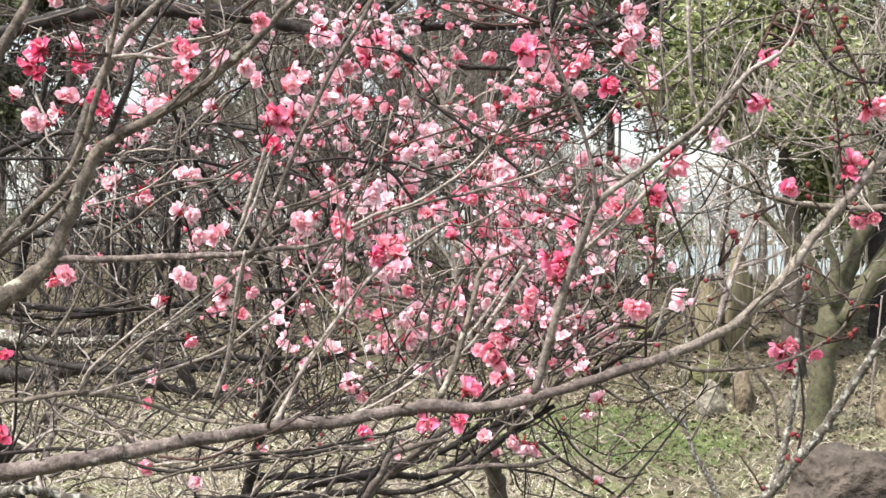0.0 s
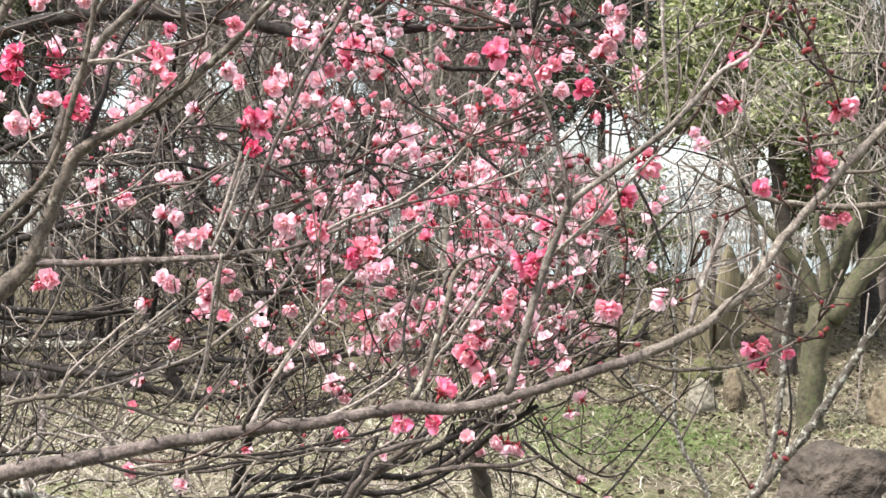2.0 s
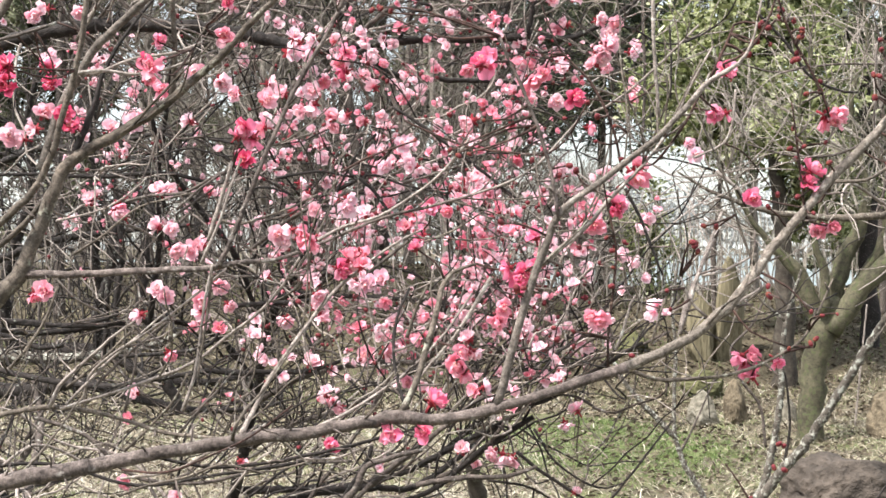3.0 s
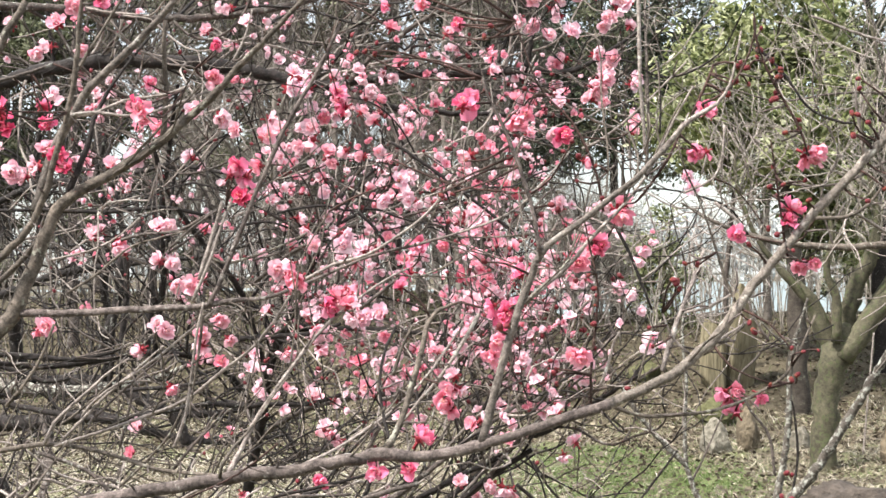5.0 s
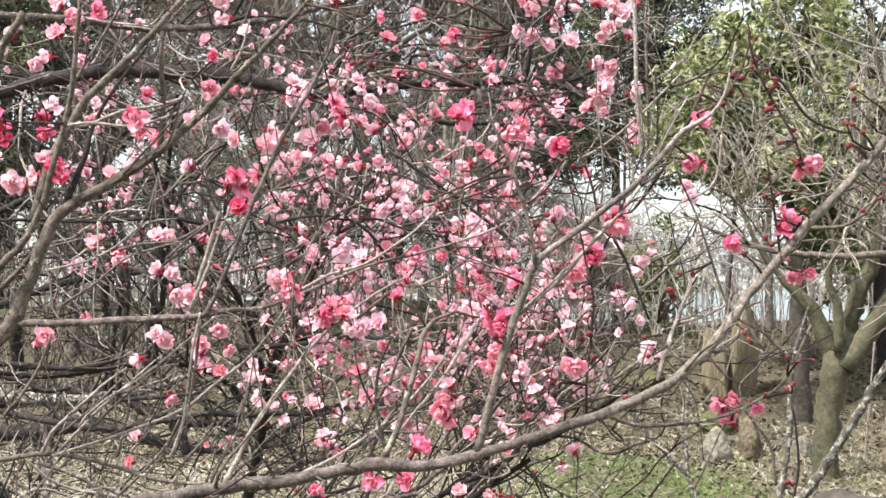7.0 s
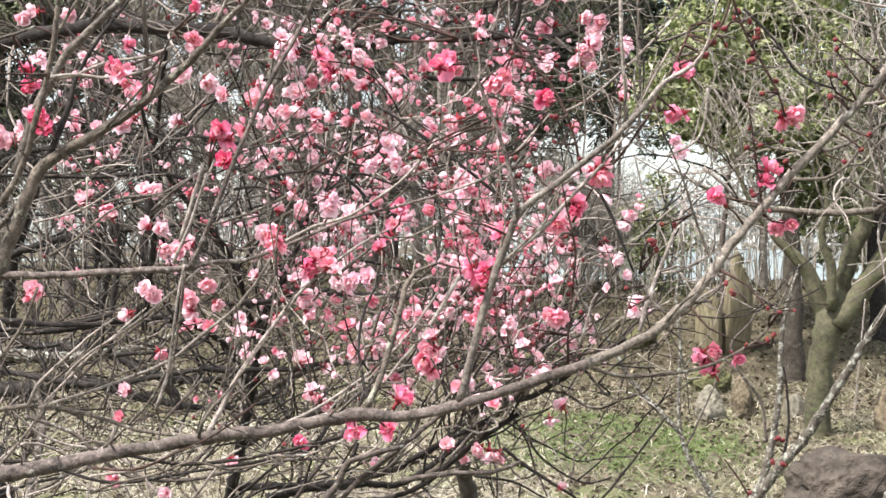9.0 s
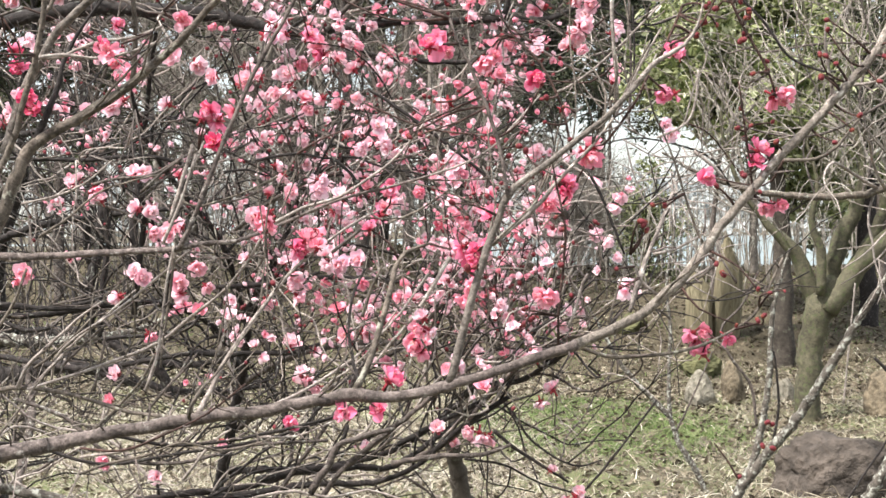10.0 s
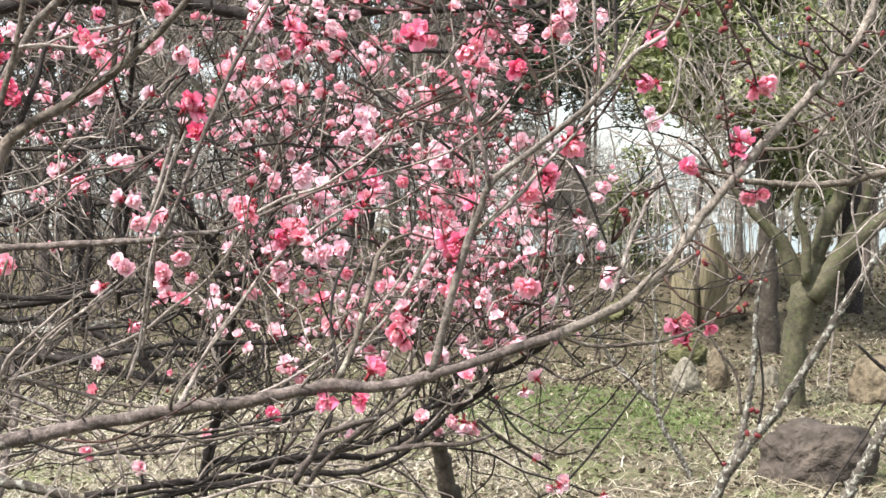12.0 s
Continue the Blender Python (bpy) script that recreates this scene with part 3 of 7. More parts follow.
# ---- far trees ----
def crown_tree(name, base, trunk_pts, bark_mat, limbs, twig_len, label, leaf=None, leaf_count=0, leaf_size=(0.04, 0.07), seed=1, up=0.25,
               twigs=9, sub=5, group="", long=2.4, droop=0.0, limb_len=1.6, start=0.45, spread=(35, 75)):
    """A standing tree: tapered trunk, limbs, a net of twigs and, where it has them, many small leaves in loose clumps."""
    rg = np.random.default_rng(seed)
    tree = thing(name, base, label, "tree", group)
    trunk = branch(tree, trunk_pts, bark_mat, 0.12, 12, 0.012, "trunk")
    ends = []
    net = Heap()
    for limb in sprout(trunk, rg, limbs, limb_len, spread, up, start, 0.6, 0.008, 2.2, 7, 0.14):
        line = smooth_line(limb, 0.08)
        hang("limb", mesh_of("limb", *tube(line, 7, 0.04, rg)[:2], bark_mat, tube(line, 7)[2]), tree)
        for tw in sprout(line, rg, twigs, twig_len, (20, 70), up * 0.7 - droop, 0.2, 0.6, 0.003, 2.2, 6, 0.2):
            net.add(*tube(tw, 4))
            ends.append(tw)
            for st in sprout(tw, rg, sub, twig_len * 0.5, (20, 70), up * 0.4 - droop, 0.2, 0.7, 0.002, 2.2, 4, 0.22):
                net.add(*tube(st, 3))
                ends.append(st)
    tagged(hang("twig_growth", net.mesh("twig_growth", bark_mat), tree), kind="stuff")
    if leaf:
        pts = np.vstack([e[len(e) // 3:, :3] for e in ends if rg.random() < 0.55])
        pick = pts[rg.integers(0, len(pts), leaf_count)] + rg.normal(0, 0.06, (leaf_count, 3))
        pick[:, 2] -= droop * rg.random(leaf_count) * 0.5
        v, f = leaf_cards(rg, pick, rg.uniform(*leaf_size, leaf_count), 0.2, long, np.array((0, 0, -droop)))
        tagged(hang("foliage", mesh_np("foliage", v, f, leaf), tree), kind="stuff")
    return tree


def on(x, y):
    return (x, y, float(height(x, y)) - 0.05)


# the smooth mossy tree that forks low, with bare limbs
mossy = thing("mossy_tree", on(2.92, 11.6), "smooth-barked mossy tree that forks low, bare of leaves", "tree")
rg = np.random.default_rng(21)
fork = [branch(mossy, [(2.911, 11.60, -0.124, 0.149), (2.908, 11.60, -0.010, 0.114), (2.917, 11.60, 0.132, 0.099), (2.936, 11.60, 0.396, 0.099), (2.955, 11.60, 0.616, 0.101), (2.987, 11.60, 0.770, 0.110), (3.032, 11.60, 0.902, 0.114), (3.077, 11.60, 1.011, 0.096), (3.113, 11.60, 1.108, 0.035)], BARK_MOSS, 0.1, 16, 0.006, "trunk")]
for pts in (
    [(3.031, 11.65, 0.789, 0.070), (2.974, 11.65, 0.944, 0.075), (2.922, 11.65, 1.099, 0.070), (2.870, 11.65, 1.232, 0.061), (2.791, 11.65, 1.357, 0.053), (2.681, 11.65, 1.455, 0.039), (2.527, 11.65, 1.633, 0.022), (2.375, 11.65, 1.899, 0.018), (2.267, 11.65, 2.296, 0.013), (2.323, 11.65, 2.691, 0.009)],
    [(3.111, 11.70, 0.962, 0.088), (3.143, 11.70, 1.140, 0.079), (3.166, 11.70, 1.272, 0.070), (3.238, 11.70, 1.449, 0.066), (3.328, 11.70, 1.647, 0.057), (3.383, 11.70, 1.890, 0.039), (3.340, 11.70, 2.200, 0.022), (3.263, 11.70, 2.643, 0.020), (3.389, 11.70, 3.082, 0.015), (3.339, 11.70, 3.567, 0.009)],
    [(3.050, 11.55, 0.838, 0.088), (3.169, 11.55, 0.990, 0.088), (3.293, 11.55, 1.164, 0.079), (3.425, 11.55, 1.294, 0.075), (3.558, 11.55, 1.424, 0.070), (3.734, 11.55, 1.553, 0.061), (3.954, 11.55, 1.791, 0.044), (4.044, 11.55, 2.184, 0.022), (4.098, 11.55, 2.663, 0.018), (4.004, 11.55, 3.143, 0.013), (4.071, 11.55, 3.534, 0.009)],
    [(3.161, 11.72, 0.917, 0.061), (3.259, 11.72, 1.004, 0.066), (3.305, 11.72, 1.159, 0.057), (3.453, 11.72, 1.402, 0.048), (3.543, 11.72, 1.623, 0.039), (3.589, 11.72, 1.933, 0.026), (3.702, 11.72, 2.375, 0.013), (3.624, 11.72, 2.818, 0.013), (3.760, 11.72, 3.346, 0.009)],
    [(2.994, 11.50, 0.972, 0.039), (3.008, 11.50, 1.147, 0.039), (2.996, 11.50, 1.321, 0.035), (2.932, 11.50, 1.540, 0.026), (2.977, 11.50, 1.844, 0.018), (2.892, 11.50, 2.149, 0.011), (2.807, 11.50, 2.584, 0.013), (2.906, 11.50, 2.973, 0.011), (2.821, 11.50, 3.450, 0.008)],
):
    fork.append(branch(mossy, pts, BARK_MOSS, 0.1, 12, 0.008, "limb"))
net = Heap()
for k, line in enumerate(fork[1:]):
    for tw in sprout(line, rg, 19, 0.8, (25, 75), 0.25, 0.3, 0.5, 0.003, 9.0, 7, 0.2):
        net.add(*tube(tw, 5))
        for st in sprout(tw, rg, 6, 0.4, (25, 70), 0.2, 0.2, 0.7, 0.0018, 9.0, 5, 0.24):
            net.add(*tube(st, 3))
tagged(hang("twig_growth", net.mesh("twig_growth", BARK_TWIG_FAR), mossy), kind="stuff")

# evergreens behind, and the trunks that stand on the bank
crown_tree("evergreen_tree", on(3.57, 15.21), [(3.54, 15.2, -0.05, 0.13), (3.55, 15.2, 0.8, 0.1), (3.54, 15.25, 1.6, 0.085), (3.45, 15.3, 2.6, 0.06), (3.4, 15.4, 3.65, 0.02)],
           BARK_TRUNK, 16, 0.6, "evergreen broadleaf tree with yellow-green leaves on the bank", LEAF_EVERGREEN, 21000, (0.06, 0.135), 31, 0.08, 9, 4, "evergreens", limb_len=1.05, start=0.38)
crown_tree("evergreen_tree", on(3.2, 16.965), [(3.2, 16.965, 0.3, 0.035), (3.15, 16.965, 1.3, 0.03), (3.25, 16.965, 2.4, 0.026), (3.3, 16.965, 3.6, 0.02)],
           BARK_MID, 15, 0.5, "slender evergreen with glossy yellow-green leaves", LEAF_EVERGREEN, 12000, (0.06, 0.13), 36, 0.1, 8, 4, "evergreens", limb_len=0.6, start=0.64)
crown_tree("evergreen_tree", on(4.9, 16.77), [(4.9, 16.770, 0.1, 0.12), (4.85, 16.770, 1.2, 0.1), (4.9, 16.965, 2.6, 0.08), (4.8, 16.965, 4.6, 0.03)],
           BARK_DARK, 14, 0.6, "evergreen broadleaf tree with grey-green leaves", LEAF_GREY, 14000, (0.04, 0.08), 32, 0.15, 9, 4, "evergreens", limb_len=1.3)
crown_tree("evergreen_shrub", on(2.90, 20.5), [(2.90, 20.5, 0.5, 0.03), (2.93, 20.5, 1.2, 0.024), (2.87, 20.5, 2.0, 0.01)],
           BARK_MID, 12, 0.35, "low evergreen shrub with small green leaves on the bank", LEAF_EVERGREEN, 2600, (0.05, 0.1), 37, 0.2, 6, 3, "evergreens", limb_len=0.55, start=0.2)
crown_tree("conifer", on(2.8, 25.4), [(2.8, 25.4, 0.6, 0.09), (2.8, 25.4, 3.0, 0.07), (2.85, 25.4, 6.0, 0.07), (2.85, 25.4, 9.5, 0.03)],
           BARK_TRUNK, 60, 0.9, "dark green conifer with drooping boughs", LEAF_CONIFER, 50000, (0.08, 0.2), 33, -0.1, 8, 3, "conifers", 4.0, 0.2, 1.8, 0.36, (60, 95))
crown_tree("conifer", on(0.9, 28.3), [(0.9, 28.3, 0.3, 0.13), (0.9, 28.3, 3.0, 0.11), (0.9, 28.3, 6.0, 0.11), (0.9, 28.3, 10, 0.03)],
           BARK_TRUNK, 46, 0.8, "dark green conifer with drooping boughs", LEAF_CONIFER, 34000, (0.08, 0.2), 34, -0.1, 8, 3, "conifers", 4.0, 0.25, 1.5, 0.45, (60, 95))

crown_tree("evergreen_tree", on(2.62, 23.0), [(2.62, 23.0, 0.4, 0.03), (2.66, 23.0, 2.0, 0.026), (2.7, 23.0, 3.6, 0.02), (2.8, 23.0, 5.4, 0.008)],
           BARK_MID, 18, 0.6, "slender thin-leaved grey-green tree on the bank", LEAF_GREY, 3600, (0.05, 0.12), 38, 0.05, 9, 5, "evergreens", limb_len=1.0, start=0.53, spread=(50, 88))

# bare trees on the bank, in the middle distance
rng = np.random.default_rng(41)
spots = [(-4.6, 18.3), (-3.9, 21.4), (-3.2, 19.3), (-2.5, 22.2), (-2.0, 17.6), (-1.5, 20.7), (-0.9, 18.9), (-0.4, 22.0), (0.15, 17.9), (0.6, 20.7), (0.8, 23.0),
         (-3.0, 24.6), (-1.8, 25.0), (-0.2, 25.2), (1.9, 21.1), (2.6, 22.6), (2.2, 24.6), (4.4, 20.7), (5.6, 18.7), (6.4, 21.1)]
for k, (x, y) in enumerate(spots):
    low = 1.7 < x < 3.0
    h, r = (rng.uniform(0.9, 1.5), rng.uniform(0.012, 0.02)) if low else (rng.uniform(4.8, 6.8), rng.uniform(0.035, 0.065))
    b = on(x, y)
    s = rng.normal(0, 0.15, 4)
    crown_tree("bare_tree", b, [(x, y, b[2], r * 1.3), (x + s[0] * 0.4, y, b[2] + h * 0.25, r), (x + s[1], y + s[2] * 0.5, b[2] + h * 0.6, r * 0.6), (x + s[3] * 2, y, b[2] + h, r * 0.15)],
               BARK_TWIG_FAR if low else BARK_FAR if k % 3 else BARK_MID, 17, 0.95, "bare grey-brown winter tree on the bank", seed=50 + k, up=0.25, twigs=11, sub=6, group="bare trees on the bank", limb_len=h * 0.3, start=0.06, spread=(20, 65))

# grey-green evergreens that close the view behind them
for k, (x, y, h, n_leaf) in enumerate(((-9.5, 25.3, 7.5, 20000), (-7.8, 26.1, 7.0, 22000), (-6.0, 25.7, 7.5, 25000), (-4.2, 26.5, 7.0, 25000), (-2.6, 26.1, 7.8, 19000), (-1.0, 26.5, 7.2, 15000), (0.5, 25.9, 7.6, 10000), (7.6, 25.4, 6.5, 14000))):
    b = on(x, y)
    crown_tree("evergreen_tree", b, [(x, y, b[2], 0.16), (x, y, b[2] + h * 0.4, 0.12), (x + 0.1, y, b[2] + h, 0.03)], BARK_MID, 26, 0.8,
               "grey-green evergreen tree behind the bank", LEAF_GREY, n_leaf, (0.08, 0.19), 80 + k, 0.1, 7, 3, "evergreens", limb_len=1.5, start=0.08, spread=(45, 85))

# brushwood: thin shoots standing on the bank, mist coloured in on the open side
rg = np.random.default_rng(71)
for x0, x1, y0, count, bark_mat, say in ((-7, 1.6, 17.5, 340, BARK_FAR, "thin grey leafless shoots standing on the wooded bank"), (1.6, 6.5, 18.5, 190, BARK_TWIG_FAR, "thin leafless shoots on the open bank, bark lightened as in mist")):
    net = Heap()
    for k in range(count):
        x, y = rg.uniform(x0, x1), rg.uniform(y0, 25.8)
        z, h = float(height(x, y)) - 0.03, rg.uniform(0.5, 1.7)
        d = rg.normal(0, 0.13, 2)
        line = smooth_line([(x, y, z, 0.011), (x + d[0] * h * 0.4, y + d[1] * h * 0.4, z + h * 0.45, 0.008), (x + d[0] * h, y + d[1] * h, z + h, 0.003)], 0.25)
        net.add(*tube(line, 4))
        for tw in sprout(line, rg, 4, 0.45, (20, 60), 0.3, 0.25, 0.7, 0.002, 16.6, 4, 0.15):
            net.add(*tube(tw, 3))
    tagged(new("brushwood", net.mesh("brushwood", bark_mat)), say, "brushwood", kind="stuff")

# woods beyond the pond
rg = np.random.default_rng(61)
wood, haze = Heap(), []
for k in range(120):
    x, y = rg.uniform(-55, 55), rg.uniform(164, 195)
    h = rg.uniform(5.5, 9.0)
    z = float(height(x, y))
    line = np.array([(x, y, z, 0.14), (x + rg.normal(0, 0.3), y, z + h * 0.5, 0.09), (x + rg.normal(0, 0.5), y, z + h, 0.03)])
    wood.add(*tube(smooth_line(line, 1.0), 5))
    m = 170
    c = np.array((x, y, z + h * 0.55)) + rg.normal(0, 1, (m, 3)) * np.array((1.6, 1.6, h * 0.22))
    haze.append(c)
tagged(new("far_woods", wood.mesh("far_woods", BARK_HAZE)), "bare woods on the far shore of the pond, haze put into their grey", "woods", kind="stuff")
haze.append(np.stack([rg.uniform(-60, 60, 5000), rg.uniform(144, 164, 5000), 0.5 + 1.8 * rg.random(5000) ** 1.5], 1))
haze = np.vstack(haze)
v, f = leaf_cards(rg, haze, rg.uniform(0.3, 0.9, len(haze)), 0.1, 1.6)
tagged(new("far_foliage", mesh_np("far_foliage", v, f, HAZE_GREEN)), "grey-green foliage on the far shore, haze put into its colour", "woods", kind="stuff")


# ---- blossoms ----
def petal_mesh(name, material, length, width, cup, ruffle, seed, nu=5, nv=5):
    """One broad petal, cupped and with a crinkled rim; it grows along +Y from the origin and faces +Z."""
    rg = np.random.default_rng(seed)
    ph = rg.random(4) * 6.3
    verts, uv = [], []
    for i in range(nv):
        v = i / (nv - 1)
        w = width * (0.16 + 0.84 * math.sin(min(1.0, v * 1.12) * math.pi * 0.62)) * (1 - 0.35 * max(0.0, v - 0.8) / 0.2)
        for j in range(nu):
            u = j / (nu - 1) * 2 - 1
            x = u * w / 2
            y = length * (v - 0.1 * u * u * v)
            z = cup * length * (v ** 1.8 * 0.8 + 0.42 * u * u * v) + ruffle * length * v * v * math.sin(3.2 * u + ph[0] + v * 2) * 0.5
            z += ruffle * length * 0.25 * v * math.sin(7 * u + ph[1])
            verts.append((x, y, z))
            uv.append((j / (nu - 1), v))
    faces = [(i * nu + j, i * nu + j + 1, (i + 1) * nu + j + 1, (i + 1) * nu + j) for i in range(nv - 1) for j in range(nu - 1)]
    return verts, faces, uv, material


def ball(radius, squash=1.0, lift=0.0, sides=8, rings=5):
    verts, faces = [], []
    for i in range(rings + 1):
        a = math.pi * i / rings
        for j in range(sides):
            b = 2 * math.pi * j / sides
            verts.append((radius * math.sin(a) * math.cos(b), radius * math.sin(a) * math.sin(b), lift - radius * squash * math.cos(a)))
    for i in range(rings):
        for j in range(sides):
            k = (j + 1) % sides
            faces.append((i * sides + j, i * sides + k, (i + 1) * sides + k, (i + 1) * sides + j))
    return verts, faces


def stamen_mesh(name, seed):
    """A brush of thin filaments, each with a small anther."""
    rg = np.random.default_rng(seed)
    h = Heap()
    for k in range(14):
        a, t = rg.random() * 6.28, rg.uniform(0.1, 0.75)
        d = np.array((math.cos(a) * math.sin(t), math.sin(a) * math.sin(t), math.cos(t)))
        L = rg.uniform(0.26, 0.42)
        line = np.array([(0, 0, 0.03, 0.011), (*(d * L * 0.5), 0.009), (*(d * L), 0.008)])
        h.add(*tube(line, 3))
        bv, bf = ball(0.03, 1.2, 0, 5, 3)
        h.add(np.array(bv) + d * L, bf)
    return h.mesh(name, STAMEN)


def calyx_mesh(name):
    """The cup under the flower, with five rounded sepals and a short stalk."""
    h = Heap()
    h.add(*ball(0.13, 0.85, -0.08))
    for k in range(5):
        verts, faces, uv, _ = petal_mesh("sepal", CALYX, 0.3, 0.2, -0.25, 0.0, k, 3, 3)
        a = 2 * math.pi * k / 5
        r = np.array(((math.cos(a), -math.sin(a), 0), (math.sin(a), math.cos(a), 0), (0, 0, 1)))
        h.add(np.array(verts) @ r.T + np.array((0, 0, -0.035)), faces, uv)
    line = np.array([(0, 0, -0.15, 0.05), (0.02, 0.0, -0.28, 0.04), (0.05, 0.01, -0.42, 0.05)])
    h.add(*tube(line, 5))
    return h.mesh(name, CALYX)


def corolla_parts(kind, seed=0):
    """Where the petals of one flower sit: turn round the axis, lean from the axis, scale, lift."""
    if kind == "double":
        rows = ((6, 76, 1.0, 0.0), (5, 56, 0.9, 0.03), (5, 32, 0.75, 0.05))
    elif kind == "single":
        rows = ((5, 66, 1.0, 0.0), (3, 45, 0.82, 0.02))
    else:
        rows = ((5, 30, 0.9, 0.0), (4, 16, 0.75, 0.03))
    rg = np.random.default_rng(len(kind) + seed * 31)
    out = []
    for q, (count, lean, size, lift) in enumerate(rows):
        for k in range(count):
            out.append((360 * (k + 0.5 * q) / count + rg.normal(0, 12), lean + rg.normal(0, 13), size * rg.uniform(0.8, 1.12), lift))
    return out


CALYX_MESH, STAMEN_MESH = calyx_mesh("calyx"), stamen_mesh("stamens", 3)
LOOK = {"deep": PETAL_DEEP, "red": PETAL_RED, "rose": PETAL_ROSE, "pale": PETAL_PALE, "white": PETAL_WHITE}
PETALS, COROLLAS = {}, {}
for tint, material in LOOK.items():
    PETALS[tint] = []
    for s in range(4):
        verts, faces, uv, _ = petal_mesh("petal", material, 0.52, 0.45, 0.3, 0.36, s * 5 + 1)
        PETALS[tint].append(mesh_of("petal", verts, faces, material, uv))
    for kind in ("double", "single", "cup"):
        for s in range(5):
            h = Heap()
            for k, (turn, lean, size, lift) in enumerate(corolla_parts(kind, s)):
                verts, faces, uv, _ = petal_mesh("petal", material, 0.52 * size, 0.45 * size, 0.32, 0.36, k * 3 + s * 17, 4, 4)
                m = Matrix.Translation((0, 0, lift)) @ Euler((0, 0, radians(turn))).to_matrix().to_4x4() @ Euler((radians(90 - lean), 0, 0)).to_matrix().to_4x4()
                h.add([m @ Vector(p) for p in verts], faces, uv)
            COROLLAS[tint, kind, s] = h.mesh("corolla", material)
bud_v, bud_f = ball(0.46, 1.3, 0.45)
BUD_MESH = mesh_of("bud", bud_v, bud_f, BUD_RED)
bv, bf = ball(0.44, 0.95, 0.16)
SCALES_MESH = mesh_of("bud_scale_cup", bv, bf, SCALE_BROWN)
bloom_rng = np.random.default_rng(77)


FLOWERS = {}


def facing(rg, toward=0.8):
    """A random way for a flower to face, biased towards the camera's side."""
    d = rg.normal(0, 0.75, 3) + np.array((0.05, -toward, 0.1))
    return Vector(d).normalized()


def blossom(tree, x, y, z, size, tint, kind="double", near=True):
    """One flower of that width in metres: calyx, petals and stamens."""
    rg = bloom_rng
    q = facing(rg).to_track_quat("Z", "Y") @ Euler((0, 0, rg.random() * 6.28)).to_quaternion()
    m = Matrix.LocRotScale((x, y, z), q, (size, size, size))
    FLOWERS.setdefault(tree.name, []).append((x, y, z))
    calyx = hang("blossom", CALYX_MESH, tree, m)
    hang("stamen_brush", STAMEN_MESH, calyx)
    if near:
        for k, (turn, lean, scale, lift) in enumerate(corolla_parts(kind)):
            if rg.random() < 0.1:
                continue
            lean, turn, scale = lean + rg.normal(0, 14), turn + rg.normal(0, 12), scale * rg.uniform(0.82, 1.15)
            pm = Matrix.Translation((0, 0, lift)) @ Euler((0, 0, radians(turn))).to_matrix().to_4x4() @ Euler((radians(90 - lean), 0, 0)).to_matrix().to_4x4()
            hang("petal", PETALS[tint][int(rg.integers(0, 4))], calyx, pm @ Matrix.Diagonal((scale, scale, scale, 1)))
    else:
        hang("corolla", COROLLAS[tint, kind, int(rg.integers(0, 5))], calyx)
    return calyx


def bud(tree, x, y, z, size):
    """A round closed red bud in its brown scales."""
    rg = bloom_rng
    d = Vector(rg.normal(0, 1, 3) + np.array((0, -0.4, 0.1))).normalized()
    m = Matrix.LocRotScale((x, y, z), d.to_track_quat("Z", "Y"), (size, size, size))
    FLOWERS.setdefault(tree.name, []).append((x, y, z))
    b = hang("bud", BUD_MESH, tree, m)
    hang("bud_scale_cup", SCALES_MESH, b)
    return b


def spurs(tree, lines, material, reach=0.16):
    """Short side shoots that carry the flowers and buds: from each one to the nearest wood of its tree."""
    wood = np.vstack([l[:, :3] for l in lines])
    rg = np.random.default_rng(5)
    net = Heap()
    for p in FLOWERS.get(tree.name, []):
        p = np.array(p)
        gap = np.linalg.norm(wood - p, axis=1)
        i = int(np.argmin(gap))
        if 0.004 < gap[i] < reach:
            mid = (wood[i] + p) / 2 + rg.normal(0, gap[i] * 0.1, 3)
            net.add(*tube(smooth_line([(*wood[i], 0.0014), (*mid, 0.001), (*p, 0.0008)], 0.02), 5))
    tagged(hang("flower_spur_growth", net.mesh("flower_spur_growth", material), tree), kind="stuff")


def strewn(line_list, rg, count, size, tints, heap):
    """Many small flowers along twigs, gathered by tint into heaps of one mesh each."""
    for n in range(count):
        if n % 4 == 0:
            own = tints[int(rg.integers(0, len(tints)))]
            tw = line_list[int(rg.integers(0, len(line_list)))]
            i = int(rg.integers(1, len(tw)))
        p = tw[i][:3] + rg.normal(0, 0.006 if n % 4 == 0 else 0.015, 3)
        s = size * rg.uniform(0.6, 1.15)
        tint = own if n % 4 < 3 else tints[int(rg.integers(0, len(tints)))]
        kind = ("double", "single", "cup")[int(rg.integers(0, 3))]
        me = COROLLAS[tint, kind, int(rg.integers(0, 5))]
        m = Matrix.LocRotScale(p, facing(rg, 0.6).to_track_quat("Z", "Y"), (s, s, s))
        co = np.empty(len(me.vertices) * 3)
        me.vertices.foreach_get("co", co)
        co = co.reshape(-1, 3) @ np.array(m.to_3x3()).T + np.array(m.translation)
        uvs = np.zeros((len(me.vertices), 2))
        uvs[:, 1] = np.tile(np.repeat(np.linspace(0, 1, 4), 4), len(me.vertices) // 16)
        heap[tint].add(co, [tuple(pl.vertices) for pl in me.polygons], uvs)


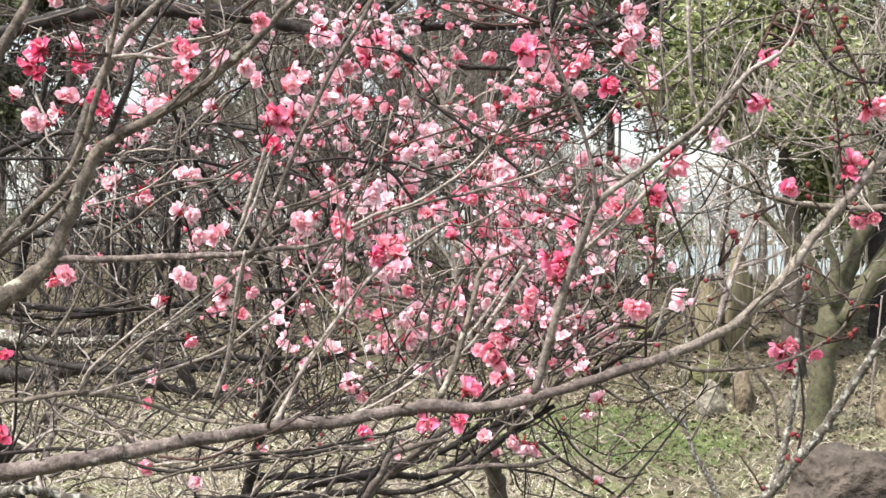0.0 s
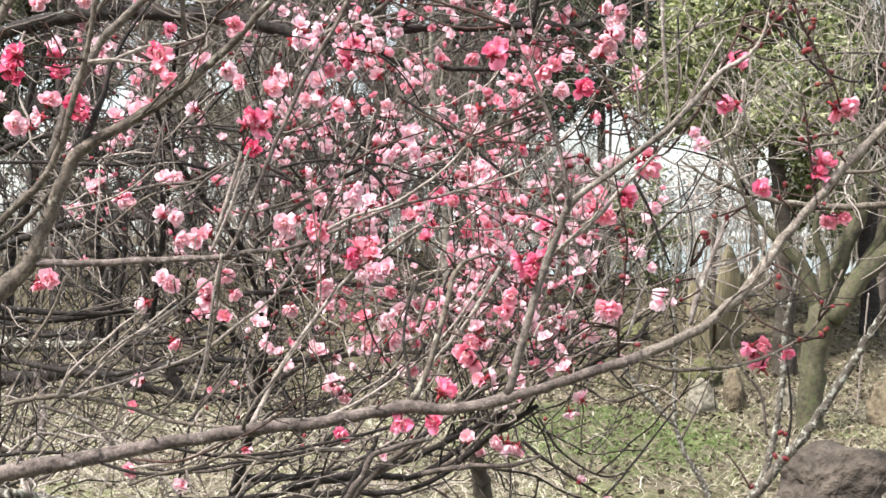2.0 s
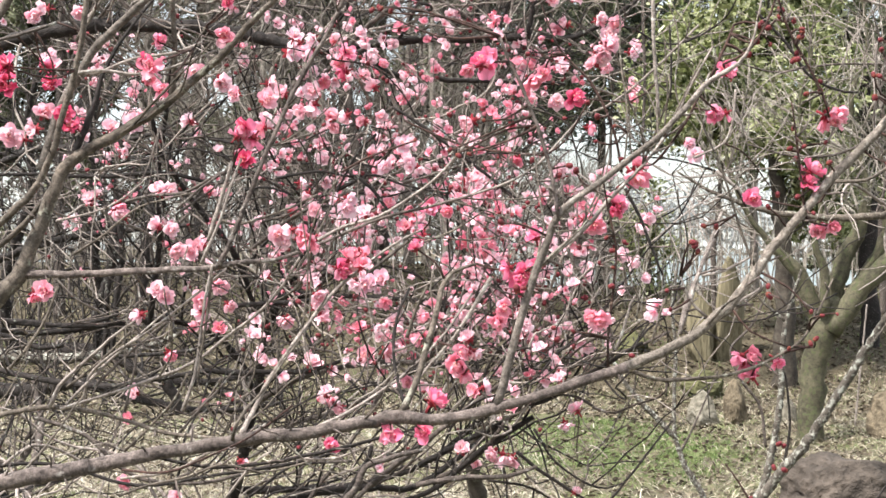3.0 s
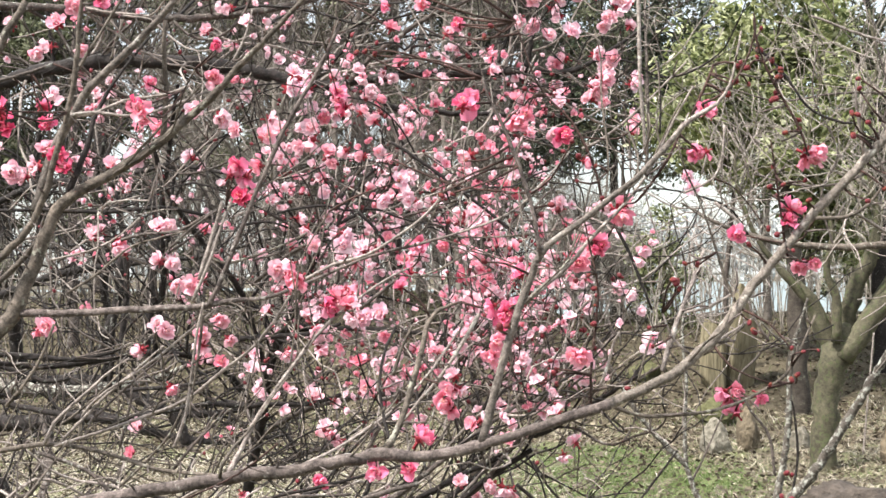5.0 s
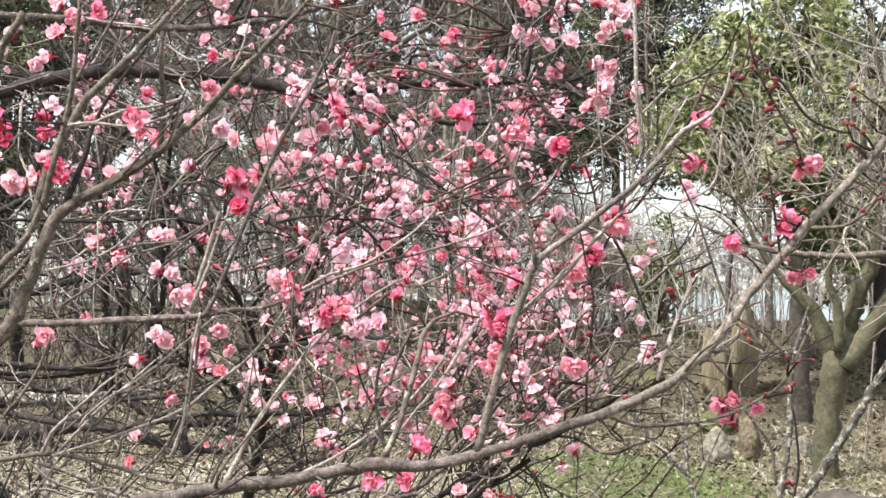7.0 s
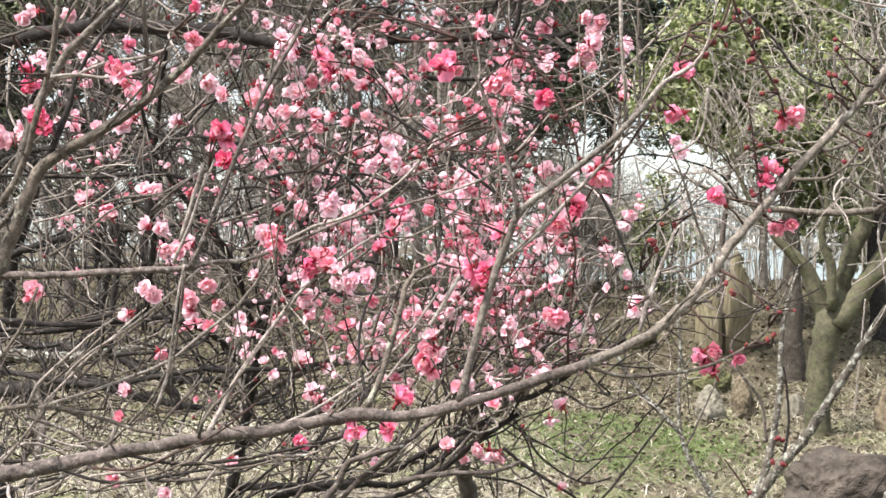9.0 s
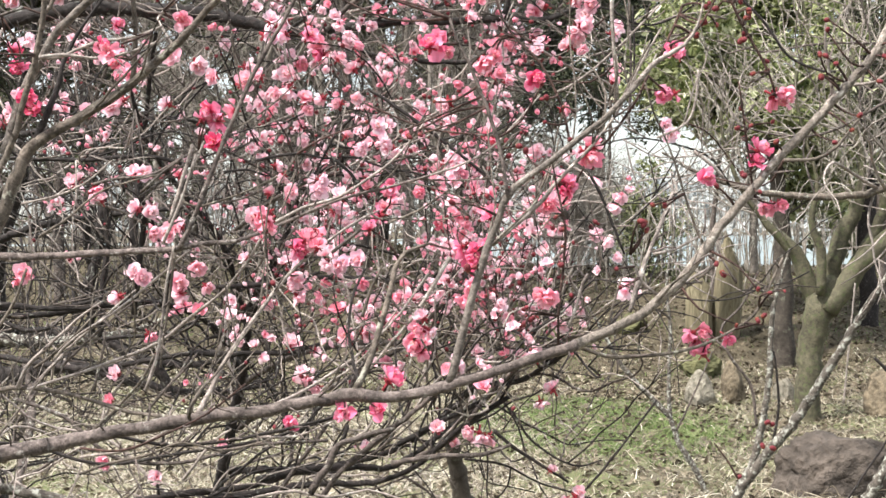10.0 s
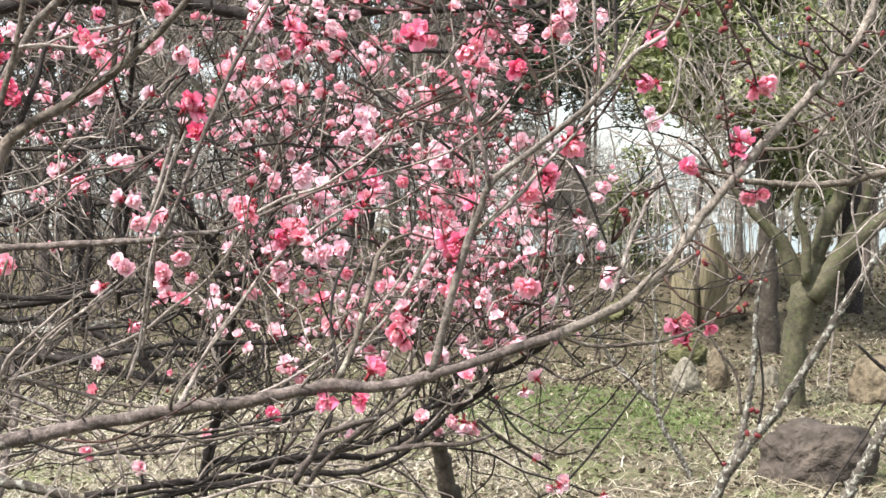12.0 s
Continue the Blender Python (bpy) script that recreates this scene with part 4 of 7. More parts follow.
# ---- the near plum tree: grey-brown limbs, coral-red double flowers and red buds ----
red_plum = thing("red_plum_tree", (-0.68, 1.677, 0.0), "plum tree with grey-brown limbs and coral-red double blossoms", "plum tree")
branch(red_plum, [(-0.69, 1.696, -0.06, 0.062), (-0.68, 1.677, 0.25, 0.05), (-0.66, 1.638, 0.7, 0.044), (-0.63, 1.618, 1.05, 0.04), (-0.6, 1.599, 1.2, 0.03)], BARK_OLIVE, 0.03, 14, 0.05, "trunk")
limb_low = branch(red_plum, [(-0.63, 1.599, 1.12, 0.024), (-0.56, 1.42, 1.245, 0.0095), (-0.2981, 1.345, 1.3074, 0.0076), (-0.2726, 1.345, 1.3117, 0.0071), (-0.2471, 1.345, 1.3170, 0.0066), (-0.2216, 1.345, 1.3223, 0.0064), (-0.1962, 1.345, 1.3260, 0.0058), (-0.1707, 1.345, 1.3298, 0.0061), (-0.1452, 1.345, 1.3341, 0.0061), (-0.1197, 1.345, 1.3373, 0.0061), (-0.0942, 1.345, 1.3401, 0.0056), (-0.0687, 1.345, 1.3434, 0.0056), (-0.0432, 1.345, 1.3482, 0.0058), (-0.0177, 1.345, 1.3524, 0.0056), (0.0027, 1.345, 1.3553, 0.0064), (0.0180, 1.345, 1.3541, 0.0056), (0.0333, 1.345, 1.3528, 0.0051), (0.0588, 1.345, 1.3556, 0.0051), (0.0844, 1.345, 1.3614, 0.0056), (0.0972, 1.345, 1.3649, 0.0051), (0.1099, 1.345, 1.3683, 0.0046), (0.1355, 1.345, 1.3761, 0.0046), (0.1611, 1.345, 1.3845, 0.0046), (0.1867, 1.345, 1.3924, 0.0048), (0.2072, 1.345, 1.3988, 0.0048)], BARK_RED)
limb_right = branch(red_plum, [(0.1869, 1.347, 1.3922, 0.0048), (0.2127, 1.348, 1.4005, 0.0051), (0.2385, 1.350, 1.4119, 0.0046), (0.2645, 1.351, 1.4254, 0.0046), (0.2905, 1.353, 1.4455, 0.0046), (0.3063, 1.354, 1.4607, 0.0046), (0.3185, 1.356, 1.4759, 0.0046), (0.3380, 1.357, 1.5035, 0.0044), (0.3539, 1.359, 1.5213, 0.0041), (0.3698, 1.360, 1.5387, 0.0041), (0.3884, 1.362, 1.5617, 0.0041), (0.4069, 1.363, 1.5807, 0.0044), (0.4229, 1.365, 1.5951, 0.0041), (0.4442, 1.366, 1.6182, 0.0041), (0.4654, 1.368, 1.6408, 0.0041), (0.4826, 1.369, 1.6594, 0.0041), (0.4935, 1.371, 1.6776, 0.0041), (0.5018, 1.372, 1.6984, 0.0039), (0.5082, 1.374, 1.7322, 0.0034), (0.5229, 1.375, 1.7841, 0.0026)], BARK_OUTER)
limb_left = branch(red_plum, [(-0.6, 1.599, 1.15, 0.034), (-0.485, 1.560, 1.404, 0.0122), (-0.449, 1.560, 1.433, 0.0117), (-0.420, 1.560, 1.454, 0.0106), (-0.395, 1.560, 1.476, 0.0090), (-0.382, 1.560, 1.507, 0.0077), (-0.366, 1.560, 1.545, 0.0074), (-0.352, 1.560, 1.577, 0.0069), (-0.341, 1.560, 1.595, 0.0066), (-0.309, 1.560, 1.615, 0.0056), (-0.274, 1.560, 1.635, 0.0053), (-0.239, 1.560, 1.658, 0.0050), (-0.210, 1.560, 1.682, 0.0045)], BARK_OLIVE)
limb_left_up = branch(red_plum, [(-0.213, 1.560, 1.680, 0.0045), (-0.185, 1.552, 1.701, 0.0040), (-0.162, 1.544, 1.725, 0.0034), (-0.138, 1.537, 1.748, 0.0031), (-0.098, 1.529, 1.786, 0.0026), (-0.052, 1.521, 1.835, 0.0021)], BARK_OLIVE)
limb_mid = branch(red_plum, [(0.092, 1.345, 1.366, 0.0041), (0.100, 1.344, 1.395, 0.0039), (0.110, 1.340, 1.435, 0.0036), (0.122, 1.336, 1.475, 0.0036), (0.133, 1.334, 1.505, 0.0036), (0.144, 1.330, 1.531, 0.0034), (0.152, 1.328, 1.542, 0.0032), (0.174, 1.324, 1.558, 0.0027), (0.202, 1.322, 1.579, 0.0027), (0.231, 1.318, 1.602, 0.0025), (0.259, 1.316, 1.631, 0.0025)], BARK_LIMB)
tip_mid = branch(red_plum, [(0.258, 1.316, 1.630, 0.0025), (0.278, 1.316, 1.652, 0.0022), (0.301, 1.316, 1.665, 0.0018), (0.312, 1.316, 1.681, 0.0013), (0.318, 1.316, 1.702, 0.0011), (0.323, 1.316, 1.729, 0.0009)], BARK_TWIG)
side_a = branch(red_plum, [(0.131, 1.345, 1.490, 0.0025), (0.150, 1.347, 1.506, 0.0023), (0.172, 1.349, 1.525, 0.0023), (0.192, 1.353, 1.548, 0.0018), (0.215, 1.355, 1.571, 0.0016), (0.237, 1.357, 1.596, 0.0014), (0.253, 1.361, 1.621, 0.0012), (0.268, 1.363, 1.652, 0.0012), (0.288, 1.365, 1.687, 0.0009)], BARK_TWIG)
side_b = branch(red_plum, [(0.145, 1.326, 1.533, 0.0020), (0.140, 1.326, 1.564, 0.0018), (0.133, 1.326, 1.593, 0.0018), (0.123, 1.326, 1.622, 0.0016), (0.112, 1.326, 1.649, 0.0016), (0.102, 1.326, 1.669, 0.0014), (0.094, 1.326, 1.691, 0.0011)], BARK_RED)
limb_level = branch(red_plum, [(-0.390, 1.560, 1.480, 0.0048), (-0.343, 1.556, 1.479, 0.0040), (-0.295, 1.552, 1.481, 0.0037), (-0.248, 1.550, 1.483, 0.0034), (-0.201, 1.546, 1.485, 0.0032), (-0.166, 1.542, 1.491, 0.0029), (-0.126, 1.539, 1.494, 0.0021), (-0.091, 1.535, 1.506, 0.0018), (-0.051, 1.531, 1.523, 0.0018), (-0.017, 1.529, 1.536, 0.0016), (0.029, 1.525, 1.547, 0.0016), (0.074, 1.521, 1.559, 0.0013)], BARK_RED)
tip_level = branch(red_plum, [(0.074, 1.521, 1.559, 0.0013), (0.108, 1.531, 1.571, 0.0013), (0.137, 1.540, 1.587, 0.0010), (0.166, 1.550, 1.617, 0.0011), (0.190, 1.560, 1.644, 0.0008)], BARK_TWIG)
limb_edge = branch(red_plum, [(-0.461, 1.560, 1.471, 0.0045), (-0.447, 1.552, 1.489, 0.0042), (-0.409, 1.544, 1.532, 0.0039), (-0.373, 1.537, 1.564, 0.0037), (-0.352, 1.529, 1.601, 0.0034), (-0.339, 1.521, 1.637, 0.0031), (-0.326, 1.513, 1.673, 0.0031), (-0.317, 1.505, 1.703, 0.0028), (-0.310, 1.498, 1.735, 0.0028), (-0.305, 1.490, 1.778, 0.0023), (-0.295, 1.482, 1.831, 0.0018)], BARK_OLIVE)
limb_corner = branch(red_plum, [(-0.62, 1.618, 1.45, 0.02), (-0.459, 1.521, 1.648, 0.0062), (-0.442, 1.521, 1.676, 0.0062), (-0.425, 1.521, 1.703, 0.0057), (-0.409, 1.521, 1.730, 0.0052), (-0.394, 1.521, 1.755, 0.0047), (-0.368, 1.521, 1.800, 0.0036)], BARK_OLIVE)
branch(red_plum, [(-0.479, 1.599, 1.464, 0.0035), (-0.434, 1.589, 1.500, 0.0032), (-0.395, 1.580, 1.530, 0.0030), (-0.363, 1.570, 1.565, 0.0029), (-0.345, 1.560, 1.593, 0.0029)], BARK_OLIVE)
side_c = branch(red_plum, [(-0.338, 1.560, 1.600, 0.0040), (-0.326, 1.566, 1.630, 0.0035), (-0.318, 1.574, 1.656, 0.0032), (-0.313, 1.580, 1.683, 0.0024), (-0.299, 1.585, 1.714, 0.0019), (-0.280, 1.593, 1.744, 0.0016), (-0.257, 1.599, 1.775, 0.0014)], BARK_DARK)
side_d = branch(red_plum, [(-0.371, 1.560, 1.587, 0.0053), (-0.358, 1.556, 1.625, 0.0050), (-0.345, 1.552, 1.656, 0.0050), (-0.330, 1.548, 1.680, 0.0047), (-0.315, 1.544, 1.704, 0.0045), (-0.297, 1.540, 1.724, 0.0042), (-0.276, 1.537, 1.741, 0.0039), (-0.258, 1.533, 1.757, 0.0036), (-0.228, 1.529, 1.788, 0.0031), (-0.193, 1.525, 1.827, 0.0026), (-0.158, 1.521, 1.874, 0.0018)], BARK_LIMB)
side_e = branch(red_plum, [(-0.326, 1.521, 1.682, 0.0021), (-0.302, 1.529, 1.686, 0.0018), (-0.269, 1.537, 1.683, 0.0016), (-0.242, 1.544, 1.688, 0.0016), (-0.214, 1.552, 1.699, 0.0013), (-0.189, 1.560, 1.710, 0.0011)], BARK_TWIG)
branch(red_plum, [(-0.236, 1.560, 1.660, 0.0032), (-0.233, 1.556, 1.687, 0.0029), (-0.230, 1.550, 1.715, 0.0026), (-0.231, 1.544, 1.743, 0.0026), (-0.229, 1.540, 1.782, 0.0021)], BARK_OLIVE)
side_f = branch(red_plum, [(-0.186, 1.540, 1.486, 0.0026), (-0.172, 1.540, 1.514, 0.0026), (-0.158, 1.540, 1.548, 0.0024), (-0.146, 1.540, 1.577, 0.0024), (-0.124, 1.540, 1.629, 0.0024), (-0.104, 1.540, 1.672, 0.0024), (-0.084, 1.540, 1.706, 0.0021), (-0.067, 1.540, 1.736, 0.0021), (-0.047, 1.540, 1.777, 0.0016)], BARK_RED)
side_g = branch(red_plum, [(-0.141, 1.365, 1.334, 0.0026), (-0.131, 1.381, 1.356, 0.0023), (-0.115, 1.394, 1.388, 0.0021), (-0.095, 1.408, 1.418, 0.0019), (-0.075, 1.423, 1.445, 0.0019), (-0.055, 1.439, 1.469, 0.0017), (-0.026, 1.453, 1.493, 0.0015), (0.001, 1.466, 1.512, 0.0012), (0.023, 1.482, 1.523, 0.0010)], BARK_TWIG)
side_h = branch(red_plum, [(-0.64, 1.657, 1.2, 0.008), (-0.510, 1.716, 1.304, 0.0032), (-0.452, 1.695, 1.319, 0.0029), (-0.401, 1.671, 1.330, 0.0028), (-0.352, 1.650, 1.330, 0.0025), (-0.298, 1.626, 1.321, 0.0022), (-0.252, 1.605, 1.310, 0.0022), (-0.206, 1.581, 1.308, 0.0019), (-0.168, 1.560, 1.308, 0.0016)], BARK_OLIVE)
side_i = branch(red_plum, [(-0.371, 1.638, 1.332, 0.0017), (-0.323, 1.626, 1.347, 0.0017), (-0.272, 1.617, 1.364, 0.0019), (-0.222, 1.605, 1.384, 0.0019), (-0.184, 1.593, 1.412, 0.0019), (-0.147, 1.581, 1.440, 0.0016), (-0.123, 1.572, 1.467, 0.0016), (-0.104, 1.560, 1.496, 0.0013)], BARK_TWIG)
side_j = branch(red_plum, [(-0.355, 1.677, 1.331, 0.0014), (-0.346, 1.661, 1.364, 0.0017), (-0.317, 1.646, 1.390, 0.0017), (-0.274, 1.630, 1.416, 0.0014), (-0.223, 1.615, 1.454, 0.0014), (-0.185, 1.599, 1.484, 0.0011)], BARK_TWIG)
branch(red_plum, [(-0.194, 1.560, 1.484, 0.0016), (-0.200, 1.560, 1.432, 0.0016), (-0.206, 1.560, 1.397, 0.0013), (-0.210, 1.560, 1.362, 0.0011)], BARK_OLIVE)
spur_a = branch(red_plum, [(0.006, 1.345, 1.359, 0.0032), (0.014, 1.351, 1.373, 0.0030), (0.022, 1.357, 1.393, 0.0028), (0.029, 1.363, 1.418, 0.0028), (0.037, 1.367, 1.443, 0.0026), (0.042, 1.373, 1.467, 0.0026), (0.052, 1.379, 1.483, 0.0019), (0.074, 1.384, 1.491, 0.0012)], BARK_OLIVE)
branch(red_plum, [(0.010, 1.365, 1.361, 0.0019), (0.003, 1.381, 1.380, 0.0016), (-0.002, 1.394, 1.410, 0.0014), (0.001, 1.408, 1.441, 0.0014), (0.012, 1.423, 1.467, 0.0012)], BARK_DARK)
shoot_a = branch(red_plum, [(0.190, 1.345, 1.399, 0.0014), (0.190, 1.342, 1.425, 0.0012), (0.193, 1.340, 1.456, 0.0012), (0.195, 1.336, 1.480, 0.0012), (0.196, 1.332, 1.505, 0.0011), (0.189, 1.330, 1.540, 0.0009), (0.184, 1.326, 1.564, 0.0006)], BARK_SHOOT)
shoot_b = branch(red_plum, [(0.257, 1.365, 1.427, 0.0021), (0.268, 1.375, 1.455, 0.0021), (0.277, 1.384, 1.480, 0.0019), (0.289, 1.394, 1.503, 0.0017), (0.301, 1.404, 1.524, 0.0012)], BARK_TWIG)
shoot_c = branch(red_plum, [(0.210, 1.365, 1.396, 0.0021), (0.235, 1.373, 1.386, 0.0019), (0.270, 1.381, 1.385, 0.0019), (0.297, 1.386, 1.387, 0.0016), (0.324, 1.394, 1.392, 0.0017), (0.351, 1.402, 1.403, 0.0014), (0.379, 1.408, 1.420, 0.0014), (0.396, 1.416, 1.446, 0.0012), (0.411, 1.423, 1.475, 0.0010)], BARK_OLIVE)
shoot_d = branch(red_plum, [(0.371, 1.365, 1.534, 0.0013), (0.367, 1.361, 1.562, 0.0011), (0.362, 1.355, 1.591, 0.0011), (0.358, 1.349, 1.614, 0.0008), (0.354, 1.345, 1.635, 0.0006)], BARK_SHOOT)
shoot_e = branch(red_plum, [(0.203, 1.345, 1.572, 0.0012), (0.199, 1.347, 1.599, 0.0012), (0.191, 1.351, 1.625, 0.0012), (0.176, 1.353, 1.654, 0.0013), (0.161, 1.357, 1.670, 0.0011), (0.146, 1.359, 1.689, 0.0009), (0.136, 1.363, 1.716, 0.0008), (0.126, 1.365, 1.748, 0.0006)], BARK_SHOOT)
shoot_f = branch(red_plum, [(0.387, 1.345, 1.623, 0.0009), (0.381, 1.342, 1.642, 0.0012), (0.368, 1.340, 1.666, 0.0012), (0.356, 1.336, 1.684, 0.0012), (0.346, 1.332, 1.704, 0.0011), (0.339, 1.330, 1.724, 0.0011), (0.336, 1.326, 1.742, 0.0008)], BARK_SHOOT)
shoot_g = branch(red_plum, [(0.290, 1.326, 1.666, 0.0011), (0.311, 1.326, 1.677, 0.0011), (0.323, 1.326, 1.693, 0.0011), (0.332, 1.326, 1.711, 0.0009), (0.338, 1.326, 1.734, 0.0009), (0.336, 1.326, 1.747, 0.0006)], BARK_SHOOT)
shoot_h = branch(red_plum, [(0.005, 1.560, 1.637, 0.0011), (0.034, 1.550, 1.623, 0.0011), (0.068, 1.540, 1.609, 0.0011), (0.102, 1.531, 1.603, 0.0011), (0.147, 1.521, 1.598, 0.0007)], BARK_SHOOT)
branch(red_plum, [(0.282, 1.365, 1.442, 0.0014), (0.266, 1.365, 1.458, 0.0012), (0.258, 1.365, 1.480, 0.0009)], BARK_TWIG)
branch(red_plum, [(0.417, 1.443, 1.568, 0.0020), (0.447, 1.443, 1.569, 0.0017), (0.469, 1.443, 1.581, 0.0015), (0.485, 1.443, 1.602, 0.0012), (0.502, 1.443, 1.621, 0.0010)], BARK_OLIVE)
branch(red_plum, [(0.466, 1.443, 1.624, 0.0020), (0.460, 1.437, 1.650, 0.0017), (0.454, 1.429, 1.677, 0.0015), (0.453, 1.423, 1.697, 0.0010)], BARK_TWIG)
branch(red_plum, [(0.480, 1.443, 1.640, 0.0017), (0.503, 1.437, 1.642, 0.0015), (0.520, 1.429, 1.657, 0.0012), (0.539, 1.423, 1.680, 0.0010)], BARK_TWIG)
branch(red_plum, [(0.293, 1.384, 1.439, 0.0019), (0.313, 1.398, 1.452, 0.0014), (0.340, 1.410, 1.467, 0.0012), (0.351, 1.423, 1.472, 0.0010)], BARK_TWIG)
branch(red_plum, [(0.261, 1.384, 1.432, 0.0021), (0.270, 1.394, 1.458, 0.0019), (0.282, 1.404, 1.484, 0.0017), (0.294, 1.414, 1.511, 0.0014), (0.306, 1.423, 1.538, 0.0012)], BARK_TWIG)
branch(red_plum, [(-0.073, 1.365, 1.343, 0.0016), (-0.039, 1.388, 1.358, 0.0014), (0.008, 1.414, 1.388, 0.0014), (0.045, 1.439, 1.424, 0.0012), (0.072, 1.462, 1.461, 0.0012)], BARK_TWIG)
branch(red_plum, [(-0.228, 1.404, 1.313, 0.0017), (-0.173, 1.423, 1.300, 0.0017), (-0.111, 1.443, 1.303, 0.0017), (-0.036, 1.462, 1.317, 0.0015), (0.019, 1.482, 1.329, 0.0013)], BARK_DARK)
branch(red_plum, [(-0.462, 1.560, 1.277, 0.0021), (-0.360, 1.552, 1.285, 0.0018), (-0.271, 1.544, 1.264, 0.0018), (-0.182, 1.537, 1.276, 0.0016), (-0.095, 1.529, 1.291, 0.0016), (-0.004, 1.521, 1.320, 0.0013)], BARK_DARK)
branch(red_plum, [(-0.375, 1.638, 1.536, 0.0014), (-0.334, 1.638, 1.545, 0.0013), (-0.309, 1.638, 1.556, 0.0011), (-0.290, 1.638, 1.570, 0.0010), (-0.277, 1.638, 1.582, 0.0008)], BARK_TWIG)
branch(red_plum, [(-0.357, 1.638, 1.499, 0.0017), (-0.328, 1.638, 1.517, 0.0015), (-0.306, 1.638, 1.536, 0.0013), (-0.284, 1.638, 1.551, 0.0012), (-0.253, 1.638, 1.560, 0.0010), (-0.224, 1.638, 1.567, 0.0008)], BARK_OLIVE)
branch(red_plum, [(-0.239, 1.599, 1.541, 0.0014), (-0.208, 1.599, 1.562, 0.0011), (-0.174, 1.599, 1.588, 0.0008)], BARK_MID)
branch(red_plum, [(-0.174, 1.638, 1.603, 0.0014), (-0.187, 1.638, 1.572, 0.0012), (-0.200, 1.638, 1.541, 0.0010), (-0.210, 1.638, 1.510, 0.0008)], BARK_TWIG)
branch(red_plum, [(-0.374, 1.677, 1.352, 0.0017), (-0.341, 1.677, 1.377, 0.0014), (-0.315, 1.677, 1.402, 0.0011), (-0.299, 1.677, 1.418, 0.0009)], BARK_OLIVE)
branch(red_plum, [(-0.335, 1.638, 1.355, 0.0017), (-0.303, 1.638, 1.386, 0.0015), (-0.281, 1.638, 1.405, 0.0013), (-0.255, 1.638, 1.426, 0.0010), (-0.227, 1.638, 1.445, 0.0008)], BARK_MID)
branch(red_plum, [(-0.085, 1.521, 1.512, 0.0018), (-0.056, 1.521, 1.527, 0.0017), (-0.021, 1.521, 1.537, 0.0016), (0.003, 1.521, 1.551, 0.0014), (0.032, 1.521, 1.571, 0.0013), (0.049, 1.521, 1.588, 0.0012), (0.072, 1.521, 1.617, 0.0010)], BARK_TWIG)
branch(red_plum, [(0.022, 1.755, 1.512, 0.0015), (0.056, 1.755, 1.525, 0.0012), (0.096, 1.755, 1.551, 0.0009)], BARK_OLIVE)
branch(red_plum, [(-0.142, 1.560, 1.533, 0.0013), (-0.112, 1.560, 1.542, 0.0011), (-0.088, 1.560, 1.556, 0.0008)], BARK_MID)
branch(red_plum, [(0.094, 1.560, 1.475, 0.0024), (0.076, 1.560, 1.445, 0.0021), (0.055, 1.560, 1.413, 0.0019), (0.034, 1.560, 1.389, 0.0016), (0.010, 1.560, 1.359, 0.0013)], BARK_TWIG)
branch(red_plum, [(0.010, 1.404, 1.422, 0.0019), (0.019, 1.404, 1.449, 0.0014), (0.029, 1.404, 1.470, 0.0010)], BARK_OLIVE)
branch(red_plum, [(0.032, 1.462, 1.441, 0.0015), (0.046, 1.462, 1.421, 0.0012), (0.063, 1.462, 1.399, 0.0010), (0.074, 1.462, 1.379, 0.0007)], BARK_MID)
branch(red_plum, [(-0.248, 1.365, 1.298, 0.0014), (-0.201, 1.365, 1.305, 0.0013), (-0.169, 1.365, 1.321, 0.0012), (-0.138, 1.365, 1.334, 0.0010), (-0.117, 1.365, 1.347, 0.0009)], BARK_TWIG)
branch(red_plum, [(-0.258, 1.404, 1.276, 0.0014), (-0.231, 1.404, 1.286, 0.0013), (-0.193, 1.404, 1.294, 0.0012), (-0.161, 1.404, 1.305, 0.0011), (-0.123, 1.404, 1.296, 0.0010)], BARK_OLIVE)
branch(red_plum, [(-0.318, 1.716, 1.276, 0.0017), (-0.284, 1.716, 1.308, 0.0016), (-0.260, 1.716, 1.336, 0.0014), (-0.246, 1.716, 1.364, 0.0012)], BARK_OLIVE)
branch(red_plum, [(-0.253, 1.677, 1.295, 0.0017), (-0.225, 1.677, 1.329, 0.0015), (-0.208, 1.677, 1.345, 0.0013), (-0.191, 1.677, 1.367, 0.0011)], BARK_MID)
branch(red_plum, [(-0.238, 1.326, 1.312, 0.0011), (-0.199, 1.316, 1.311, 0.0011), (-0.162, 1.306, 1.325, 0.0010), (-0.121, 1.297, 1.345, 0.0009), (-0.085, 1.287, 1.372, 0.0009)], BARK_SHOOT)
branch(red_plum, [(-0.182, 1.482, 1.295, 0.0013), (-0.163, 1.482, 1.288, 0.0012), (-0.126, 1.482, 1.287, 0.0011), (-0.086, 1.482, 1.297, 0.0010)], BARK_OLIVE)
branch(red_plum, [(-0.168, 1.443, 1.263, 0.0015), (-0.137, 1.443, 1.301, 0.0012), (-0.120, 1.443, 1.312, 0.0010)], BARK_TWIG)
branch(red_plum, [(0.220, 1.755, 1.663, 0.0018), (0.246, 1.755, 1.676, 0.0016), (0.286, 1.755, 1.708, 0.0015), (0.312, 1.755, 1.733, 0.0013), (0.343, 1.755, 1.764, 0.0012)], BARK_TWIG)
branch(red_plum, [(0.272, 1.657, 1.915, 0.0017), (0.275, 1.657, 1.852, 0.0020), (0.276, 1.657, 1.793, 0.0023), (0.277, 1.657, 1.724, 0.0021), (0.282, 1.657, 1.648, 0.0020)], BARK_TWIG)
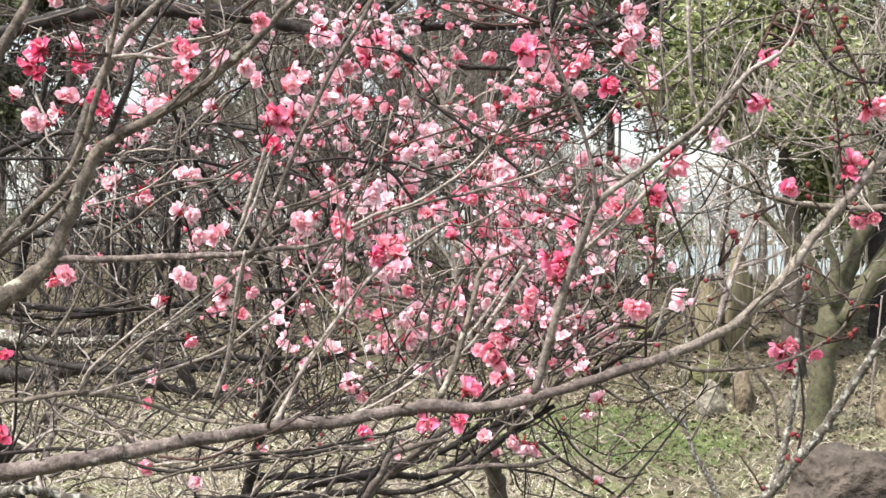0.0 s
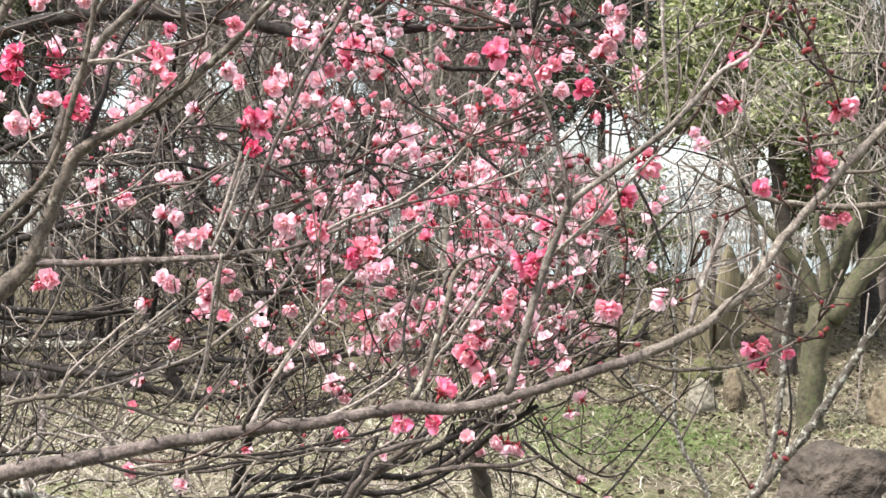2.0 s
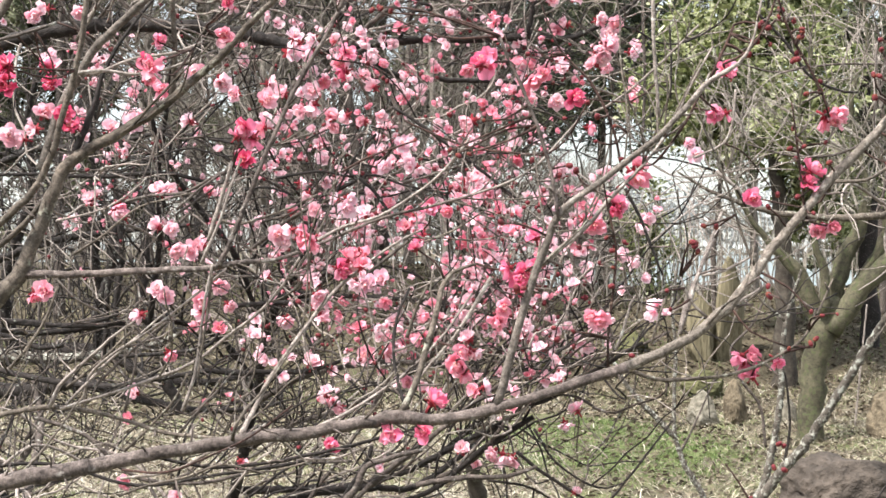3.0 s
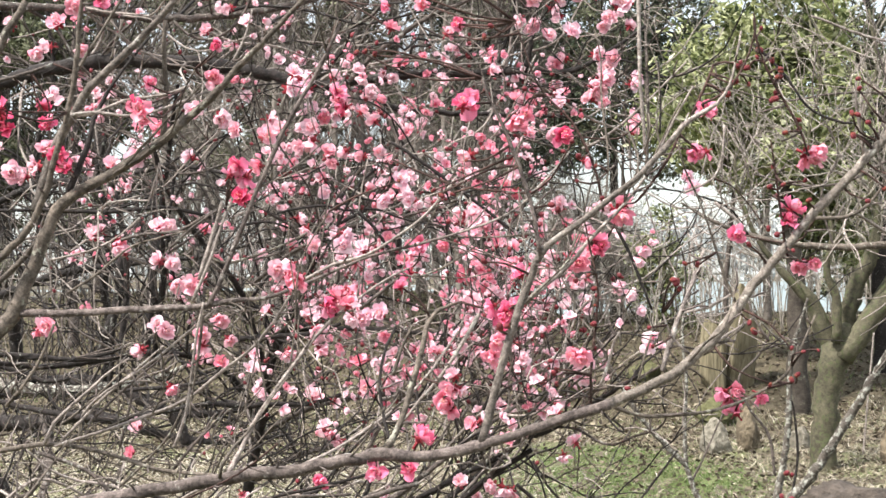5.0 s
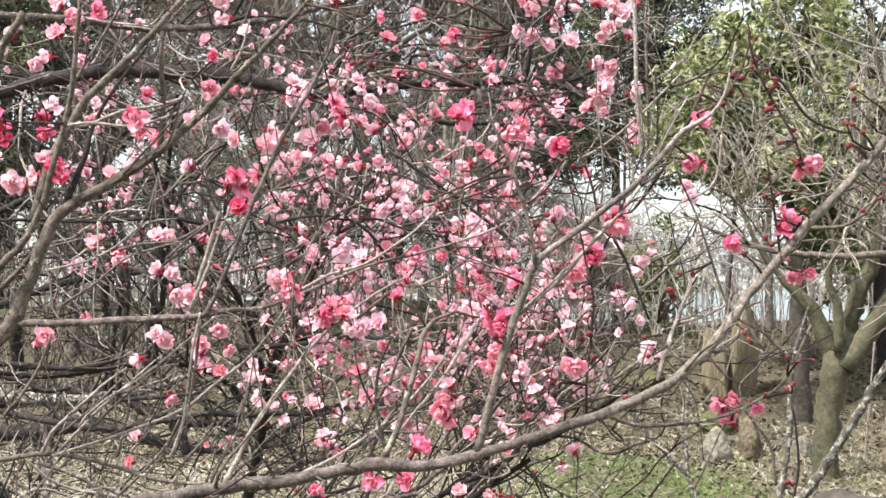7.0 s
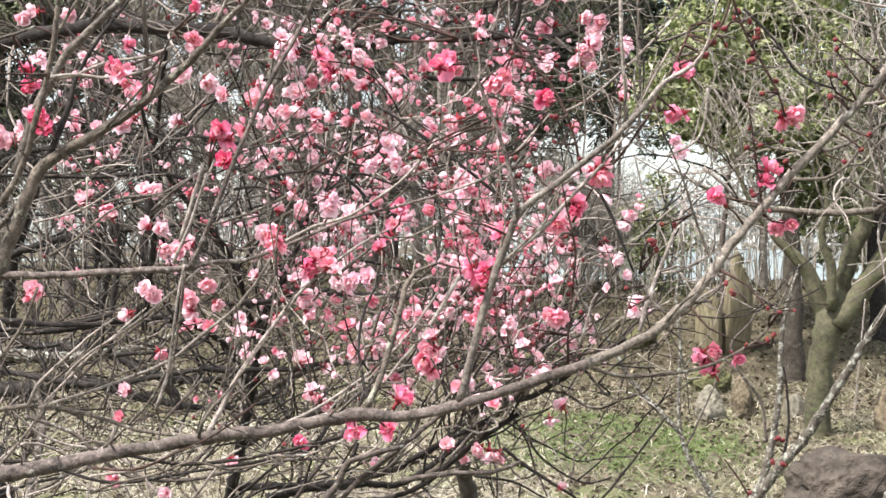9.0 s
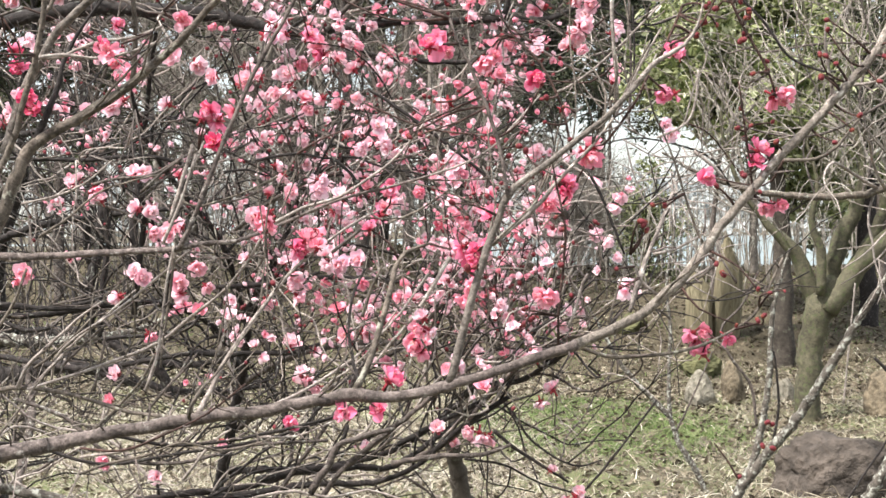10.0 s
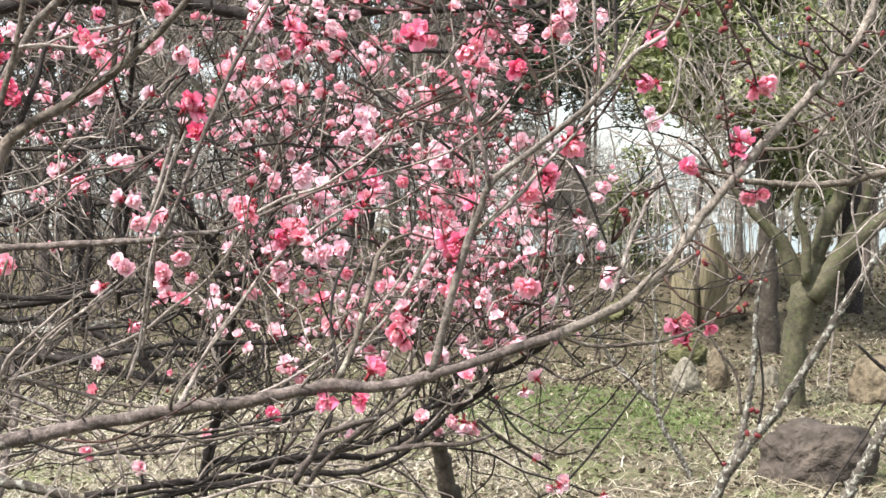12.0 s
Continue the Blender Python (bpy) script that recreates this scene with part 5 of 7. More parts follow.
branch(red_plum, [(0.324, 1.852, 1.778, 0.0013), (0.326, 1.852, 1.732, 0.0013), (0.325, 1.852, 1.688, 0.0013)], BARK_DARK)
branch(red_plum, [(0.405, 1.852, 1.699, 0.0016), (0.402, 1.852, 1.663, 0.0016), (0.390, 1.852, 1.633, 0.0016), (0.353, 1.852, 1.615, 0.0016)], BARK_TWIG)
branch(red_plum, [(0.275, 1.365, 1.643, 0.0014), (0.264, 1.365, 1.619, 0.0013), (0.241, 1.365, 1.588, 0.0012)], BARK_SHOOT)
branch(red_plum, [(-0.103, 1.521, 1.294, 0.0016), (-0.065, 1.521, 1.294, 0.0013), (-0.027, 1.521, 1.309, 0.0010)], BARK_TWIG)
branch(red_plum, [(-0.329, 1.540, 1.686, 0.0018), (-0.308, 1.540, 1.684, 0.0017), (-0.272, 1.540, 1.699, 0.0016), (-0.226, 1.540, 1.706, 0.0014), (-0.200, 1.540, 1.716, 0.0013)], BARK_TWIG)
branch(red_plum, [(-0.334, 1.560, 1.720, 0.0019), (-0.314, 1.560, 1.752, 0.0017), (-0.288, 1.560, 1.793, 0.0016), (-0.272, 1.560, 1.822, 0.0015), (-0.262, 1.560, 1.853, 0.0013)], BARK_OLIVE)
branch(red_plum, [(-0.473, 1.755, 1.748, 0.0021), (-0.429, 1.755, 1.760, 0.0019), (-0.403, 1.755, 1.769, 0.0018)], BARK_MID)
branch(red_plum, [(-0.176, 1.657, 1.756, 0.0017), (-0.163, 1.657, 1.781, 0.0014), (-0.154, 1.657, 1.814, 0.0011)], BARK_TWIG)
branch(red_plum, [(-0.199, 1.521, 1.491, 0.0018), (-0.181, 1.521, 1.533, 0.0016), (-0.164, 1.521, 1.583, 0.0013)], BARK_TWIG)
branch(red_plum, [(-0.185, 1.560, 1.536, 0.0016), (-0.170, 1.560, 1.530, 0.0015), (-0.139, 1.560, 1.538, 0.0013), (-0.105, 1.560, 1.551, 0.0012), (-0.085, 1.560, 1.561, 0.0011)], BARK_OLIVE)
branch(red_plum, [(-0.248, 1.657, 1.548, 0.0017), (-0.221, 1.657, 1.572, 0.0015), (-0.188, 1.657, 1.594, 0.0014)], BARK_MID)
branch(red_plum, [(-0.037, 1.657, 1.479, 0.0020), (-0.002, 1.657, 1.506, 0.0017), (0.014, 1.657, 1.519, 0.0014)], BARK_MID)
branch(red_plum, [(0.284, 1.365, 1.655, 0.0014), (0.300, 1.365, 1.689, 0.0013), (0.307, 1.365, 1.706, 0.0012)], BARK_SHOOT)
branch(red_plum, [(0.632, 2.340, 1.916, 0.0020), (0.647, 2.340, 1.912, 0.0021), (0.693, 2.340, 1.893, 0.0022), (0.745, 2.340, 1.877, 0.0023), (0.790, 2.340, 1.871, 0.0024)], BARK_TWIG)
branch(red_plum, [(-0.388, 1.657, 1.332, 0.0023), (-0.377, 1.657, 1.355, 0.0023), (-0.358, 1.657, 1.374, 0.0020), (-0.336, 1.657, 1.393, 0.0017), (-0.315, 1.657, 1.412, 0.0014), (-0.293, 1.657, 1.427, 0.0011)], BARK_TWIG)
branch(red_plum, [(-0.369, 1.657, 1.335, 0.0020), (-0.346, 1.657, 1.359, 0.0017), (-0.321, 1.657, 1.384, 0.0017), (-0.296, 1.657, 1.405, 0.0014), (-0.274, 1.657, 1.424, 0.0011), (-0.255, 1.657, 1.440, 0.0008)], BARK_TWIG)
branch(red_plum, [(-0.326, 1.755, 1.317, 0.0018), (-0.320, 1.755, 1.343, 0.0015), (-0.313, 1.755, 1.370, 0.0015), (-0.312, 1.755, 1.389, 0.0012)], BARK_MID)
branch(red_plum, [(-0.222, 1.540, 1.340, 0.0021), (-0.210, 1.540, 1.375, 0.0018), (-0.205, 1.540, 1.404, 0.0016), (-0.201, 1.540, 1.438, 0.0016), (-0.195, 1.540, 1.473, 0.0013), (-0.191, 1.540, 1.490, 0.0013)], BARK_TWIG)
branch(red_plum, [(-0.248, 1.755, 1.313, 0.0018), (-0.230, 1.755, 1.330, 0.0015), (-0.213, 1.755, 1.356, 0.0012)], BARK_MID)
branch(red_plum, [(-0.460, 1.755, 1.366, 0.0021), (-0.437, 1.755, 1.393, 0.0021), (-0.417, 1.755, 1.426, 0.0018), (-0.403, 1.755, 1.462, 0.0015)], BARK_OLIVE)
branch(red_plum, [(-0.195, 1.540, 1.513, 0.0024), (-0.186, 1.540, 1.542, 0.0024), (-0.177, 1.540, 1.571, 0.0021), (-0.171, 1.540, 1.594, 0.0018)], BARK_TWIG)
branch(red_plum, [(-0.324, 1.755, 1.560, 0.0021), (-0.297, 1.755, 1.567, 0.0018), (-0.258, 1.755, 1.570, 0.0018), (-0.225, 1.755, 1.587, 0.0015), (-0.199, 1.755, 1.600, 0.0012)], BARK_MID)
branch(red_plum, [(0.284, 1.404, 1.479, 0.0014), (0.306, 1.404, 1.484, 0.0014), (0.327, 1.404, 1.495, 0.0012), (0.335, 1.404, 1.500, 0.0010)], BARK_TWIG)
branch(red_plum, [(0.301, 1.404, 1.439, 0.0014), (0.317, 1.404, 1.449, 0.0014), (0.333, 1.404, 1.460, 0.0012), (0.341, 1.404, 1.468, 0.0010)], BARK_OLIVE)
branch(red_plum, [(0.347, 1.423, 1.492, 0.0012), (0.353, 1.423, 1.473, 0.0012), (0.366, 1.423, 1.451, 0.0010)], BARK_TWIG)
branch(red_plum, [(0.257, 1.755, 1.574, 0.0021), (0.274, 1.755, 1.540, 0.0018), (0.287, 1.755, 1.507, 0.0018), (0.300, 1.755, 1.473, 0.0012)], BARK_DARK)
branch(red_plum, [(0.204, 1.404, 1.410, 0.0014), (0.212, 1.404, 1.432, 0.0014), (0.218, 1.404, 1.453, 0.0012), (0.223, 1.404, 1.461, 0.0010)], BARK_TWIG)
branch(red_plum, [(0.259, 1.560, 1.405, 0.0013), (0.268, 1.560, 1.435, 0.0013), (0.274, 1.560, 1.453, 0.0011)], BARK_OLIVE)

for x, y, z, s in ((-0.497, 1.849, 1.713, 0.035), (-0.488, 1.849, 1.701, 0.025), (-0.435, 1.823, 1.726, 0.025), (-0.414, 1.773, 1.702, 0.024), (-0.342, 1.548, 1.644, 0.025), (-0.329, 1.529, 1.629, 0.022), (-0.235, 1.412, 1.681, 0.017), (-0.215, 1.999, 1.621, 0.032), (-0.128, 2.697, 1.821, 0.039), (-0.615, 2.135, 1.216, 0.034), (-0.430, 1.529, 1.383, 0.016),):
    blossom(red_plum, x, y, z, s, 'deep', 'double', True)
for x, y, z, s in ((-0.232, 1.468, 1.707, 0.019), (-0.184, 1.745, 1.645, 0.031), (-0.175, 1.745, 1.633, 0.029), (-0.193, 1.745, 1.635, 0.024), (-0.065, 1.718, 1.727, 0.025), (-0.414, 1.773, 1.700, 0.018),):
    blossom(red_plum, x, y, z, s, 'red', 'double', True)
for x, y, z, s in ((-0.170, 1.476, 1.713, 0.026), (-0.230, 1.412, 1.674, 0.025), (-0.301, 1.773, 1.704, 0.026), (-0.324, 1.977, 1.713, 0.026), (-0.190, 1.983, 1.664, 0.026), (-0.084, 1.455, 1.513, 0.027), (-0.093, 1.455, 1.516, 0.020), (-0.250, 1.913, 1.576, 0.019), (-0.138, 2.697, 1.838, 0.041),):
    blossom(red_plum, x, y, z, s, 'rose', 'double', True)
for x, y, z, s in ((-0.053, 1.433, 1.486, 0.022), (0.034, 1.449, 1.358, 0.030), (0.084, 1.334, 1.672, 0.029), (0.077, 1.306, 1.664, 0.022), (0.114, 1.373, 1.480, 0.026), (0.122, 1.373, 1.485, 0.024), (0.104, 1.373, 1.487, 0.019), (0.198, 1.373, 1.546, 0.024), (0.203, 1.373, 1.541, 0.019), (0.294, 1.334, 1.662, 0.020), (0.306, 1.373, 1.662, 0.016), (0.291, 1.373, 1.629, 0.019), (0.300, 1.373, 1.627, 0.017), (0.375, 1.361, 1.573, 0.026), (0.372, 1.361, 1.563, 0.019), (0.357, 1.531, 1.556, 0.024), (0.135, 1.476, 1.516, 0.022), (0.032, 1.607, 1.550, 0.023), (0.024, 1.488, 1.519, 0.020), (0.019, 1.373, 1.505, 0.016),):
    blossom(red_plum, x, y, z, s, 'red', 'double', True)
for x, y, z, s in ((-0.004, 1.342, 1.341, 0.021), (0.026, 1.381, 1.338, 0.021), (-0.066, 1.466, 1.313, 0.022), (0.332, 1.412, 1.385, 0.025), (0.327, 1.412, 1.395, 0.024), (0.355, 1.412, 1.400, 0.020),):
    blossom(red_plum, x, y, z, s, 'red', 'double', True)
for x, y, z, s in ((-0.044, 1.433, 1.495, 0.028), (-0.036, 1.433, 1.498, 0.027), (-0.033, 1.422, 1.489, 0.021), (0.226, 1.443, 1.575, 0.029), (0.233, 1.443, 1.583, 0.021), (0.190, 1.455, 1.529, 0.027), (0.180, 1.455, 1.531, 0.019), (0.176, 1.297, 1.445, 0.023), (0.171, 1.297, 1.448, 0.017), (0.394, 1.373, 1.624, 0.028), (0.401, 1.373, 1.621, 0.022), (0.388, 1.381, 1.522, 0.023), (0.396, 1.373, 1.524, 0.018), (0.335, 1.412, 1.405, 0.018), (0.125, 1.383, 1.659, 0.023), (0.136, 1.383, 1.664, 0.020), (0.123, 1.977, 1.428, 0.030), (0.119, 1.977, 1.409, 0.029), (0.057, 1.490, 1.393, 0.025),):
    blossom(red_plum, x, y, z, s, 'rose', 'double', True)
for x, y, z, s in ((0.064, 1.490, 1.382, 0.023), (0.065, 1.402, 1.410, 0.019),):
    blossom(red_plum, x, y, z, s, 'rose', 'double', True)
for x, y, z, s in ((0.190, 1.669, 1.671, 0.027), (0.200, 1.353, 1.539, 0.015), (0.110, 1.353, 1.467, 0.012), (-0.053, 1.433, 1.486, 0.022),):
    blossom(red_plum, x, y, z, s, 'deep', 'double', True)
for x, y, z, s in ((-0.369, 1.431, 1.678, 0.025), (-0.158, 1.431, 1.739, 0.013), (0.074, 1.431, 1.757, 0.015),):
    blossom(red_plum, x, y, z, s, 'deep', 'double', True)
for x, y, z, s in ((-0.270, 1.431, 1.783, 0.019), (0.074, 1.431, 1.757, 0.016), (0.005, 1.431, 1.775, 0.013), (-0.158, 1.431, 1.739, 0.014), (0.322, 1.412, 1.403, 0.022), (-0.369, 1.431, 1.678, 0.027),):
    blossom(red_plum, x, y, z, s, 'red', 'double', True)
for x, y, z, s in ((0.009, 1.431, 1.754, 0.017), (0.039, 1.431, 1.777, 0.020), (0.080, 1.431, 1.792, 0.017), (0.063, 1.431, 1.748, 0.016),):
    blossom(red_plum, x, y, z, s, 'rose', 'double', True)
for x, y, z, s in ((0.324, 1.334, 1.699, 0.005), (0.358, 1.334, 1.690, 0.005), (0.340, 1.334, 1.710, 0.004), (0.333, 1.334, 1.683, 0.004), (0.355, 1.334, 1.671, 0.006), (0.366, 1.334, 1.641, 0.005), (0.360, 1.334, 1.698, 0.004), (0.196, 1.334, 1.613, 0.004), (0.186, 1.478, 1.647, 0.006), (0.180, 1.334, 1.620, 0.006), (0.357, 1.334, 1.550, 0.006), (0.262, 1.334, 1.510, 0.006), (0.145, 1.334, 1.569, 0.006), (0.154, 1.334, 1.578, 0.006), (0.161, 1.334, 1.572, 0.006), (0.178, 1.334, 1.599, 0.004), (0.200, 1.334, 1.583, 0.004), (0.096, 1.334, 1.527, 0.006), (0.109, 1.334, 1.467, 0.007), (0.116, 1.334, 1.470, 0.005),):
    bud(red_plum, x, y, z, s)
for x, y, z, s in ((0.193, 1.334, 1.488, 0.004), (0.191, 1.334, 1.471, 0.006), (0.195, 1.334, 1.503, 0.005), (0.189, 1.334, 1.515, 0.004), (0.159, 1.334, 1.431, 0.004), (0.159, 1.334, 1.417, 0.004), (0.368, 1.334, 1.447, 0.004), (0.367, 1.334, 1.422, 0.005), (0.349, 1.334, 1.417, 0.004), (0.019, 1.334, 1.600, 0.004), (0.080, 1.334, 1.618, 0.004), (0.049, 1.334, 1.591, 0.004), (0.056, 1.334, 1.588, 0.005), (0.066, 1.334, 1.589, 0.004), (0.364, 1.334, 1.595, 0.004), (0.371, 1.402, 1.588, 0.005), (0.370, 1.334, 1.536, 0.004),):
    bud(red_plum, x, y, z, s)
for x, y, z, s in ((0.323, 1.353, 1.687, 0.005), (0.317, 1.353, 1.676, 0.005), (0.363, 1.353, 1.693, 0.006), (0.359, 1.353, 1.674, 0.006), (0.436, 1.353, 1.681, 0.005), (0.381, 1.353, 1.645, 0.005), (0.379, 1.353, 1.654, 0.005), (0.430, 1.353, 1.658, 0.005), (0.443, 1.353, 1.651, 0.005), (0.431, 1.353, 1.641, 0.005), (0.503, 1.353, 1.666, 0.005), (0.490, 1.353, 1.656, 0.005), (0.482, 1.353, 1.635, 0.005), (0.464, 1.353, 1.603, 0.005), (0.459, 1.353, 1.591, 0.005), (0.444, 1.353, 1.580, 0.005), (0.386, 1.353, 1.598, 0.004), (0.353, 1.353, 1.593, 0.005), (0.357, 1.353, 1.610, 0.004), (0.388, 1.353, 1.580, 0.005),):
    bud(red_plum, x, y, z, s)
for x, y, z, s in ((0.476, 1.940, 1.570, 0.007), (0.336, 1.353, 1.540, 0.005), (0.270, 1.353, 1.510, 0.007), (0.271, 1.353, 1.500, 0.005), (0.335, 1.353, 1.472, 0.005), (0.367, 1.502, 1.459, 0.007), (0.278, 1.353, 1.524, 0.005), (0.288, 1.353, 1.522, 0.005), (0.382, 1.353, 1.444, 0.004), (0.396, 1.353, 1.446, 0.003), (0.376, 1.353, 1.422, 0.005), (0.244, 1.353, 1.467, 0.005), (0.247, 1.353, 1.449, 0.004),):
    bud(red_plum, x, y, z, s)
for x, y, z, s in ((0.345, 1.353, 1.719, 0.006), (0.337, 1.353, 1.702, 0.006), (0.330, 1.353, 1.704, 0.005), (0.366, 1.353, 1.697, 0.006), (0.362, 1.353, 1.676, 0.006), (0.326, 1.353, 1.688, 0.005), (0.318, 1.353, 1.676, 0.005), (0.358, 1.353, 1.710, 0.005), (0.348, 1.353, 1.736, 0.004), (0.437, 1.353, 1.691, 0.005), (0.433, 1.353, 1.659, 0.005), (0.430, 1.353, 1.641, 0.005), (-0.010, 1.353, 1.721, 0.005), (-0.003, 1.353, 1.716, 0.005), (0.032, 1.353, 1.778, 0.005), (0.037, 1.353, 1.771, 0.005), (0.105, 1.353, 1.741, 0.005), (0.097, 1.353, 1.731, 0.005), (-0.018, 1.353, 1.720, 0.005),):
    bud(red_plum, x, y, z, s)

# short spurs and knobs along the wood
rg = np.random.default_rng(15)
knobs = Heap()
for line in LINES[red_plum.name]:
    span = float(np.sum(np.linalg.norm(np.diff(line[:, :3], axis=0), axis=1)))
    for tw in sprout(line, rg, int(span * 26), 0.022, (45, 85), 0.05, 0.05, 0.45, 0.0008, 0.5, 3, 0.15):
        knobs.add(*tube(tw, 5))
tagged(hang("knob_growth", knobs.mesh("knob_growth", BARK_RED), red_plum), kind="stuff")
shoots = []
for line in (limb_low, limb_right, limb_mid, limb_level, limb_left, side_a, side_f, side_g, side_i, side_h):
    shoots += sprout(line, rg, 5, 0.14, (30, 70), 0.35, 0.15, 0.3, 0.0007, 1.32, 6, 0.14)
for tw in shoots:
    line = smooth_line(tw, 0.02)
    hang("twig", mesh_of("twig", *tube(line, 6, 0.05, rg)[:2], BARK_OLIVE, tube(line, 6)[2]), red_plum)
spurs(red_plum, LINES[red_plum.name] + shoots, BARK_SHOOT, 0.2)



# ---- the pale plum tree behind it: dark limbs, pale pink flowers ----
pale_plum = thing("pale_plum_tree", (-0.48, 3.802, 0.0), "plum tree with dark tangled limbs and pale pink blossoms", "plum tree")
B = []
B.append(branch(pale_plum, [(-0.5, 3.841, -0.06, 0.06), (-0.49, 3.822, 0.4, 0.042), (-0.477, 3.705, 0.824, 0.0151), (-0.455, 3.662, 0.929, 0.0143), (-0.428, 3.619, 1.033, 0.0129), (-0.400, 3.574, 1.133, 0.0115), (-0.382, 3.531, 1.205, 0.0108), (-0.370, 3.489, 1.275, 0.0101), (-0.340, 3.446, 1.356, 0.0101), (-0.284, 3.401, 1.460, 0.0075), (-0.231, 3.358, 1.587, 0.0058), (-0.178, 3.315, 1.698, 0.0056)], BARK_DARK))
B.append(branch(pale_plum, [(-1.024, 3.217, 1.908, 0.0142), (-0.916, 3.190, 1.931, 0.0141), (-0.786, 3.165, 1.961, 0.0161), (-0.658, 3.138, 1.971, 0.0160), (-0.531, 3.110, 1.966, 0.0148), (-0.407, 3.085, 1.952, 0.0147), (-0.309, 3.058, 1.930, 0.0125), (-0.212, 3.032, 1.904, 0.0103), (-0.117, 3.005, 1.909, 0.0092), (-0.002, 2.978, 1.918, 0.0081), (0.123, 2.952, 1.914, 0.0075), (0.223, 2.925, 1.916, 0.0070)], BARK_DARK))
B.append(branch(pale_plum, [(0.223, 2.925, 1.916, 0.0070), (0.290, 2.925, 1.912, 0.0060), (0.335, 2.925, 1.928, 0.0050), (0.392, 2.925, 1.962, 0.0040), (0.448, 2.925, 2.001, 0.0030)], BARK_DARK))
B.append(branch(pale_plum, [(0.212, 2.925, 1.916, 0.0060), (0.224, 2.915, 1.973, 0.0045), (0.233, 2.905, 2.028, 0.0040), (0.241, 2.896, 2.083, 0.0034), (0.249, 2.886, 2.149, 0.0029)], BARK_DARK))
B.append(branch(pale_plum, [(-0.821, 2.730, 2.025, 0.0084), (-0.721, 2.753, 2.018, 0.0080), (-0.631, 2.779, 2.018, 0.0076), (-0.517, 2.804, 2.005, 0.0071), (-0.412, 2.827, 2.008, 0.0072), (-0.295, 2.851, 2.025, 0.0068), (-0.198, 2.876, 2.050, 0.0059), (-0.100, 2.902, 2.082, 0.0049), (0.023, 2.925, 2.137, 0.0040)], BARK_MID))
B.append(branch(pale_plum, [(-0.124, 3.120, 1.922, 0.0085), (-0.067, 3.169, 1.875, 0.0065), (0.017, 3.217, 1.867, 0.0060), (0.141, 3.266, 1.867, 0.0050), (0.319, 3.315, 1.866, 0.0039)], BARK_DARK))
B.append(branch(pale_plum, [(-0.202, 2.925, 1.820, 0.0040), (-0.111, 2.905, 1.919, 0.0049), (-0.044, 2.886, 1.971, 0.0049), (0.024, 2.866, 2.012, 0.0044), (0.101, 2.847, 2.042, 0.0039), (0.177, 2.827, 2.092, 0.0029)], BARK_MID))
B.append(branch(pale_plum, [(-0.408, 3.705, 1.134, 0.0082), (-0.456, 3.641, 1.250, 0.0071), (-0.515, 3.574, 1.308, 0.0061), (-0.598, 3.510, 1.338, 0.0072), (-0.704, 3.446, 1.333, 0.0070), (-0.844, 3.379, 1.316, 0.0069), (-0.978, 3.315, 1.331, 0.0056)], BARK_DARK))
B.append(branch(pale_plum, [(-0.401, 3.705, 1.190, 0.0082), (-0.517, 3.783, 1.197, 0.0065), (-0.660, 3.861, 1.175, 0.0066), (-0.837, 3.939, 1.144, 0.0087), (-1.037, 4.017, 1.158, 0.0082), (-1.244, 4.095, 1.197, 0.0070)], BARK_DARK))
B.append(branch(pale_plum, [(-0.422, 3.705, 1.120, 0.0073), (-0.267, 3.510, 1.208, 0.0060), (-0.101, 3.315, 1.251, 0.0068), (0.047, 3.120, 1.261, 0.0064), (0.133, 2.925, 1.261, 0.0050)], BARK_MID))
B.append(branch(pale_plum, [(-0.436, 3.705, 1.007, 0.0091), (-0.319, 3.510, 1.088, 0.0060), (-0.175, 3.315, 1.150, 0.0056), (-0.024, 3.120, 1.243, 0.0048), (0.077, 2.925, 1.348, 0.0040), (0.144, 2.730, 1.441, 0.0032)], BARK_MID))
B.append(branch(pale_plum, [(-0.461, 3.705, 0.908, 0.0109), (-0.295, 3.547, 0.936, 0.0078), (-0.128, 3.387, 0.975, 0.0066), (0.001, 3.229, 1.038, 0.0059), (0.093, 3.071, 1.126, 0.0056), (0.155, 2.913, 1.196, 0.0064), (0.229, 2.755, 1.224, 0.0051), (0.304, 2.595, 1.290, 0.0040), (0.368, 2.438, 1.350, 0.0029)], BARK_DARK))
B.append(branch(pale_plum, [(0.003, 2.730, 1.111, 0.0056), (0.083, 2.681, 1.159, 0.0050), (0.161, 2.633, 1.206, 0.0045), (0.235, 2.584, 1.281, 0.0035), (0.306, 2.535, 1.333, 0.0026)], BARK_DARK))
B.append(branch(pale_plum, [(0.024, 2.730, 1.080, 0.0046), (0.103, 2.671, 1.131, 0.0041), (0.179, 2.613, 1.228, 0.0036), (0.271, 2.554, 1.303, 0.0030), (0.358, 2.496, 1.336, 0.0025), (0.413, 2.438, 1.368, 0.0021)], BARK_MID))
B.append(branch(pale_plum, [(-0.130, 2.535, 1.042, 0.0050), (-0.081, 2.515, 1.104, 0.0043), (-0.034, 2.496, 1.145, 0.0051), (0.041, 2.477, 1.205, 0.0042), (0.086, 2.457, 1.244, 0.0038), (0.167, 2.438, 1.302, 0.0029)], BARK_MID))
B.append(branch(pale_plum, [(-0.362, 3.413, 1.280, 0.0067), (-0.381, 3.354, 1.397, 0.0057), (-0.412, 3.295, 1.498, 0.0067), (-0.489, 3.237, 1.607, 0.0055), (-0.540, 3.178, 1.700, 0.0049), (-0.565, 3.120, 1.813, 0.0037)], BARK_DARK))
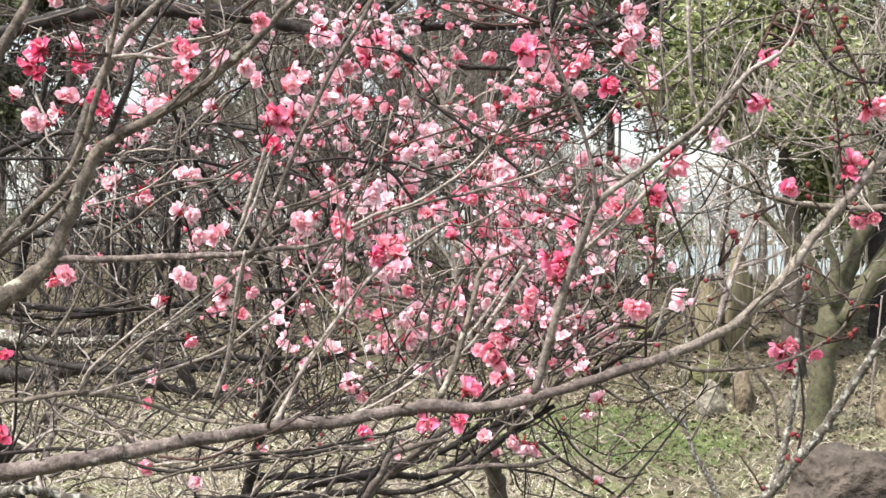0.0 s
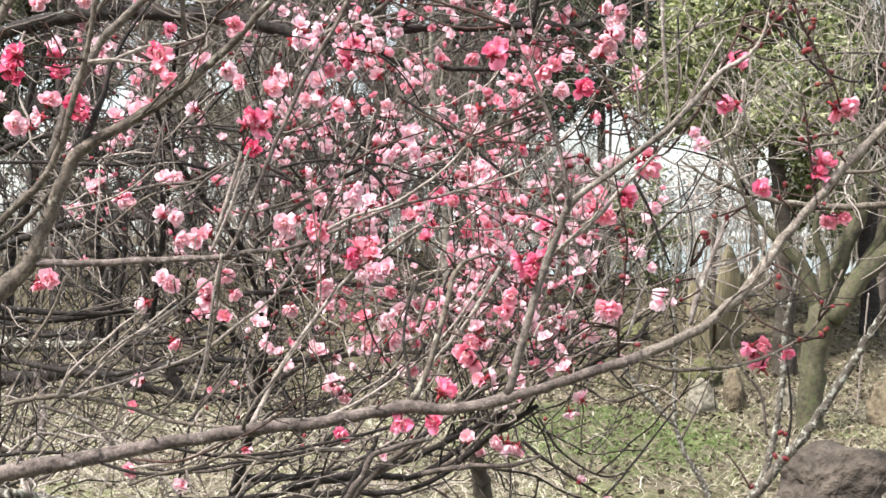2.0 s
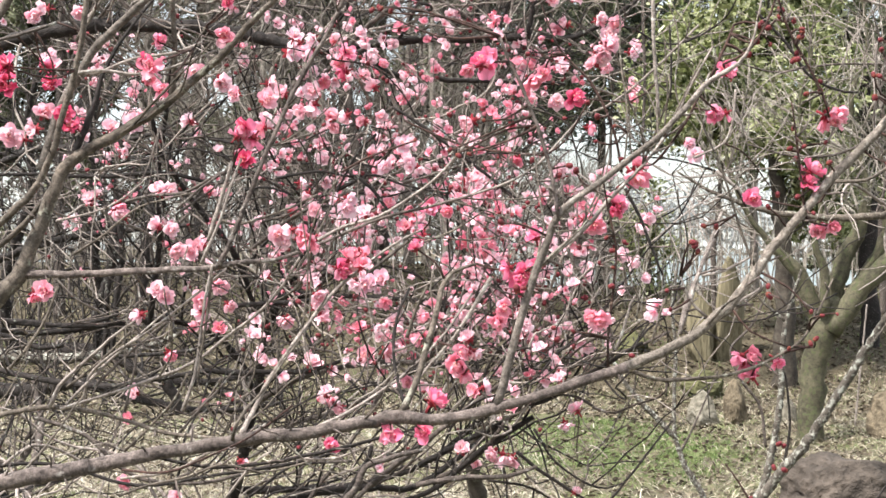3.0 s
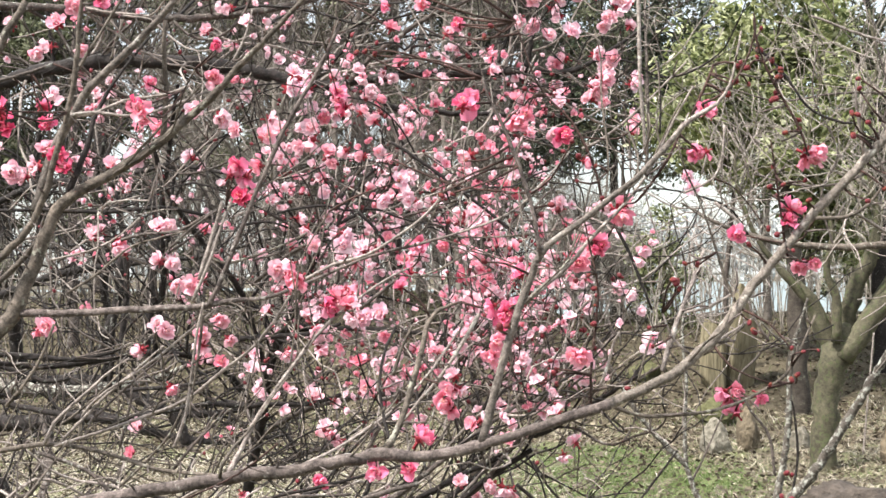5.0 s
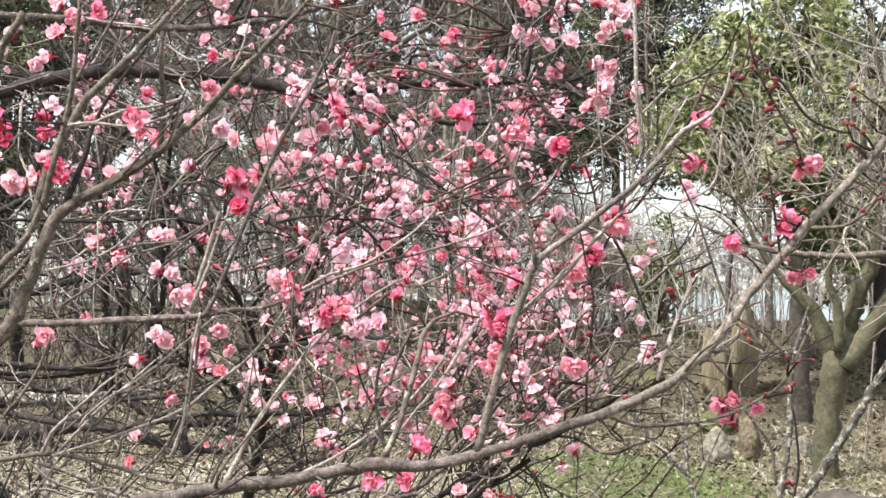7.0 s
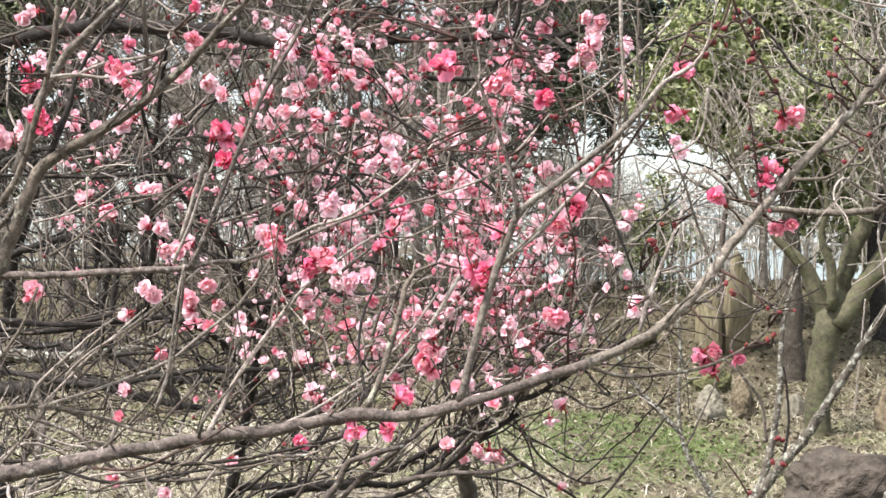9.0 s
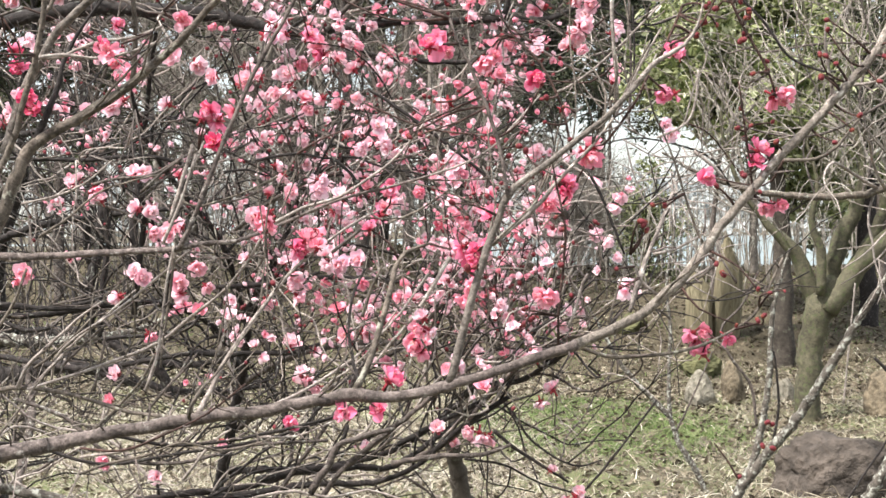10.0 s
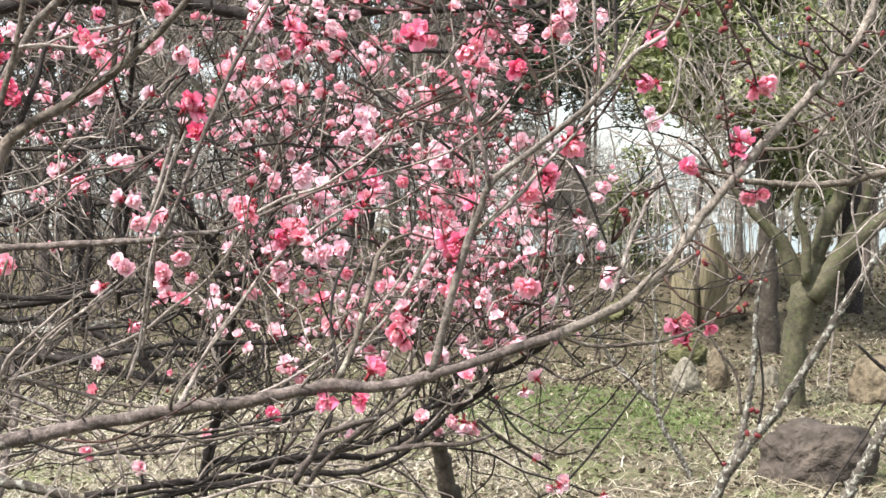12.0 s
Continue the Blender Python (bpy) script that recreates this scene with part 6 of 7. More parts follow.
B.append(branch(pale_plum, [(-0.362, 3.413, 1.318, 0.0058), (-0.304, 3.338, 1.398, 0.0068), (-0.198, 3.266, 1.401, 0.0056), (-0.074, 3.194, 1.399, 0.0049), (0.057, 3.120, 1.390, 0.0042)], BARK_DARK))
B.append(branch(pale_plum, [(-0.564, 3.315, 1.597, 0.0051), (-0.568, 3.266, 1.669, 0.0050), (-0.547, 3.217, 1.762, 0.0049), (-0.527, 3.169, 1.853, 0.0043), (-0.507, 3.120, 1.918, 0.0037)], BARK_DARK))
B.append(branch(pale_plum, [(-0.620, 3.413, 1.316, 0.0070), (-0.601, 3.379, 1.420, 0.0069), (-0.582, 3.348, 1.522, 0.0063), (-0.579, 3.315, 1.596, 0.0056)], BARK_DARK))
B.append(branch(pale_plum, [(-0.765, 3.705, 1.243, 0.0063), (-0.758, 3.705, 1.355, 0.0082), (-0.744, 3.705, 1.481, 0.0076), (-0.751, 3.705, 1.606, 0.0063), (-0.772, 3.705, 1.731, 0.0050)], BARK_DARK))
B.append(branch(pale_plum, [(-0.859, 2.925, 1.649, 0.0035), (-0.749, 2.925, 1.650, 0.0035), (-0.617, 2.925, 1.645, 0.0040), (-0.496, 2.925, 1.652, 0.0040), (-0.397, 2.925, 1.630, 0.0035)], BARK_DARK))
B.append(branch(pale_plum, [(-0.277, 3.315, 1.598, 0.0039), (-0.178, 3.315, 1.636, 0.0045), (-0.054, 3.315, 1.699, 0.0045), (0.020, 3.315, 1.712, 0.0039)], BARK_DARK))
B.append(branch(pale_plum, [(-0.354, 3.120, 1.499, 0.0042), (-0.251, 3.022, 1.568, 0.0041), (-0.144, 2.925, 1.610, 0.0035), (-0.023, 2.827, 1.628, 0.0029), (0.081, 2.730, 1.655, 0.0023)], BARK_MID))
B.append(branch(pale_plum, [(-0.038, 2.535, 1.743, 0.0026), (0.019, 2.535, 1.706, 0.0030), (0.076, 2.535, 1.663, 0.0030), (0.123, 2.535, 1.626, 0.0026), (0.171, 2.535, 1.588, 0.0022)], BARK_DARK))
B.append(branch(pale_plum, [(-0.196, 2.925, 1.037, 0.0050), (-0.278, 2.861, 1.014, 0.0056), (-0.398, 2.794, 1.013, 0.0068), (-0.544, 2.730, 1.002, 0.0073)], BARK_DARK))
B.append(branch(pale_plum, [(-1.0, 3.120, 0.95, 0.02), (-0.679, 2.438, 1.089, 0.0089), (-0.624, 2.438, 1.084, 0.0089), (-0.560, 2.438, 1.071, 0.0089), (-0.486, 2.438, 1.048, 0.0084), (-0.404, 2.438, 1.005, 0.0078)], BARK_LICHEN))
B.append(branch(pale_plum, [(-0.493, 2.827, 0.958, 0.0076), (-0.380, 2.800, 0.996, 0.0069), (-0.270, 2.771, 1.017, 0.0068), (-0.151, 2.744, 1.037, 0.0060), (-0.044, 2.716, 1.044, 0.0053), (0.040, 2.689, 1.080, 0.0046), (0.112, 2.660, 1.145, 0.0054), (0.204, 2.633, 1.209, 0.0045)], BARK_DARK))
B.append(branch(pale_plum, [(-0.590, 2.340, 1.244, 0.0032), (-0.512, 2.340, 1.216, 0.0032), (-0.434, 2.340, 1.152, 0.0032), (-0.328, 2.340, 1.141, 0.0032), (-0.221, 2.340, 1.167, 0.0028), (-0.096, 2.340, 1.174, 0.0024)], BARK_MID))
B.append(branch(pale_plum, [(-0.206, 2.535, 1.042, 0.0039), (-0.168, 2.535, 1.100, 0.0039), (-0.130, 2.535, 1.148, 0.0034), (-0.073, 2.535, 1.235, 0.0030), (-0.017, 2.535, 1.340, 0.0026)], BARK_MID))
B.append(branch(pale_plum, [(0.199, 2.535, 1.200, 0.0026), (0.238, 2.535, 1.141, 0.0019), (0.306, 2.535, 1.100, 0.0017), (0.354, 2.535, 1.109, 0.0013)], BARK_DARK))
B.append(branch(pale_plum, [(0.121, 2.535, 1.113, 0.0022), (0.190, 2.558, 1.098, 0.0020), (0.250, 2.584, 1.063, 0.0018), (0.321, 2.609, 1.038, 0.0016), (0.384, 2.633, 1.012, 0.0013)], BARK_DARK))
B.append(branch(pale_plum, [(0.353, 3.822, 0.775, 0.0032), (0.442, 3.822, 0.829, 0.0032), (0.531, 3.822, 0.931, 0.0032), (0.634, 3.822, 1.063, 0.0026)], BARK_DARK))

for x, y, z, s in ((-0.644, 2.607, 1.740, 0.044), (-0.636, 2.523, 1.706, 0.038), (-0.709, 2.523, 1.737, 0.033), (-0.679, 2.521, 1.696, 0.042), (-0.655, 2.523, 1.688, 0.034), (-0.675, 3.085, 1.603, 0.042), (-0.661, 3.085, 1.612, 0.035), (-0.473, 2.397, 1.564, 0.029), (-0.460, 2.397, 1.555, 0.027), (-0.471, 2.523, 1.714, 0.040), (-0.452, 2.523, 1.727, 0.036), (-0.509, 2.523, 1.706, 0.034), (-0.369, 2.523, 1.799, 0.038), (-0.325, 2.523, 1.786, 0.040), (-0.318, 2.660, 1.778, 0.034), (-0.264, 2.697, 1.800, 0.037), (-0.255, 2.572, 1.758, 0.041), (-0.221, 2.523, 1.764, 0.034), (-0.163, 2.457, 1.738, 0.043), (-0.164, 2.457, 1.760, 0.034),):
    blossom(pale_plum, x, y, z, s, 'pale', 'double', False)
for x, y, z, s in ((-0.182, 2.457, 1.730, 0.032), (-0.132, 2.397, 1.714, 0.031), (-0.133, 2.523, 1.853, 0.029),):
    blossom(pale_plum, x, y, z, s, 'pale', 'double', False)
for x, y, z, s in ((-0.393, 2.338, 1.594, 0.035), (-0.377, 2.338, 1.598, 0.030), (-0.464, 2.697, 1.544, 0.037), (-0.441, 2.697, 1.541, 0.033), (-0.404, 2.521, 1.501, 0.034), (-0.375, 2.521, 1.503, 0.040), (-0.356, 2.521, 1.511, 0.034), (-0.232, 2.539, 1.529, 0.037), (-0.207, 2.523, 1.535, 0.031), (-0.220, 2.539, 1.518, 0.029), (-0.190, 3.034, 1.636, 0.032), (-0.174, 2.457, 1.593, 0.026), (-0.169, 2.523, 1.567, 0.029), (-0.207, 2.523, 1.567, 0.025), (-0.193, 2.523, 1.614, 0.025), (-0.125, 2.397, 1.698, 0.025), (-0.114, 2.523, 1.727, 0.029), (-0.086, 2.539, 1.719, 0.029), (-0.087, 2.987, 1.824, 0.036), (-0.086, 2.523, 1.793, 0.029),):
    blossom(pale_plum, x, y, z, s, 'pale', 'double', False)
for x, y, z, s in ((-0.057, 2.523, 1.728, 0.025), (-0.075, 2.523, 1.662, 0.025), (-0.423, 2.457, 1.436, 0.034), (-0.408, 2.457, 1.429, 0.034), (-0.372, 2.588, 1.416, 0.039), (-0.368, 2.588, 1.396, 0.035), (-0.325, 2.488, 1.444, 0.036), (-0.313, 2.523, 1.410, 0.027), (-0.454, 2.488, 1.396, 0.034), (-0.260, 2.625, 1.456, 0.028), (-0.255, 2.900, 1.368, 0.037), (-0.162, 2.457, 1.409, 0.037), (-0.158, 2.457, 1.427, 0.034), (-0.153, 2.457, 1.396, 0.032), (-0.178, 2.523, 1.450, 0.029),):
    blossom(pale_plum, x, y, z, s, 'pale', 'double', False)
for x, y, z, s in ((-0.039, 2.697, 1.374, 0.035), (-0.094, 2.814, 1.306, 0.043), (-0.055, 2.697, 1.319, 0.045), (-0.192, 2.734, 1.295, 0.041), (-0.197, 3.294, 1.238, 0.035), (-0.135, 2.457, 1.256, 0.030), (-0.121, 2.457, 1.243, 0.028), (0.097, 2.615, 1.725, 0.044), (0.090, 2.718, 1.709, 0.037), (0.112, 2.943, 1.639, 0.045), (0.095, 2.943, 1.632, 0.040), (0.080, 3.184, 1.630, 0.039), (0.276, 2.987, 1.935, 0.043), (0.294, 2.987, 1.948, 0.039), (0.311, 2.531, 1.828, 0.044), (0.304, 2.531, 1.813, 0.036), (0.319, 2.521, 1.842, 0.036), (0.347, 2.718, 1.888, 0.037), (0.329, 2.718, 1.915, 0.035), (0.251, 2.707, 1.766, 0.039),):
    blossom(pale_plum, x, y, z, s, 'pale', 'double', False)
for x, y, z, s in ((0.206, 2.718, 1.772, 0.029), (0.486, 3.471, 1.846, 0.037), (0.136, 2.547, 1.863, 0.027), (0.067, 1.402, 1.421, 0.019), (0.073, 1.402, 1.409, 0.017), (0.247, 2.857, 1.319, 0.039), (0.260, 2.857, 1.341, 0.037), (0.234, 2.857, 1.306, 0.032), (0.213, 2.488, 1.289, 0.030), (0.226, 2.309, 1.303, 0.028), (0.146, 2.531, 1.155, 0.040), (0.161, 2.531, 1.149, 0.033), (0.131, 2.531, 1.161, 0.033), (0.076, 2.397, 1.183, 0.033), (0.105, 2.718, 1.114, 0.029), (-0.405, 2.547, 1.085, 0.033), (-0.510, 2.718, 1.247, 0.031), (0.011, 2.718, 1.379, 0.029), (0.040, 2.718, 1.375, 0.031),):
    blossom(pale_plum, x, y, z, s, 'pale', 'double', False)
for x, y, z, s in ((-0.399, 2.660, 1.730, 0.036), (-0.228, 2.697, 1.856, 0.045), (-0.208, 2.697, 1.869, 0.043), (-0.188, 2.621, 1.843, 0.036), (-0.144, 2.229, 1.815, 0.029), (-0.211, 2.621, 1.872, 0.034), (-0.055, 2.521, 1.454, 0.036), (-0.073, 2.256, 1.450, 0.034), (-0.061, 2.256, 1.455, 0.029), (-0.080, 2.455, 1.560, 0.032), (-0.095, 2.180, 1.562, 0.031), (-0.091, 2.180, 1.577, 0.025), (-0.022, 2.553, 1.679, 0.035), (-0.053, 2.621, 1.649, 0.032), (-0.010, 2.621, 1.655, 0.028), (0.005, 2.621, 1.644, 0.026), (0.240, 3.184, 1.916, 0.039), (0.485, 3.471, 1.954, 0.039), (0.506, 3.600, 1.904, 0.022), (0.500, 2.773, 1.695, 0.029),):
    blossom(pale_plum, x, y, z, s, 'white', 'double', False)
for x, y, z, s in ((0.488, 2.621, 1.666, 0.032), (0.270, 2.521, 1.232, 0.034), (0.248, 2.488, 1.214, 0.028), (0.198, 2.621, 1.340, 0.030), (0.109, 2.336, 1.289, 0.027), (0.117, 2.621, 1.438, 0.028), (0.257, 2.621, 1.816, 0.032), (-0.145, 2.229, 1.796, 0.025), (-0.137, 2.621, 1.589, 0.028), (-0.103, 2.621, 1.540, 0.032),):
    blossom(pale_plum, x, y, z, s, 'white', 'double', False)
for x, y, z, s in ((-0.626, 2.552, 1.436, 0.041), (-0.822, 3.200, 1.408, 0.041), (-0.470, 2.397, 1.575, 0.025), (-0.357, 2.718, 1.360, 0.029), (-0.449, 2.718, 1.316, 0.031), (-0.106, 2.734, 1.357, 0.035), (-0.145, 2.457, 1.261, 0.026), (-0.169, 2.718, 1.805, 0.033), (-0.463, 2.404, 1.134, 0.031), (-0.521, 2.718, 1.199, 0.025), (-0.320, 2.718, 1.120, 0.027), (0.053, 2.264, 1.562, 0.026), (0.081, 2.718, 1.513, 0.031), (0.107, 2.718, 1.503, 0.029), (0.127, 2.718, 1.492, 0.031), (0.220, 3.888, 1.480, 0.041), (0.107, 2.718, 1.482, 0.025), (0.173, 2.718, 1.533, 0.029), (0.150, 2.718, 1.273, 0.033), (0.097, 2.375, 1.278, 0.031),):
    blossom(pale_plum, x, y, z, s, 'rose', 'double', False)
for x, y, z, s in ((0.058, 2.036, 1.349, 0.026), (-0.019, 2.718, 1.262, 0.027), (0.292, 2.531, 1.706, 0.027), (0.098, 3.050, 1.866, 0.035), (0.171, 2.718, 1.726, 0.027), (0.183, 3.350, 1.715, 0.038), (0.182, 2.718, 1.665, 0.029), (0.263, 2.718, 1.636, 0.031), (0.274, 2.718, 1.605, 0.027), (0.223, 2.718, 1.595, 0.027), (-0.021, 2.718, 1.542, 0.033), (-0.005, 2.718, 1.563, 0.029), (-0.051, 2.718, 1.583, 0.029), (-0.004, 1.342, 1.338, 0.014),):
    blossom(pale_plum, x, y, z, s, 'rose', 'double', False)
for x, y, z, s in ((-0.621, 2.718, 2.009, 0.041), (-0.652, 2.718, 1.982, 0.043), (-0.646, 2.718, 2.037, 0.041), (-0.736, 2.718, 1.979, 0.035), (-0.696, 2.718, 1.925, 0.037), (-0.667, 2.718, 1.939, 0.037), (-0.608, 2.718, 1.934, 0.037), (-0.337, 2.718, 2.006, 0.031), (-0.381, 2.718, 1.964, 0.029), (-0.200, 2.718, 2.047, 0.035), (-0.140, 2.718, 2.036, 0.033), (0.214, 2.718, 2.015, 0.037), (0.220, 2.718, 1.974, 0.033), (0.209, 2.718, 1.962, 0.029), (0.261, 2.718, 2.014, 0.033), (0.250, 2.718, 1.999, 0.031), (0.244, 2.718, 1.951, 0.031), (0.335, 2.718, 2.026, 0.037), (0.370, 2.718, 2.023, 0.039), (0.359, 2.718, 1.983, 0.037),):
    blossom(pale_plum, x, y, z, s, 'pale', 'double', False)
for x, y, z, s in ((0.344, 2.718, 1.967, 0.031), (0.392, 2.718, 1.966, 0.029), (0.358, 2.718, 1.909, 0.033), (0.322, 2.521, 1.846, 0.040), (0.316, 2.521, 1.827, 0.034), (0.344, 2.718, 1.830, 0.025), (0.518, 3.668, 1.994, 0.042), (0.507, 3.600, 1.883, 0.038), (0.204, 2.718, 2.038, 0.035), (0.235, 2.718, 2.036, 0.031), (0.193, 2.718, 1.980, 0.031), (0.265, 2.718, 1.984, 0.029), (0.277, 2.718, 2.037, 0.029),):
    blossom(pale_plum, x, y, z, s, 'pale', 'double', False)
for x, y, z, s in ((0.286, 2.718, 1.957, 0.037), (0.297, 2.718, 2.026, 0.031), (0.387, 2.718, 2.008, 0.043), (0.407, 2.718, 2.025, 0.029), (0.370, 2.718, 1.999, 0.031),):
    blossom(pale_plum, x, y, z, s, 'white', 'double', False)

# finer branches and twigs, and the smaller flowers among them
rg = np.random.default_rng(91)
level2, level3 = [], []
for line in B:
    span = float(np.sum(np.linalg.norm(np.diff(line[:, :3], axis=0), axis=1)))
    for tw in sprout(line, rg, max(2, int(span * 25)), 0.5, (20, 75), 0.06, 0.12, 0.55, 0.0012, 2.1, 10, 0.27, (0.14, 0.0, 0.07), 0.0065):
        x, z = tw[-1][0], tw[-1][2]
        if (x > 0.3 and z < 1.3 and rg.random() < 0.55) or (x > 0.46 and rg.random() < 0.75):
            continue  # dropped to keep the right of the camera's view open
        level2.append(tw)
        level3.extend(sprout(tw, rg, 3, 0.22, (20, 65), 0.08, 0.15, 0.7, 0.0008, 2.05, 5, 0.25, (0.12, 0, 0.08), 0.007))
thin = np.random.default_rng(17)
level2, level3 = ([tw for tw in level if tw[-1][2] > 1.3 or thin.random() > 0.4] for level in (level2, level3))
# blackish and pale barks alternate, standing in for shaded and sunlit twigs
barks = (BARK_DARK, BARK_MID, BARK_DARK, BARK_TWIG, BARK_TWIG)
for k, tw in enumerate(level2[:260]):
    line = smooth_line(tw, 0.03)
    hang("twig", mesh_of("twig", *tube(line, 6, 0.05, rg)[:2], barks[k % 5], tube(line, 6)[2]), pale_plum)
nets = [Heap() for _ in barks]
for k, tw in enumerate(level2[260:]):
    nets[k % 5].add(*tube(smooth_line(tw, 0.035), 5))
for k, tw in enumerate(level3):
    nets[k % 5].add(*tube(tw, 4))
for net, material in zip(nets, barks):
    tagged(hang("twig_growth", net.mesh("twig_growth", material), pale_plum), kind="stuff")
heap = {tint: Heap() for tint in LOOK}
middle = []
for tw in level2 + level3:
    x, z = tw[-1][0], tw[-1][2]
    core = -0.26 < x < 0.36 and 1.24 < z < 1.98 and rg.random() < (0.45 if z < 1.47 else 1)
    if x > 0.27 and z < 1.22:
        continue
    if core or (-0.85 < x <= -0.26 and z > 1.38 and rg.random() < (0.36 if z > 1.57 else 0.14)):
        middle.append(tw)
strewn(middle, rg, 1180, 0.027, ("pale", "pale", "rose", "pale", "pale"), heap)
strewn(middle, rg, 800, 0.017, ("pale", "rose", "pale", "rose"), heap)
buds = Heap()
bv, bf = ball(0.5, 1.25, 0.0, 6, 4)
for _ in range(850):
    tw = middle[int(rg.integers(0, len(middle)))]
    p = tw[int(rg.integers(1, len(tw)))][:3] + rg.normal(0, 0.004, 3)
    turn = np.array(facing(rg, 0.1).to_track_quat("Z", "Y").to_matrix())
    buds.add(np.array(bv) @ turn.T * rg.uniform(0.0045, 0.0095) + p, bf)
tagged(hang("small_bud_growth", buds.mesh("small_bud_growth", BUD_RED), pale_plum), kind="stuff")
for tint, h in heap.items():
    if h.n:
        tagged(hang("small_blossoms", h.mesh("small_blossoms", LOOK[tint]), pale_plum), kind="stuff")

spurs(pale_plum, B + level2 + level3, BARK_MID, 0.5)

branch(pale_plum, [(0.193, 3.042, -0.06, 0.045), (0.173, 3.003, 0.4, 0.03), (0.156, 2.964, 0.817, 0.0222), (0.143, 2.945, 0.867, 0.0210), (0.131, 2.925, 0.940, 0.0199), (0.118, 2.905, 1.000, 0.0178), (0.107, 2.886, 1.059, 0.0157), (0.100, 2.866, 1.101, 0.0127), (0.105, 2.847, 1.136, 0.0087), (0.136, 2.827, 1.182, 0.0053)], BARK_TRUNK, 0.014, 10, 0.09)
branch(pale_plum, [(-0.097, 2.047, 1.146, 0.0056), (-0.071, 2.047, 1.184, 0.0049), (-0.061, 2.047, 1.208, 0.0042), (-0.020, 2.047, 1.222, 0.0035), (0.017, 2.047, 1.231, 0.0028)], BARK_MID)
branch(pale_plum, [(-0.231, 2.535, 1.080, 0.0078), (-0.152, 2.594, 1.087, 0.0071), (-0.071, 2.652, 1.083, 0.0065), (-0.003, 2.710, 1.075, 0.0058), (0.088, 2.769, 1.129, 0.0051), (0.154, 2.827, 1.168, 0.0043)], BARK_DARK)
branch(pale_plum, [(0.699, 3.120, 1.994, 0.0032), (0.759, 3.120, 1.932, 0.0030), (0.809, 3.120, 1.862, 0.0029), (0.869, 3.120, 1.830, 0.0028), (0.910, 3.120, 1.825, 0.0027)], BARK_DARK)
branch(pale_plum, [(-0.951, 3.315, 1.348, 0.0062), (-0.877, 3.315, 1.345, 0.0062), (-0.802, 3.315, 1.336, 0.0056), (-0.727, 3.315, 1.342, 0.0051), (-0.664, 3.315, 1.361, 0.0039)], BARK_DARK)
branch(pale_plum, [(-1.009, 3.510, 1.313, 0.0060), (-0.944, 3.510, 1.293, 0.0060), (-0.891, 3.510, 1.273, 0.0054), (-0.838, 3.510, 1.280, 0.0048)], BARK_DARK)
branch(pale_plum, [(-0.863, 3.900, 1.291, 0.0119), (-0.854, 3.900, 1.328, 0.0119), (-0.838, 3.900, 1.380, 0.0126), (-0.815, 3.900, 1.438, 0.0126), (-0.804, 3.900, 1.526, 0.0113), (-0.796, 3.900, 1.614, 0.0086), (-0.806, 3.900, 1.716, 0.0060)], BARK_DARK)
branch(pale_plum, [(-0.740, 3.900, 1.321, 0.0119), (-0.735, 3.900, 1.380, 0.0126), (-0.724, 3.900, 1.438, 0.0126), (-0.719, 3.900, 1.526, 0.0113), (-0.708, 3.900, 1.629, 0.0086), (-0.718, 3.900, 1.731, 0.0060)], BARK_DARK)
branch(pale_plum, [(-0.583, 2.925, 1.295, 0.0045), (-0.506, 2.925, 1.301, 0.0040), (-0.418, 2.925, 1.312, 0.0035), (-0.385, 2.925, 1.345, 0.0030)], BARK_DARK)
branch(pale_plum, [(-0.352, 2.925, 1.394, 0.0050), (-0.286, 2.925, 1.398, 0.0050), (-0.220, 2.925, 1.402, 0.0045), (-0.154, 2.925, 1.422, 0.0030)], BARK_DARK)
branch(pale_plum, [(-0.478, 3.315, 1.236, 0.0062), (-0.403, 3.315, 1.230, 0.0062), (-0.328, 3.315, 1.233, 0.0056), (-0.253, 3.315, 1.233, 0.0056), (-0.178, 3.315, 1.255, 0.0039)], BARK_DARK)
branch(pale_plum, [(-0.756, 4.290, 1.140, 0.0175), (-0.724, 4.290, 1.091, 0.0160), (-0.700, 4.290, 1.034, 0.0146)], BARK_DARK)
branch(pale_plum, [(-0.101, 2.535, 1.628, 0.0030), (-0.072, 2.535, 1.604, 0.0030), (-0.048, 2.535, 1.571, 0.0026), (-0.039, 2.535, 1.552, 0.0017)], BARK_DARK)
branch(pale_plum, [(0.171, 2.535, 1.161, 0.0034), (0.205, 2.535, 1.132, 0.0030), (0.258, 2.535, 1.097, 0.0026), (0.297, 2.535, 1.072, 0.0022)], BARK_DARK)
branch(pale_plum, [(0.003, 2.340, 1.137, 0.0048), (0.075, 2.340, 1.148, 0.0044), (0.146, 2.340, 1.150, 0.0036), (0.191, 2.340, 1.165, 0.0028)], BARK_MID)
branch(pale_plum, [(0.580, 2.925, 1.653, 0.0035), (0.596, 2.925, 1.640, 0.0035), (0.624, 2.925, 1.617, 0.0035), (0.641, 2.925, 1.595, 0.0030)], BARK_TWIG)
branch(pale_plum, [(-0.632, 3.120, 1.741, 0.0037), (-0.598, 3.120, 1.688, 0.0034), (-0.587, 3.120, 1.635, 0.0030), (-0.576, 3.120, 1.587, 0.0027)], BARK_DARK)
branch(pale_plum, [(-0.580, 3.315, 1.761, 0.0034), (-0.582, 3.315, 1.655, 0.0031), (-0.579, 3.315, 1.580, 0.0028)], BARK_DARK)
branch(pale_plum, [(-0.514, 3.120, 1.740, 0.0037), (-0.521, 3.120, 1.681, 0.0032), (-0.532, 3.120, 1.610, 0.0027)], BARK_DARK)
